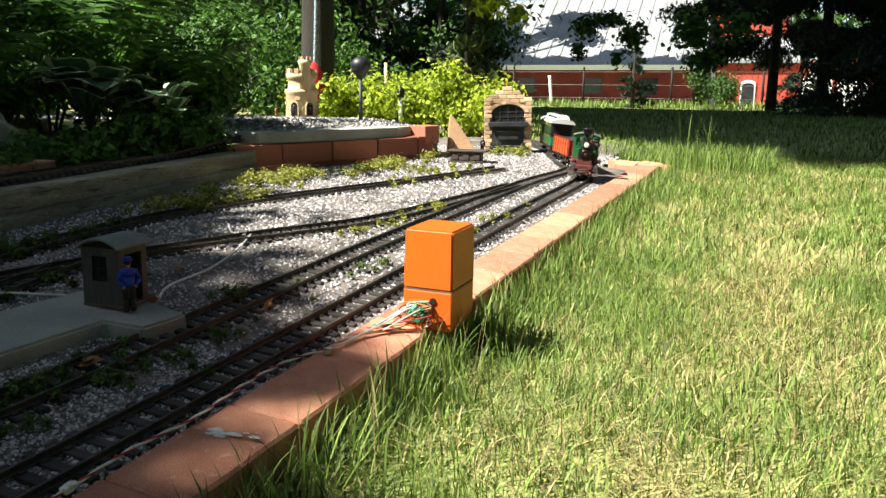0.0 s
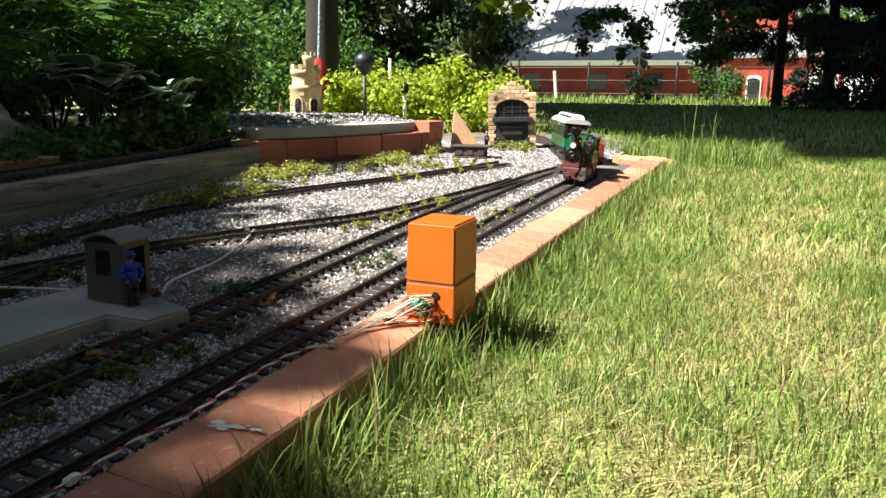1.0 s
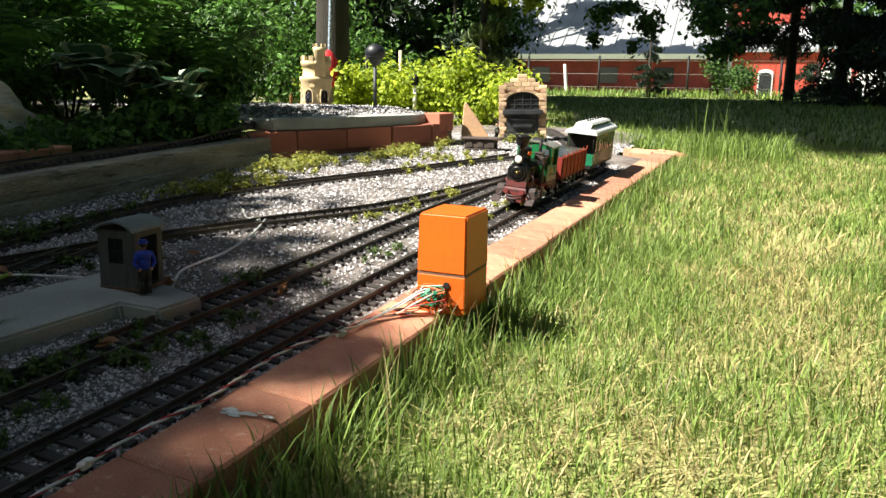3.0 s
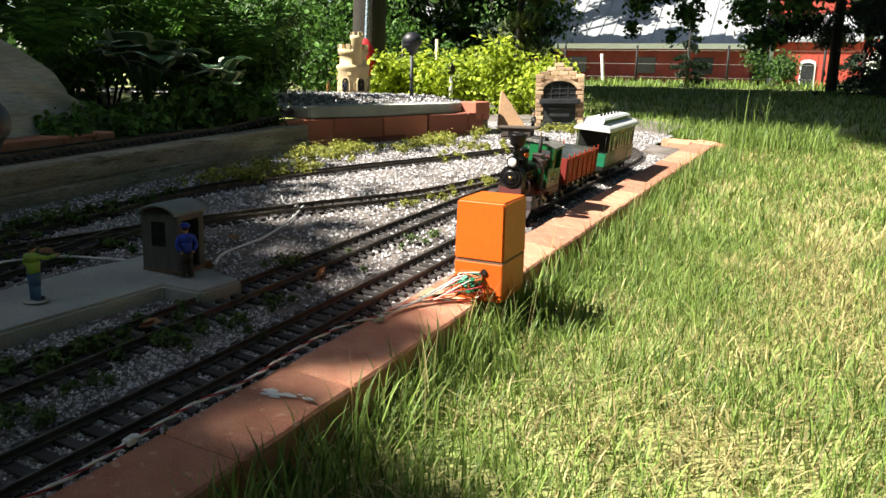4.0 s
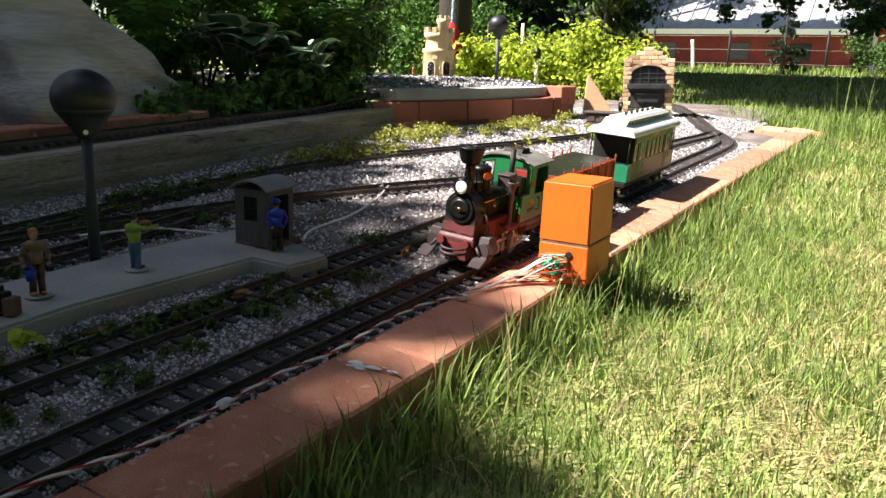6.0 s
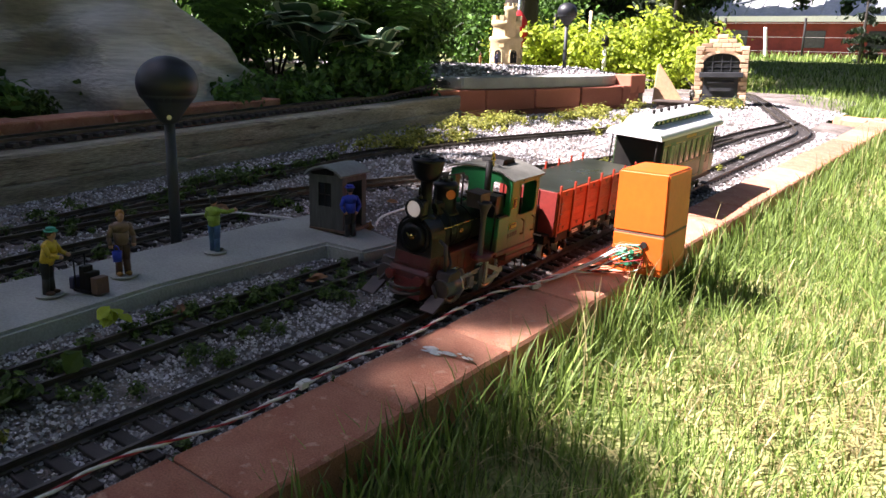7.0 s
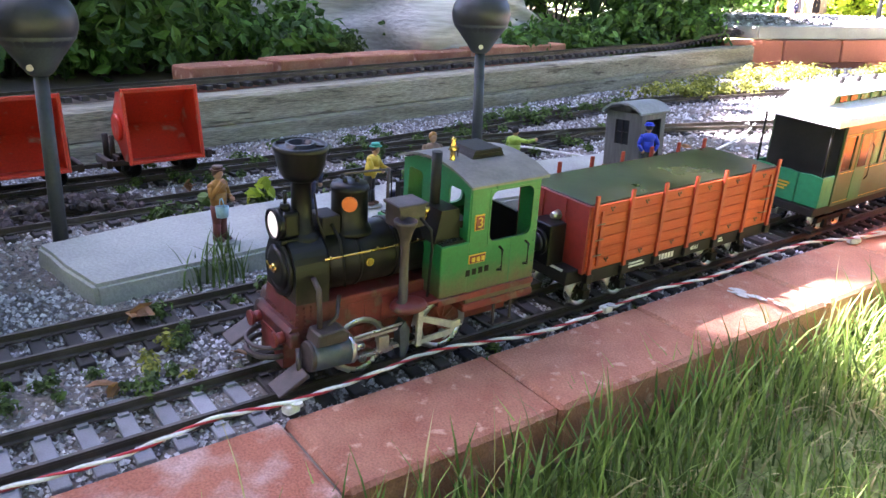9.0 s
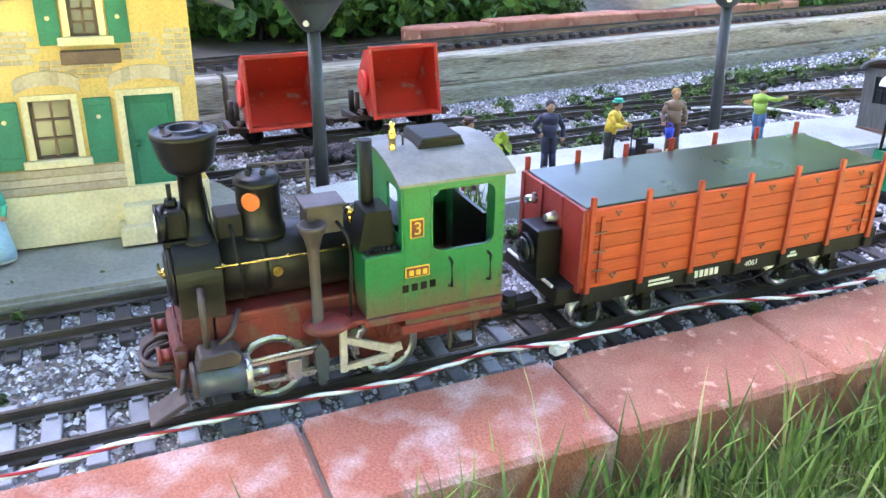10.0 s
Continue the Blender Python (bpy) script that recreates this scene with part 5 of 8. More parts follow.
def figure(x, y, z, yaw, label, top, legs, hair, pose_arms, h=0.087, base=True, bend=0.0, skirt=False, hat=None, m=None):
    k = h / 0.087
    mats = [top, legs, M_SKIN, hair, hat or hair, M_CONCRETE]
    bm = bmesh.new()
    if base:
        rod(bm, (0, 0, 0), (0, 0, 0.0022), 0.017, n=14, mi=5)
    for sx in (-1, 1):
        if skirt:
            continue
        rod(bm, (sx * 0.0052, -0.001 * sx, 0.003), (sx * 0.0045, 0, 0.024), 0.0042, 0.0046, 10, 1)
        rod(bm, (sx * 0.0045, 0, 0.023), (sx * 0.0042, 0, 0.043), 0.0048, 0.0066, 10, 1)
        ball(bm, (sx * 0.0055, -0.004, 0.0045), 0.0045, 0.9, 1.7, 0.65, 10, 6, 3)
    if skirt:
        lathe(bm, [(0.017, 0.002), (0.0165, 0.012), (0.012, 0.032), (0.0075, 0.046)], 16, (0, 0, 0), 1)
    b = Vector((0, -bend, 0))
    hip, chest, neck = Vector((0, 0, 0.042)), Vector((0, -bend * 0.7, 0.058)), Vector((0, -bend, 0.069))
    rod(bm, hip, chest, 0.0083, 0.0098, 14, 0)
    rod(bm, chest, neck, 0.0098, 0.0048, 14, 0)
    ball(bm, chest + Vector((0, 0, 0.006)), 0.0105, 1.15, 0.75, 0.75, 12, 8, 0)
    rod(bm, neck, neck + Vector((0, -0.0005, 0.005)), 0.0028, n=8, mi=2)
    head = neck + Vector((0, -0.0015, 0.0095))
    ball(bm, head, 0.0058, 0.88, 1.0, 1.18, 12, 10, 2)
    ball(bm, head + Vector((0, 0.0012, 0.0020)), 0.0062, 0.95, 1.0, 1.0, 12, 8, 3)
    if hat:
        rod(bm, head + Vector((0, 0, 0.004)), head + Vector((0, 0, 0.0052)), 0.0085, n=14, mi=4)
        rod(bm, head + Vector((0, 0, 0.005)), head + Vector((0, 0, 0.009)), 0.0062, 0.0055, n=14, mi=4)
    for sx, (ex, ey, ez), (hx, hy, hz) in pose_arms:
        s = chest + Vector((sx * 0.0105, 0, 0.0075))
        e, hnd = b * 0.8 + Vector((ex, ey, ez)), b * 0.8 + Vector((hx, hy, hz))
        rod(bm, s, e, 0.0036, 0.0031, 8, 0)
        rod(bm, e, hnd, 0.0031, 0.0026, 8, 0)
        ball(bm, hnd, 0.0031, u=8, v=6, mi=2)
        ball(bm, s, 0.0040, u=8, v=6, mi=0)
    bm.transform(Matrix.Scale(k, 4))
    ob = part("figurine", bm, mats, None, "", at=m or pose(x, y, z, 0, 0, yaw))
    return tagged(ob, label, "figurine", "station figurines")


DOWN = [(-1, (-0.015, 0.0, 0.052), (-0.014, -0.003, 0.041)), (1, (0.015, 0.0, 0.052), (0.014, -0.003, 0.041))]
ONHIP = [(-1, (-0.019, 0.003, 0.054), (-0.011, -0.002, 0.045)), (1, (0.017, 0.0, 0.052), (0.015, -0.004, 0.040))]
FORWARD = [(-1, (-0.013, -0.006, 0.054), (-0.008, -0.018, 0.052)), (1, (0.013, -0.006, 0.054), (0.008, -0.018, 0.052))]
EAT = [(-1, (-0.014, -0.004, 0.054), (-0.004, -0.012, 0.072)), (1, (0.014, -0.002, 0.052), (0.008, -0.013, 0.050))]
WAVE = [(-1, (-0.022, -0.006, 0.064), (-0.032, -0.012, 0.068)), (1, (0.016, -0.002, 0.054), (0.010, -0.008, 0.046))]
BACK = [(-1, (-0.016, 0.002, 0.053), (-0.009, 0.004, 0.042)), (1, (0.016, 0.002, 0.053), (0.009, 0.004, 0.042))]


def zp(x, y):
    return bed(x, y) + 0.0005


figure(-0.447, -0.425, zp(-0.447, -0.425), 115, "painted figurine in ochre jacket and maroon trousers holding a blue pail", M_OCHRE, M_MAROON, M_HAIR, EAT, hat=M_HAIR)
figure(-0.476, -0.302, zp(-0.476, -0.302), 75, "painted figurine in dark navy suit standing on the platform", M_NAVY, M_NAVY, M_DARKP, ONHIP, 0.09)
figure(-0.478, -0.212, zp(-0.478, -0.212), 120, "painted figurine in yellow shirt bending over luggage", M_YELLOW, M_DARKP, M_HAIR, FORWARD, 0.083, bend=0.008, hat=M_TEAL)
figure(-0.478, -0.113, zp(-0.478, -0.113), 70, "painted figurine in tan jacket carrying a blue bag", M_TAN, M_HAIR, M_OCHRE, DOWN, 0.088)
figure(-0.478, 0.033, zp(-0.478, 0.033), 190, "painted figurine in lime shirt and blue jeans waving", M_LIME_P, M_JEANS, M_DARKP, WAVE, 0.082)
figure(-0.402, 0.236, zp(-0.402, 0.236), 240, "painted figurine in bright blue jacket at the hut doorway", M_BLUE, M_DARKP, M_DARKP, BACK, 0.084, base=False, hat=M_BLUE)
figure(-0.446, -0.915, zp(-0.446, -0.915), 70, "painted figurine in green blouse and long pale blue skirt", M_TEAL, M_PALEBLUE, M_HAIR, DOWN, 0.09, skirt=True, hat=M_TEAL)
figure(-1.80, 2.90, 0.243, 60, "painted figurine beside the castle gate", M_NAVY, M_NAVY, M_DARKP, DOWN, 0.085)
figure(-1.85, 2.82, 0.243, 100, "small sandy painted figurine by the castle", M_OCHRE, M_OCHRE, M_HAIR, DOWN, 0.075)
figure(-0.760, 2.85, 0.115, 60, "grey painted figurine standing on the gravel", M_ROOFGREY, M_DARKP, M_SKIN, DOWN, 0.085)


def pail(x, y, z, material, label, r=0.0075, h=0.012):
    bm = bmesh.new()
    lathe(bm, [(r * 0.85, 0), (r, h), (r * 0.92, h), (r * 0.8, 0.002), (0.0, 0.002)], 16)
    tube(bm, [(-r, 0, h), (-r * 0.6, 0, h + r * 0.9), (0, 0, h + r * 1.2), (r * 0.6, 0, h + r * 0.9), (r, 0, h)], 0.0007, 5)
    return tagged(part("pail", bm, material, None, "", at=pose(x, y, z)), label, "pail")


pail(-0.432, -0.427, zp(-0.43, -0.42) + 0.034, M_PALEBLUE, "small pale blue pail held by a figurine")
pail(-0.466, -0.128, zp(-0.47, -0.13) + 0.026, M_BLUE, "small blue bag held by a figurine", 0.006, 0.013)
# luggage
bm = bmesh.new()
box(bm, -0.010, 0.010, -0.014, 0.014, 0, 0.003)
box(bm, -0.008, 0.008, -0.013, -0.004, 0.003, 0.026, 0.001)
box(bm, -0.007, 0.007, -0.003, 0.006, 0.003, 0.032, 0.001)
tube(bm, [(-0.008, 0.012, 0.003), (-0.008, 0.012, 0.044)], 0.001)
tube(bm, [(0.008, 0.012, 0.003), (0.008, 0.012, 0.044), (-0.008, 0.012, 0.044)], 0.001)
lug = thing("luggage_cart", "dark trolley stacked with small suitcases on the platform", "luggage", pose(-0.462, -0.172, zp(-0.46, -0.17), 0, 0, 100))
part("trolley", bm, M_DARK, lug)
bm = bmesh.new()
box(bm, -0.009, 0.009, -0.026, -0.015, 0.0, 0.021, 0.001)
part("suitcase", bm, M_BROWN, lug, "brown suitcase")
bm = bmesh.new()
box(bm, -0.008, 0.008, 0.015, 0.024, 0.0, 0.016, 0.002)
part("bag", bm, M_NAVY, lug, "dark blue bag")

# ---- watchman's hut ----
hut = thing("signal_hut", "small dark model watchman hut with curved grey roof on the platform", "hut", pose(-0.452, 0.262, zp(-0.45, 0.262), 0, 0, 6))
M_HUT = mat("dark_olive_wood", (0.085, 0.088, 0.082), (0.06, 0.062, 0.058), rough=0.75, s1=25, s2=200, bump=0.2, stretch=(8, 8, 1))
bm = bmesh.new()
framed(bm, "y", -0.032, -0.029, -0.033, 0.033, 0.004, 0.090, -0.014, 0.010, 0.040, 0.078, 0.001)
box(bm, -0.033, 0.033, 0.029, 0.032, 0.004, 0.090)
box(bm, -0.033, -0.030, -0.029, 0.029, 0.004, 0.095)
for y0, y1 in ((-0.029, -0.020), (0.020, 0.029)):
    box(bm, 0.030, 0.033, y0, y1, 0.004, 0.092)
box(bm, 0.030, 0.033, -0.020, 0.020, 0.080, 0.095)
part("wall", bm, M_HUT, hut)
bm = bmesh.new()
box(bm, -0.033, 0.038, -0.034, 0.034, 0.0, 0.004)
part("floor", bm, M_BROWN, hut)
bm = bmesh.new()
arc = [(0.043 * math.sin(radians(a)), 0.076 + 0.030 * math.cos(radians(a))) for a in range(-62, 63, 8)]
prism(bm, arc + [(u * 0.97, v - 0.0025) for u, v in arch[:0]] + [(u * 0.95, v - 0.003) for u, v in arc[::-1]], "y", -0.040, 0.040)
bm.transform(Matrix.Rotation(0, 4, "Z"))
part("roof", bm, mat("hut_roof", (0.20, 0.23, 0.23), (0.15, 0.17, 0.17), rough=0.6, s1=20, s2=200), hut, "curved blue grey roof")
bm = bmesh.new()
box(bm, -0.014, 0.010, -0.0305, -0.0298, 0.040, 0.078)
part("pane", bm, M_GLASSDARK, hut)
bm = bmesh.new()
for x in (-0.014, -0.002, 0.010):
    box(bm, x - 0.0008, x + 0.0008, -0.0325, -0.0305, 0.040, 0.078)
box(bm, -0.014, 0.010, -0.0325, -0.0305, 0.058, 0.0596)
part("window_frame", bm, M_DARK, hut)

# ---- orange box on the kerb with its wires ----
obox = thing("junction_box", "orange plastic electrical box standing on the brick kerb", "electrical box", pose(-0.0065, 0.484, bed(-0.0065, 0.484) - 0.0005, 0.8, 0.6, 0.5))
bm = bmesh.new()
box(bm, -0.0385, 0.0385, -0.048, 0.048, 0.0, 0.012, 0.002)
part("foot", bm, M_ORANGEBOX, obox)
bm = bmesh.new()
box(bm, -0.040, 0.040, -0.050, 0.050, 0.010, 0.062, 0.0025)
part("base", bm, M_ORANGEBOX, obox)
bm = bmesh.new()
v0 = [(-0.0405, -0.0505), (0.0405, -0.0505), (0.0405, 0.0505), (-0.0405, 0.0505)]
lo = [bm.verts.new((x, y, 0.0635)) for x, y in v0]
hi = [bm.verts.new((x * 0.965, y * 0.965 + 0.001, 0.1555)) for x, y in v0]
bm.faces.new(lo[::-1]), bm.faces.new(hi)
for k in range(4):
    bm.faces.new((lo[k], lo[(k + 1) % 4], hi[(k + 1) % 4], hi[k]))
bmesh.ops.bevel(bm, geom=list(bm.edges), offset=0.0028, segments=3, affect="EDGES")
part("lid", bm, M_ORANGEBOX, obox, "deep orange lid")
bm = bmesh.new()
box(bm, -0.0395, 0.0395, -0.0495, 0.0495, 0.0615, 0.064)
part("seam", bm, M_BROWN, obox)
bm = bmesh.new()
rod(bm, (0.010, -0.0505, 0.047), (0.010, -0.0525, 0.047), 0.005, n=12)
part("cable_hole", bm, M_DARK, obox)
random.seed(5)


def wire(name, pts, r, material, label, parent=None):
    bm = bmesh.new()
    tube(bm, spline(pts, 8), r, 6)
    ob = part(name, bm, material, parent)
    return tagged(ob, label, "wire") if parent is None else ob


tangle = thing("wire_tangle", "tangle of orange, green and white wires at the box", "wires")
x0, y0, z0 = -0.005, 0.425, bed(0, 0.43)
for k in range(11):
    col = [M_ORANGEBOX, M_ORANGEBOX, M_WIREGREEN, M_REDWIRE, M_DARK, M_WHITE][k % 6]
    pts = [(x0 + 0.005, 0.431, z0 + 0.047)]
    for j in range(4):
        pts.append((x0 + random.uniform(-0.035, 0.016), 0.425 - random.uniform(0.0, 0.016), z0 + random.uniform(0.004, 0.046)))
    pts.append((x0 - 0.045 - random.uniform(0, 0.03), 0.40 - random.uniform(0, 0.03), bed(-0.06, 0.4) + 0.006))
    wire("wire", pts, 0.0009, col, "", tangle)
for k in range(6):
    w1, w2 = random.uniform(-0.008, 0.008), random.uniform(0.002, 0.012)
    wire("wire", [(x0 - 0.002, 0.428, z0 + 0.044 - 0.003 * k), (x0 - 0.022, 0.416 + w1, z0 + 0.030 + w2), (x0 - 0.045, 0.395 + w1, z0 + 0.014 + w2), (-0.068, 0.350 + w1, bed(-0.068, 0.35) + 0.004 + w2 * 0.4), (-0.080, 0.290 + w1, bed(-0.08, 0.29) + 0.004)], 0.0012, M_WHITE if k < 4 else M_REDWIRE, "", tangle)
bm = bmesh.new()
for k in range(7):
    p = Vector((x0 + random.uniform(-0.035, 0.0), 0.415, z0 + random.uniform(0.014, 0.042)))
    rod(bm, p, p + Vector((random.uniform(-0.006, 0.006), -0.006, random.uniform(-0.004, 0.008))), 0.003, 0.0036, 8)
part("wire_nut", bm, M_WIREGREEN, tangle, "green wire nuts")
# twisted red and white cable along the kerb
CABLE = [(-0.035, 0.40), (-0.075, 0.34), (-0.082, 0.26), (-0.100, 0.19), (-0.103, 0.10), (-0.098, 0.0), (-0.108, -0.08), (-0.104, -0.165), (-0.100, -0.26), (-0.116, -0.36), (-0.107, -0.44), (-0.104, -0.505), (-0.112, -0.56), (-0.104, -0.63), (-0.110, -0.70), (-0.112, -0.80), (-0.104, -0.92), (-0.108, -1.15), (-0.105, -1.4)]
line = spline([(x, y, bed(x, y) + 0.005 + 0.003 * math.sin(9 * y)) for x, y in CABLE], 30)
cable = thing("twisted_cable", "twisted red and white bell wire lying along the kerb", "cable")
for ph, colr, nm in ((0, M_WHITE, "white_strand"), (math.pi, M_REDWIRE, "red_strand")):
    bm = bmesh.new()
    run, pts = 0.0, []
    for i, p in enumerate(line):
        run += (p - line[i - 1]).length if i else 0
        a = run / 0.044 * 2 * math.pi + ph
        pts.append(p + Vector((math.cos(a) * 0.0008, 0, math.sin(a) * 0.0008)))
    tube(bm, pts, 0.0015 if ph == 0 else 0.0011, 6)
    part(nm, bm, colr, cable)


def connector(x, y, z, yaw):
    th = thing("wire_connector", "clear white plastic wire connector on the cable", "connector", pose(x, y, z, 0, 0, yaw), "wire connectors")
    bm = bmesh.new()
    box(bm, -0.0045, 0.0045, -0.006, 0.006, 0, 0.007, 0.0015)
    part("body", bm, M_WHITE, th)
    bm = bmesh.new()
    rod(bm, (0, 0.006, 0.004), (0, 0.010, 0.004), 0.0028, n=10)
    rod(bm, (0.003, 0.003, 0.007), (0.003, 0.003, 0.0085), 0.0045, n=12)
    part("cap", bm, M_WHITE, th)


for x, y in ((-0.104, -0.165), (-0.104, -0.505), (-0.083, 0.262)):
    connector(x, y, bed(x, y) - 0.001, random.uniform(-30, 30))
connector(-0.62, 0.82, bed(-0.62, 0.82) - 0.02, 60)
wire("cable", [(-0.60, 0.82, 0.056), (-0.55, 0.70, 0.045), (-0.50, 0.55, 0.04), (-0.47, 0.40, 0.04), (-0.43, 0.33, 0.038)], 0.0022, M_WHITE, "white cable lying across the gravel")
wire("cable", [(-0.72, 0.9, 0.06), (-0.66, 0.83, 0.056), (-0.63, 0.82, 0.055)], 0.002, M_WHITE, "short white cable end on gravel")
wire("cable", [(-0.55, 0.26, 0.045), (-0.60, 0.24, 0.047), (-0.66, 0.20, 0.05), (-0.70, 0.1, 0.05)], 0.002, M_WHITE, "white cable behind the hut")

# ---- dump cars ----
def dump_car(y, label):
    car = thing("dump_car", label, "dump car", pose(-0.843, y, rail_z(-0.84, y) + 0.0087, 1.2, 0, 0), "tipping dump cars")
    bm = bmesh.new()
    for sx in (-1, 1):
        box(bm, sx * 0.026, sx * 0.031, -0.078, 0.078, 0.020, 0.028, 0.001)
    for sy in (-1, 1):
        box(bm, -0.034, 0.034, sy * 0.070, sy * 0.078, 0.018, 0.030, 0.001)
        rod(bm, (0, sy * 0.06, 0.028), (0, sy * 0.06, 0.060), 0.004, n=10)
        box(bm, -0.03, 0.03, sy * 0.058, sy * 0.062, 0.028, 0.034)
        rod(bm, (-0.012, sy * 0.066, 0.030), (-0.012, sy * 0.066, 0.062), 0.0045, n=10)
        box(bm, -0.005, 0.005, sy * 0.078, sy * 0.094, 0.016, 0.022)
    part("chassis", bm, mat("rusty_black", (0.02, 0.016, 0.014), (0.05, 0.028, 0.02), rough=0.7), car, "rusty black chassis")
    for sy in (-1, 1):
        for sx in (-1, 1):
            wheel(car, sx * 0.0255, sy * 0.042, 0.0135, spokes=6, rim=M_DARK, centre=M_DARK)
    # tub tipped over to the open side
    bm = bmesh.new()
    out = [(-0.050, 0.050), (0.0, 0.0), (0.050, 0.050), (0.050, 0.086), (-0.050, 0.086)]
    t = 0.0025
    for (a, b), n in (((out[0], out[1]), 1), ((out[1], out[2]), 1), ((out[2], out[3]), 1), ((out[4], out[0]), 1)):
        d = (Vector(b) - Vector(a)).normalized()
        s = Vector((-d.y, d.x)) * t
        prism(bm, [tuple(a), tuple(b), (b[0] + s.x, b[1] + s.y), (a[0] + s.x, a[1] + s.y)], "y", -0.052, 0.052)
    tub = part("tub", bm, M_REDTUB, car, "red tipped tub", at=pose(-0.024, 0, 0.071, 0, 84, 0))
    for sy in (-1, 1):
        bm = bmesh.new()
        prism(bm, out, "y", sy * 0.052, sy * 0.0495)
        part("end_plate", bm, M_REDTUB, tub)
        bm = bmesh.new()
        rod(bm, (0, sy * 0.052, 0.045), (0, sy * 0.058, 0.045), 0.02, n=20)
        part("pivot_disc", bm, M_REDTUB, tub)
        bm = bmesh.new()
        box(bm, -0.054, 0.054, sy * 0.051, sy * 0.0548, 0.083, 0.088, 0.001)
        part("rim", bm, M_REDTUB, tub)
        bm = bmesh.new()
        box(bm, sy * 0.0495, sy * 0.0535, -0.051, 0.051, 0.083, 0.088, 0.001)
        part("rim", bm, M_REDTUB, tub)
    return car


dump_car(-0.375, "red tipping dump car on the siding, tub tilted open")
dump_car(-0.562, "red tipping dump car coupled behind, tub tilted open")
# pile of dark stones before the dump cars
random.seed(3)
bm = bmesh.new()
for _ in range(150):
    r = random.random() ** 0.6 * 0.075
    a = random.uniform(0, 6.28)
    x, y = -0.70 + r * math.cos(a) * 0.7, -0.53 + r * math.sin(a) * 1.4
    bmesh.ops.create_icosphere(bm, subdivisions=1, radius=random.uniform(0.005, 0.010), matrix=Matrix.LocRotScale((x, y, bed(x, y) - 0.02 + 0.022 * max(0, 1 - r / 0.08)), Euler((a, r * 90, a)), (1, 0.8, 0.7)))
tagged(part("stone_pile", bm, mat("dark_ore", (0.075, 0.055, 0.055), (0.045, 0.035, 0.035), rough=0.9, rand=0.8, island=True), None), "heap of dark brown ore stones before the dump cars", "stone pile", "", "stuff")

# ---- model house ----
house = thing("model_house", "cream stucco model house with green shutters and door on a pad", "house", pose(-0.47, -0.93, bed(-0.47, -0.93) + 0.0, 0, 0, 0))
# local frame: front faces +x at x = 0, right corner at y = 0.215
def cut_front(bm, x0, x1, y0, y1, z0, z1, holes):
    """A front wall built as blocks round rectangular openings."""
    ys = sorted({y0, y1, *(h[0] for h in holes), *(h[1] for h in holes)})
    zs = sorted({z0, z1, *(h[2] for h in holes), *(h[3] for h in holes)})
    for a, b in zip(ys, ys[1:]):
        for c, d in zip(zs, zs[1:]):
            if not any(h[0] <= (a + b) / 2 <= h[1] and h[2] <= (c + d) / 2 <= h[3] for h in holes):
                box(bm, x0, x1, a, b, c, d)
    bmesh.ops.remove_doubles(bm, verts=bm.verts, dist=1e-5)


DOOR, WIN, UPW = (0.146, 0.192, 0.043, 0.142), (0.062, 0.099, 0.086, 0.142), (0.108, 0.133, 0.199, 0.236)
WIN2 = (-0.05, -0.013, 0.086, 0.142)
bm = bmesh.new()
cut_front(bm, -0.008, 0.0, -0.19, 0.215, 0.052, 0.232, [DOOR, WIN, UPW, WIN2])
prism(bm, [(-0.19, 0.232), (0.215, 0.232), (0.0125, 0.34)], "x", -0.008, 0.0)
box(bm, -0.22, -0.008, 0.207, 0.215, 0.052, 0.232)
box(bm, -0.22, -0.008, -0.19, -0.182, 0.052, 0.232)
box(bm, -0.22, -0.212, -0.182, 0.207, 0.052, 0.232)
prism(bm, [(-0.19, 0.232), (0.215, 0.232), (0.0125, 0.34)], "x", -0.22, -0.212)
part("wall", bm, M_CREAM, house, "cream yellow stucco wall")
bm = bmesh.new()
box(bm, -0.223, 0.004, -0.194, 0.218, 0.0, 0.052, 0.001)
part("plinth", bm, M_TRIM, house, "pale stone plinth")
for k in range(2):
    bm = bmesh.new()
    box(bm, 0.004, 0.024 + 0.012 * (1 - k), 0.132 - 0.006 * (1 - k), 0.206, 0.0 + 0.018 * k, 0.018 + 0.018 * k, 0.001)
    part("doorstep", bm, M_TRIM, house)
for sy in (-1, 1):
    bm = bmesh.new()
    a, b = (0.0125, 0.350), (0.0125 + sy * 0.242, 0.228)
    prism(bm, [a, b, (b[0], b[1] - 0.008), (a[0], a[1] - 0.008)], "x", -0.25, 0.035)
    part("roof", bm, mat("slate_roof", (0.06, 0.062, 0.068), (0.04, 0.042, 0.046), rough=0.7, s1=30, s2=150), house, "dark slate roof")


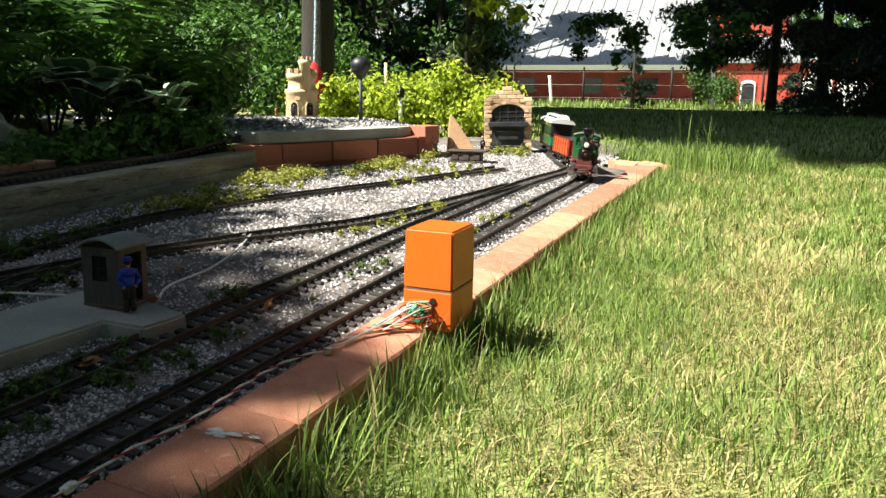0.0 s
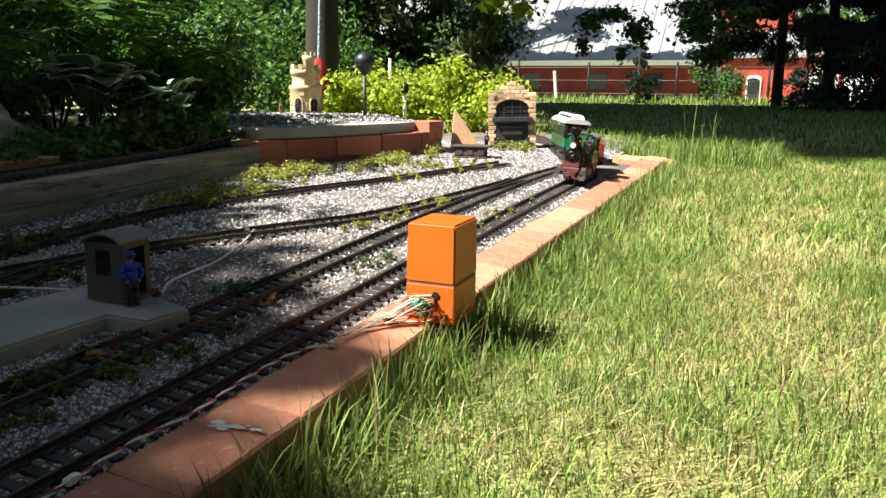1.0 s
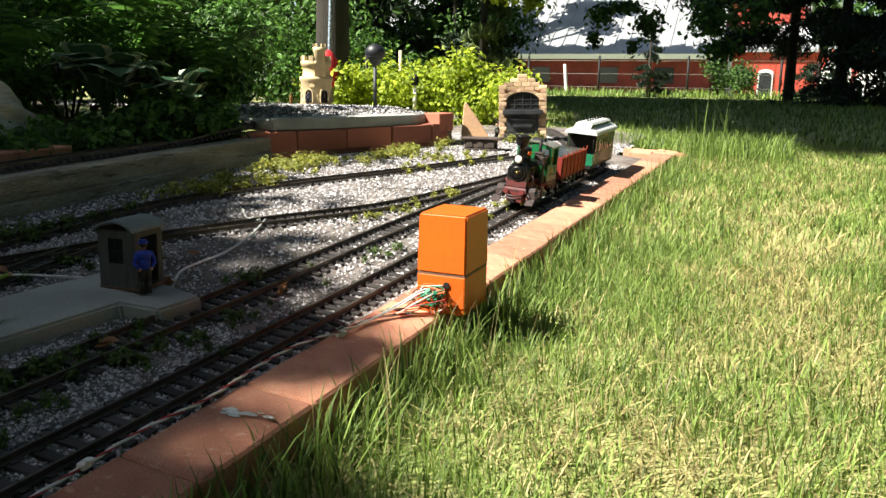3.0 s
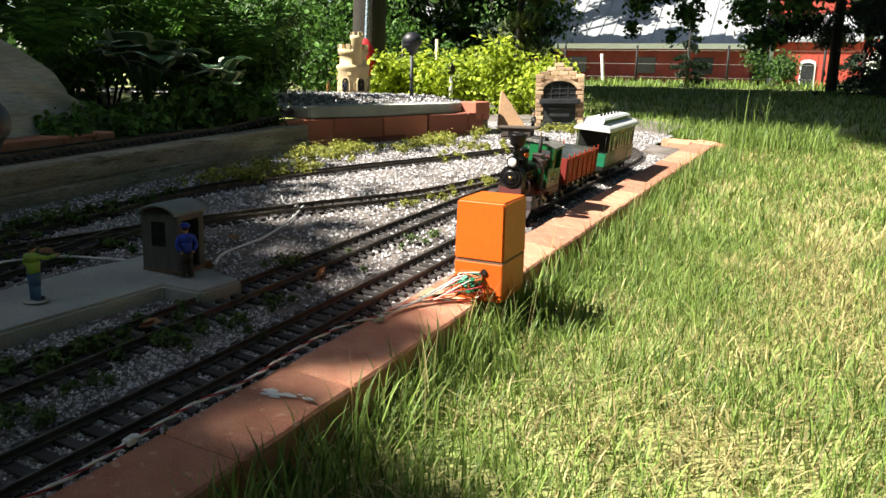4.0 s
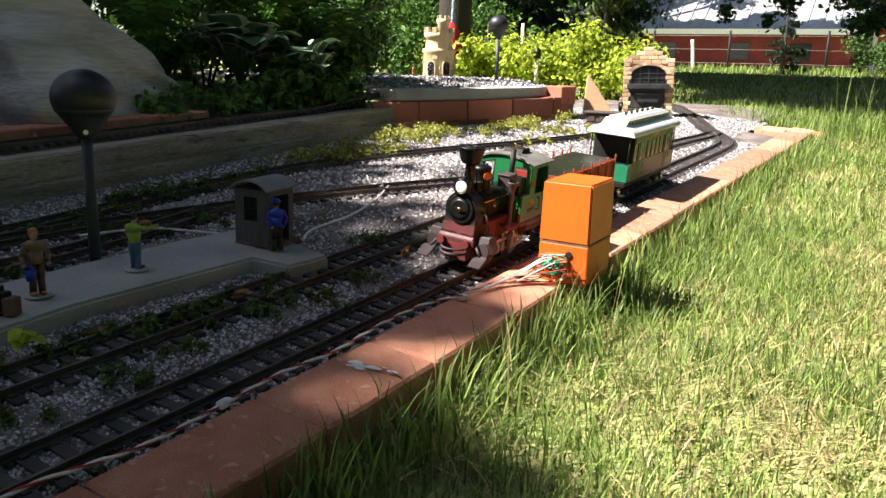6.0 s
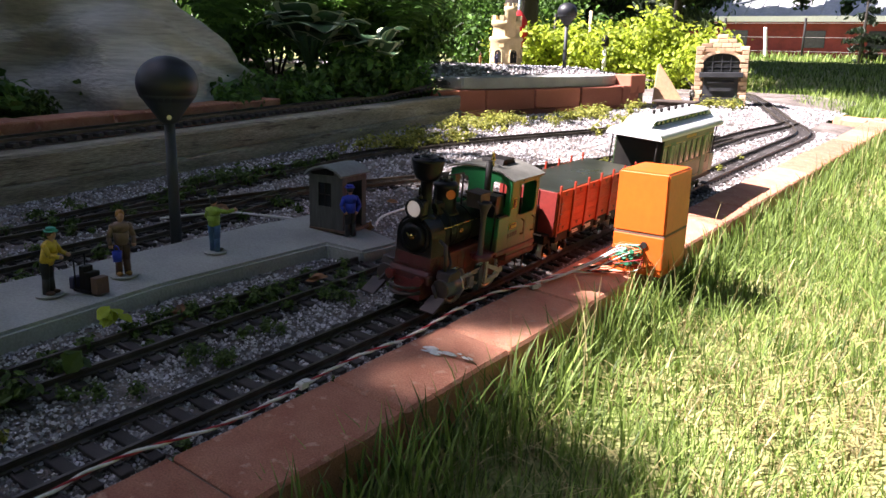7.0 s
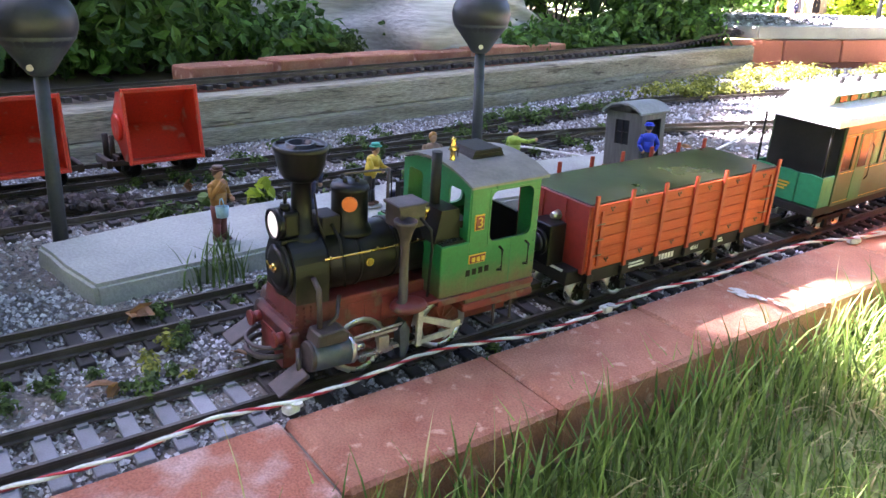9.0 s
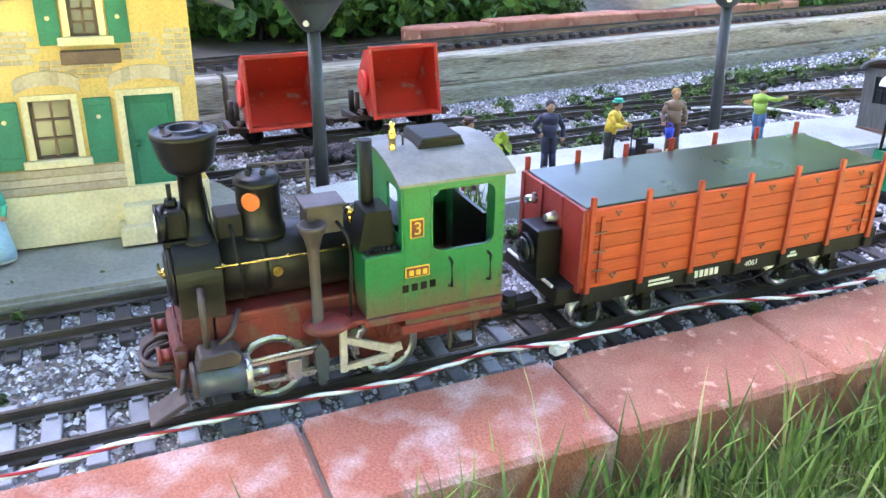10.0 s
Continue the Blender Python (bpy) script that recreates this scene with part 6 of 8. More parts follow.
def window(parent, y0, y1, z0, z1, arch_h, name="window"):
    bm = bmesh.new()
    box(bm, -0.004, 0.003, y0 - 0.006, y0, z0, z1)
    box(bm, -0.004, 0.003, y1, y1 + 0.006, z0, z1)
    box(bm, -0.004, 0.003, y0 - 0.006, y1 + 0.006, z1, z1 + 0.005)
    win = part(name, bm, M_TRIM, parent, "cream framed window")
    bm = bmesh.new()
    box(bm, -0.006, 0.008, y0 - 0.012, y1 + 0.012, z0 - 0.008, z0, 0.001)
    part("sill", bm, M_TRIM, win)
    bm = bmesh.new()
    box(bm, -0.0075, -0.006, y0, y1, z0, z1)
    part("pane", bm, M_GLASSDARK, win)
    bm = bmesh.new()
    c = (y0 + y1) / 2
    for y in (y0 + 0.002, c, y1 - 0.002):
        box(bm, -0.006, -0.003, y - 0.0013, y + 0.0013, z0, z1)
    for k in range(4):
        z = z0 + 0.001 + (z1 - z0 - 0.002) * k / 3
        box(bm, -0.006, -0.0031, y0, y1, z - 0.0011, z + 0.0011)
    part("glazing_bar", bm, M_BROWN, win)
    return win


def stone_arch(y0, y1, z, rise, n=9):
    for k in range(n):
        a0, a1 = radians(150 - 120 * k / n), radians(150 - 120 * (k + 1) / n)
        c, w = (y0 + y1) / 2, (y1 - y0) / 2 / math.cos(radians(30))
        bm = bmesh.new()
        prism(bm, [(c + w * math.cos(a), z + rise * (math.sin(a) - 0.5) * 2 + o) for a, o in ((a0, 0), (a1, 0), (a1, 0.013), (a0, 0.013))], "x", 0.0, 0.0035)
        part("arch_stone", bm, M_GREYSTONE, house)


window(house, WIN[0], WIN[1], WIN[2], WIN[3], 0.01)
window(house, WIN2[0], WIN2[1], WIN2[2], WIN2[3], 0.01)
window(house, UPW[0], UPW[1], UPW[2], UPW[3], 0.0)
stone_arch(0.052, 0.109, 0.148, 0.008)
stone_arch(0.134, 0.204, 0.148, 0.010)
bm = bmesh.new()
box(bm, -0.006, -0.002, *DOOR)
for z in (0.05, 0.098):
    box(bm, -0.002, -0.0008, DOOR[0] + 0.006, DOOR[1] - 0.006, z, z + 0.036, 0.0006)
door = part("door", bm, M_SHUTTER, house, "green panelled door")
bm = bmesh.new()
ball(bm, (0.0012, DOOR[0] + 0.008, 0.094), 0.0032)
part("knob", bm, M_SHUTTER, door)
bm = bmesh.new()
box(bm, -0.004, 0.003, DOOR[0] - 0.007, DOOR[0], 0.043, 0.142)
box(bm, -0.004, 0.003, DOOR[1], DOOR[1] + 0.007, 0.043, 0.142)
box(bm, -0.004, 0.003, DOOR[0] - 0.007, DOOR[1] + 0.007, 0.142, 0.148)
part("door_frame", bm, M_TRIM, house)


def shutter(y0, y1, z0, z1):
    bm = bmesh.new()
    box(bm, 0.0005, 0.004, y0, y1, z0, z1, 0.0006)
    for z in (z0 + 0.008, z1 - 0.011):
        box(bm, 0.004, 0.0055, y0 + 0.002, y1 - 0.002, z, z + 0.004)
    ob = part("shutter", bm, M_SHUTTER, house, "green board shutter")
    bm = bmesh.new()
    rod(bm, (0.004, (y0 + y1) / 2, z1 - 0.018), (0.0046, (y0 + y1) / 2, z1 - 0.018), 0.0022, n=8)
    part("cutout", bm, M_TRIM, ob)


for y0, y1, z0, z1 in ((0.109, 0.134, 0.078, 0.142), (0.027, 0.053, 0.078, 0.142), (0.141, 0.160, 0.192, 0.234), (0.081, 0.100, 0.192, 0.234)):
    shutter(y0, y1, z0, z1)
bm = bmesh.new()
box(bm, 0.002, 0.018, 0.097, 0.149, 0.175, 0.187, 0.001)
part("flower_box", bm, M_BROWN, house, "brown window box")
random.seed(21)
for y0, y1, z0, z1 in ((0.150, 0.178, 0.176, 0.198), (0.186, 0.213, 0.158, 0.200), (0.074, 0.098, 0.158, 0.178), (0.034, 0.070, 0.175, 0.205), (0.100, 0.135, 0.160, 0.172)):
    z = z0
    while z < z1:
        y = y0 + random.uniform(0, 0.006)
        while y < y1:
            w = min(random.uniform(0.006, 0.011), 0.2135 - y)
            bm = bmesh.new()
            box(bm, -0.001, 0.0008, y, y + w, z, z + 0.0042, 0.0003)
            part("stone", bm, M_GREYSTONE, house)
            y += w + 0.001
        z += 0.0052
for k in range(3):
    bm = bmesh.new()
    box(bm, 0.0, 0.0022, -0.19, 0.142, 0.053 + 0.008 * k, 0.0605 + 0.008 * k, 0.0006)
    part("stone_course", bm, M_GREYSTONE, house)

# ---- castle tower, oven, stone thing, red swing ----
castle = thing("toy_castle", "sand coloured toy castle tower with arched gates on the terrace", "toy castle", pose(-1.80, 2.98, 0.235, 0, 0, 30))
bm = bmesh.new()
n = 24
lathe(bm, [(0.088, 0), (0.082, 0.03), (0.080, 0.14), (0.088, 0.15), (0.084, 0.165), (0.070, 0.168), (0.068, 0.215), (0.078, 0.222), (0.078, 0.245), (0.066, 0.245), (0.064, 0.225), (0, 0.225)], n)
part("tower", bm, M_CASTLE, castle)
for k in range(10):
    a = 2 * math.pi * k / 10
    bm = bmesh.new()
    box(bm, -0.007, 0.007, -0.012, 0.012, 0, 0.026, 0.001)
    part("merlon", bm, M_CASTLE, castle, at=Matrix.Rotation(a, 4, "Z") @ pose(0.071, 0, 0.243))
bm = bmesh.new()
lathe(bm, [(0.030, 0.165), (0.028, 0.285), (0.034, 0.293), (0.034, 0.312), (0.025, 0.312), (0.024, 0.3), (0, 0.3)], 16, (0.02, -0.055, 0))
part("turret", bm, M_CASTLE, castle)
for k in range(6):
    a = 2 * math.pi * k / 6
    bm = bmesh.new()
    box(bm, -0.004, 0.004, -0.007, 0.007, 0, 0.018, 0.001)
    part("merlon", bm, M_CASTLE, castle, at=Matrix.Translation((0.02, -0.055, 0.311)) @ Matrix.Rotation(a, 4, "Z") @ pose(0.029, 0, 0))
for a in (-115, -60, -5):
    bm = bmesh.new()
    pts = [(-0.019, 0.035), (0.019, 0.035)] + [(0.019 * math.cos(radians(q)), 0.078 + 0.022 * math.sin(radians(q))) for q in range(0, 181, 20)]
    prism(bm, pts, "y", -0.084, -0.079)
    part("gate", bm, M_DARK, castle, at=pose(0, 0, 0, 0, 0, a + 90))
    bm = bmesh.new()
    o = [(0.024 * math.cos(radians(q)), 0.078 + 0.028 * math.sin(radians(q))) for q in range(0, 181, 20)]
    i = [(0.019 * math.cos(radians(q)), 0.078 + 0.022 * math.sin(radians(q))) for q in range(180, -1, -20)]
    prism(bm, [(0.024, 0.035)] + o + [(-0.024, 0.035), (-0.019, 0.035)] + i + [(0.019, 0.035)], "y", -0.087, -0.080)
    part("gate_arch", bm, M_CASTLE, castle, at=pose(0, 0, 0, 0, 0, a + 90))
for row in range(5):
    for k in range(14):
        if random.random() < 0.45:
            bm = bmesh.new()
            box(bm, 0.079, 0.0835, -0.012, 0.012, 0, 0.016, 0.001)
            part("block", bm, M_CASTLE, castle, at=pose(0, 0, 0.012 + 0.025 * row, 0, 0, 25.7 * k + 12 * (row % 2)))

oven = thing("model_oven", "tan brick model oven front with black arched door and ledge", "model oven", pose(-0.760, 3.25, 0.092, 0, -1.5, 18) @ Matrix.Scale(1.13, 4))
bm = bmesh.new()
box(bm, -0.098, 0.098, 0.0, 0.10, 0.0, 0.24)
part("core", bm, M_OVENBRICK, oven)
random.seed(8)
for side in (-1, 1):
    for k in range(14):
        w = 0.034 if k % 2 else 0.026
        bm = bmesh.new()
        x = side * 0.105
        box(bm, x - side * w, x, -0.014, 0.06, 0.018 * k, 0.018 * k + 0.0168, 0.002)
        part("brick", bm, M_OVENBRICK, oven)
for k in range(13):
    a0, a1 = radians(172 - 164 * k / 13), radians(172 - 164 * (k + 1) / 13 + 1)
    bm = bmesh.new()
    prism(bm, [(r * math.cos(a), 0.180 + 0.58 * r * math.sin(a)) for r, a in ((0.075, a0), (0.075, a1), (0.094, a1), (0.094, a0))], "y", -0.016, 0.01)
    part("arch_brick", bm, M_OVENBRICK, oven)
for row, (z, half) in enumerate(((0.228, 0.104), (0.246, 0.085), (0.264, 0.055), (0.282, 0.024))):
    x = -half
    while x < half - 0.01:
        w = min(random.uniform(0.032, 0.046), half - x)
        bm = bmesh.new()
        box(bm, x, x + w - 0.0015, -0.012, 0.06, z, z + 0.0168, 0.002)
        part("brick", bm, M_OVENBRICK, oven)
        x += w
M_IRON = mat("black_iron", (0.035, 0.038, 0.045), (0.05, 0.053, 0.06), rough=0.5, metal=0.3, s1=20, s2=200, bump=0.1)
bm = bmesh.new()
pts = [(-0.072, 0.145), (0.072, 0.145), (0.072, 0.182)] + [(0.072 * math.cos(radians(q)), 0.182 + 0.040 * math.sin(radians(q))) for q in range(10, 171, 20)] + [(-0.072, 0.182)]
prism(bm, pts, "y", -0.006, 0.002)
part("arched_window", bm, M_GLASSDARK, oven)
bm = bmesh.new()
for x in (-0.036, 0, 0.036):
    box(bm, x - 0.002, x + 0.002, -0.009, -0.005, 0.147, 0.214)
for z in (0.165, 0.187):
    box(bm, -0.070, 0.070, -0.0088, -0.0052, z, z + 0.003)
part("window_bars", bm, M_IRON, oven)
bm = bmesh.new()
box(bm, -0.088, 0.088, -0.034, 0.0, 0.124, 0.145, 0.002)
part("ledge", bm, M_IRON, oven, "black iron ledge")
bm = bmesh.new()
box(bm, -0.070, 0.070, -0.012, 0.0, 0.042, 0.124, 0.002)
box(bm, -0.082, 0.082, -0.020, 0.0, 0.012, 0.040, 0.002)
part("lower_door", bm, M_IRON, oven, "black iron door")
bm = bmesh.new()
prism(bm, [(-0.050, 0.102), (0.050, 0.102), (0.042, 0.068), (-0.042, 0.068)], "y", -0.020, -0.012)
tube(bm, [(-0.052, -0.022, 0.104), (0.052, -0.022, 0.104)], 0.004, 8)
part("drawer", bm, M_IRON, oven)
M_DOCK = mat("dark_dock_wood", (0.07, 0.05, 0.04), (0.04, 0.03, 0.025), rough=0.8, s1=30, s2=200, bump=0.3)
bm = bmesh.new()
box(bm, -0.050, 0.050, -0.028, 0.028, 0.010, 0.016, 0.001)
box(bm, -0.045, 0.040, -0.024, 0.024, 0.016, 0.040, 0.002)
box(bm, -0.055, 0.058, -0.030, 0.030, 0.040, 0.046, 0.002)
for x in (-0.03, 0.0, 0.03):
    box(bm, x - 0.008, x + 0.008, -0.026, -0.0235, 0.02, 0.034)
tagged(part("stone_trough", bm, M_DOCK, None, "", at=pose(-0.775, 2.70, 0.070, 0, 0, 8) @ Matrix.Scale(1.6, 4)), "brown weathered model loading dock standing on gravel", "loading dock")
swing = thing("cloth_swing", "bright red cloth seat hanging from a rope", "swing", pose(-2.30, 3.95, 0.40, 0, 0, 20))
bm = bmesh.new()
lathe(bm, [(0.01, -0.06), (0.05, -0.03), (0.062, 0.04), (0.055, 0.12), (0.03, 0.17), (0.012, 0.185)], 14)
roughen(bm, 0.02, 12, 2)
part("cloth", bm, mat("red_cloth", (0.55, 0.015, 0.02), (0.40, 0.012, 0.015), rough=0.8, s1=15, s2=200), swing)
bm = bmesh.new()
tube(bm, spline([(0.0, 0, 0.17), (0.01, 0.01, 0.5), (0.03, 0, 1.2), (0.05, 0, 2.4)], 10), 0.011, 8)
part("rope", bm, mat("blue_white_rope", (0.45, 0.55, 0.62), (0.08, 0.13, 0.2), rough=0.8, s1=40, s2=300, stretch=(1, 1, 2)), swing, "blue and white rope")

# ---- plants ----
rng = np.random.default_rng(7)


def leaf_cloud(name, blobs, n, size, material, label, category, parent=None, kind="", shell=0.55, ratio=0.55, up=0.35, droop=0.0, seed=1, ragged=0.35):
    """Many separate folded leaves filling uneven blobs: (x, y, z, rx, ry, rz)."""
    r = np.random.default_rng(seed)
    B = np.array(blobs, float)
    vol = (B[:, 3] * B[:, 4] * B[:, 5]) ** 0.67
    pick = r.choice(len(B), n, p=vol / vol.sum())
    d = r.normal(size=(n, 3))
    d /= np.linalg.norm(d, axis=1)[:, None]
    lump = 1 + ragged * np.sin(d[:, 0] * 5 + pick * 1.7) * np.cos(d[:, 1] * 6 + pick) + ragged * 0.6 * r.normal(size=n) * 0.4
    rad = (shell + (1 - shell) * r.random(n)) * lump
    c = B[pick, :3] + d * rad[:, None] * B[pick, 3:6]
    nrm = d + r.normal(size=(n, 3)) * 0.6 + np.array([0, 0, up])
    nrm /= np.linalg.norm(nrm, axis=1)[:, None]
    t = np.cross(nrm, r.normal(size=(n, 3)))
    t[:, 2] -= droop
    t /= np.linalg.norm(t, axis=1)[:, None]
    s = np.cross(nrm, t)
    s /= np.linalg.norm(s, axis=1)[:, None]
    L = size * (0.6 + 0.8 * r.random(n))[:, None]
    W = L * ratio * 0.5
    V = np.empty((n, 6, 3))
    V[:, 0] = c - t * L * 0.5
    V[:, 1] = c - t * L * 0.08 + s * W + nrm * L * 0.06
    V[:, 2] = c + t * L * 0.22 + s * W * 0.8 + nrm * L * 0.05
    V[:, 3] = c + t * L * 0.5 - nrm * L * 0.08
    V[:, 4] = c + t * L * 0.22 - s * W * 0.8 + nrm * L * 0.05
    V[:, 5] = c - t * L * 0.08 - s * W + nrm * L * 0.06
    o = np.arange(n)[:, None] * 6
    F = np.concatenate([o + np.array([0, 1, 2, 3]), o + np.array([0, 3, 4, 5])])
    ob = bulk(name, V.reshape(-1, 3).tolist(), F.tolist(), material, label, category, kind)
    if parent is not None:
        ob.parent = parent
    return ob


def blades(name, xy, zf, lo, hi, width, material, label, lean=0.5, seed=2, kind="stuff"):
    """Curved grass blades rooted at the given points."""
    r = np.random.default_rng(seed)
    n = len(xy)
    root = np.column_stack([xy, [zf(x, y) for x, y in xy]])
    h = (lo + (hi - lo) * r.random(n) ** 1.6)[:, None]
    a = r.random(n) * 2 * np.pi
    out = np.column_stack([np.cos(a), np.sin(a), np.zeros(n)])
    side = np.column_stack([-np.sin(a), np.cos(a), np.zeros(n)])
    k = (lean * (0.2 + r.random(n)))[:, None]
    w = (width * (0.6 + 0.8 * r.random(n)))[:, None]
    V = np.empty((n, 7, 3))
    for i, f in enumerate((0.0, 0.4, 0.75)):
        c = root + np.array([0, 0, 1]) * h * f * (1 - 0.18 * k * f) + out * h * k * f * f
        V[:, 2 * i], V[:, 2 * i + 1] = c - side * w * (1 - 0.45 * f), c + side * w * (1 - 0.45 * f)
    V[:, 6] = root + np.array([0, 0, 1]) * h * (1 - 0.22 * k) + out * h * k
    o = np.arange(n)[:, None] * 7
    F = (o + np.array([0, 1, 3, 2])).tolist() + (o + np.array([2, 3, 5, 4])).tolist() + (o + np.array([4, 5, 6])).tolist()
    return bulk(name, V.reshape(-1, 3).tolist(), F, material, label, "grass", kind)


def patchy(n, x0, x1, y0, y1, keep):
    out = []
    while len(out) < n:
        x, y = rng.uniform(x0, x1), rng.uniform(y0, y1)
        if rng.random() < keep(x, y):
            out.append((x, y))
    return np.array(out)


def lush(x, y):
    v = noise.noise(Vector((x * 3.1, y * 3.1, 5))) + 0.5 * noise.noise(Vector((x * 9, y * 9, 2)))
    return min(1.0, max(0.12, 0.62 + 0.8 * v))


GX = 0.012
near = patchy(64000, GX, 1.6, -0.9, 1.4, lush)
blades("lawn_grass", near, lawn_z, 0.018, 0.052, 0.0009, M_GRASS, "uncut green lawn grass in bright sun", 0.75, 3)
blades("lawn_grass", patchy(24000, GX, 1.6, -0.9, 1.4, lambda x, y: 1.1 - lush(x, y)), lawn_z, 0.015, 0.045, 0.0011, M_STRAW, "dry straw coloured grass between the green", 1.6, 4)
blades("lawn_grass", patchy(60000, GX, 3.2, 1.4, 4.6, lush), lawn_z, 0.020, 0.052, 0.0015, M_GRASS, "green lawn grass in sun beyond the kerb", 0.75, 5)
blades("lawn_grass", patchy(20000, GX, 3.6, 1.4, 4.6, lambda x, y: 1.1 - lush(x, y)), lawn_z, 0.02, 0.05, 0.0018, M_STRAW, "dry straw coloured grass beyond the kerb", 1.5, 6)
blades("lawn_grass", patchy(48000, -3.5, 9.0, 4.4, 15.0, lambda x, y: (1.0 if x > -0.7 or y > 5.2 else 0.0) * lush(x, y)), lawn_z, 0.03, 0.075, 0.0045, M_GRASS, "distant lawn grass, partly in tree shade", 0.7, 7)
blades("lawn_grass", patchy(9000, 1.6, 3.4, -0.6, 1.4, lush), lawn_z, 0.03, 0.075, 0.0016, M_GRASS, "green lawn grass at the side", 0.75, 8)
# longer grass along the kerb
edge = np.array([(abs(rng.normal(0.0, 0.045)) + 0.006, rng.uniform(-0.75, 3.3)) for _ in range(5200)])
blades("edge_grass", edge, lawn_z, 0.035, 0.10, 0.0013, M_GRASS, "tall uncut grass growing against the kerb", 0.55, 9)
tall = np.array([(abs(rng.normal(0.02, 0.05)) + 0.008, rng.uniform(-0.6, 3.2)) for _ in range(150)])
blades("seed_stalks", tall, lawn_z, 0.09, 0.165, 0.0008, M_STRAW, "thin pale seed stalks above the grass", 0.4, 10)
tuft = np.array([(0.16 + rng.normal(0, 0.05), 3.3 + rng.normal(0, 0.08)) for _ in range(45)])
blades("tall_tuft", tuft, lawn_z, 0.14, 0.36, 0.002, M_GRASS, "tall tuft of seeding grass past the kerb end", 0.25, 11)
back = np.array([(rng.uniform(-0.6, 0.5), rng.uniform(3.45, 4.4)) for _ in range(4200)])
back = np.array([p for p in back if p[1] > 3.5 - 1.1 * (p[0] + 0.25)])
blades("edge_grass", back, lawn_z, 0.05, 0.15, 0.0022, M_GRASS, "rank grass behind the end of the track", 0.6, 12)
# grass between tracks and on the platform's edge
blades("track_weeds", np.array([(-0.40 + rng.normal(0, 0.012), -0.445 + rng.normal(0, 0.022)) for _ in range(60)]), lambda x, y: bed(x, y) - 0.025, 0.03, 0.065, 0.0012, M_WEED, "tuft of grass at the platform edge", 0.7, 13)


def weed_patch(cx, cy, rx, ry, n, size, material, label, seed, h=0.02, zf=lambda x, y: bed(x, y) - 0.02):
    r = np.random.default_rng(seed)
    blobs = []
    for _ in range(max(5, n // 60)):
        x, y = cx + r.normal() * rx * 0.5, cy + r.normal() * ry * 0.5
        q = r.uniform(0.5, 1.0) * h
        blobs.append((x, y, zf(x, y) + q * 0.8, q * 1.3, q * 1.3, q))
    return leaf_cloud("weeds", blobs, int(n * 1.25), size * 0.72, material, label, "weeds", kind="stuff", shell=0.1, seed=seed, up=0.9)


weed_patch(-0.25, -0.2, 0.05, 0.3, 900, 0.0074, M_WEED, "small creeping weeds between the two tracks", 31, 0.010)
weed_patch(-0.25, -0.62, 0.04, 0.18, 900, 0.0074, M_WEED, "creeping clover weeds beside the track", 32, 0.010)
weed_patch(-0.34, 0.05, 0.04, 0.14, 450, 0.0085, M_WEED, "leafy weeds over the second track", 33, 0.014)
weed_patch(-0.30, -0.36, 0.03, 0.05, 140, 0.0149, M_WEED, "tall leafy weed between the tracks", 34, 0.022)
weed_patch(-0.25, -0.52, 0.05, 0.14, 420, 0.0075, M_WEEDSUN, "pale green seedlings beside the rails", 51, 0.010)
weed_patch(-0.255, 0.12, 0.045, 0.34, 1100, 0.0072, M_WEED, "creeping dark weeds over the gravel between tracks", 52, 0.011)
weed_patch(-0.32, 0.10, 0.07, 0.26, 1200, 0.0082, M_WEED, "dark leafy weeds before the platform", 53, 0.011)
weed_patch(-0.345, -0.25, 0.04, 0.35, 1600, 0.0085, M_WEED, "low weeds along the platform's edge", 54, 0.011)
weed_patch(-0.115, 0.0, 0.012, 0.5, 700, 0.0060, M_WEED, "tiny weeds between rail and kerb", 55, 0.007)
weed_patch(-0.80, -0.1, 0.10, 0.6, 2200, 0.0090, M_WEED, "dark creeping weeds over the sidings", 56, 0.010)
weed_patch(-0.33, -0.9, 0.1, 0.2, 700, 0.0087, M_WEED, "weeds beside the second track", 35, 0.010)
weed_patch(-0.26, 0.75, 0.03, 0.12, 260, 0.0087, M_WEED, "weeds between sunny tracks", 36, 0.014)
weed_patch(-0.24, 1.5, 0.05, 0.5, 500, 0.0087, M_WEEDSUN, "yellowish weeds between sunny tracks", 37, 0.012)
weed_patch(-0.38, 0.42, 0.03, 0.06, 200, 0.0099, M_WEED, "leafy weed by the second track", 38, 0.019)
weed_patch(-0.42, 1.2, 0.06, 0.3, 1000, 0.0087, M_WEEDSUN, "dry weeds beside the siding", 39, 0.014)
weed_patch(-1.02, 1.25, 0.10, 0.35, 2600, 0.0136, M_WEEDSUN, "yellow green weeds at the timber's foot", 40, 0.028)
weed_patch(-1.12, 1.75, 0.10, 0.25, 2100, 0.0136, M_WEEDSUN, "yellow green weeds at the wall's foot", 41, 0.031)
weed_patch(-0.98, 2.25, 0.10, 0.35, 2000, 0.0136, M_WEEDSUN, "sunny weeds before the brick wall", 42, 0.028)
weed_patch(-0.93, 2.62, 0.03, 0.04, 220, 0.0149, M_WEEDSUN, "tall weed growing before the wall", 43, 0.043)
weed_patch(-0.72, 2.1, 0.16, 0.5, 1900, 0.0112, M_WEEDSUN, "low dry weeds on the sunny gravel", 44, 0.014)
weed_patch(-0.72, 3.12, 0.14, 0.10, 900, 0.0136, M_WEEDSUN, "weeds before the oven", 45, 0.031)
weed_patch(-0.63, 3.16, 0.01, 0.01, 120, 0.0136, M_WEED, "weed climbing the oven", 46, 0.043)
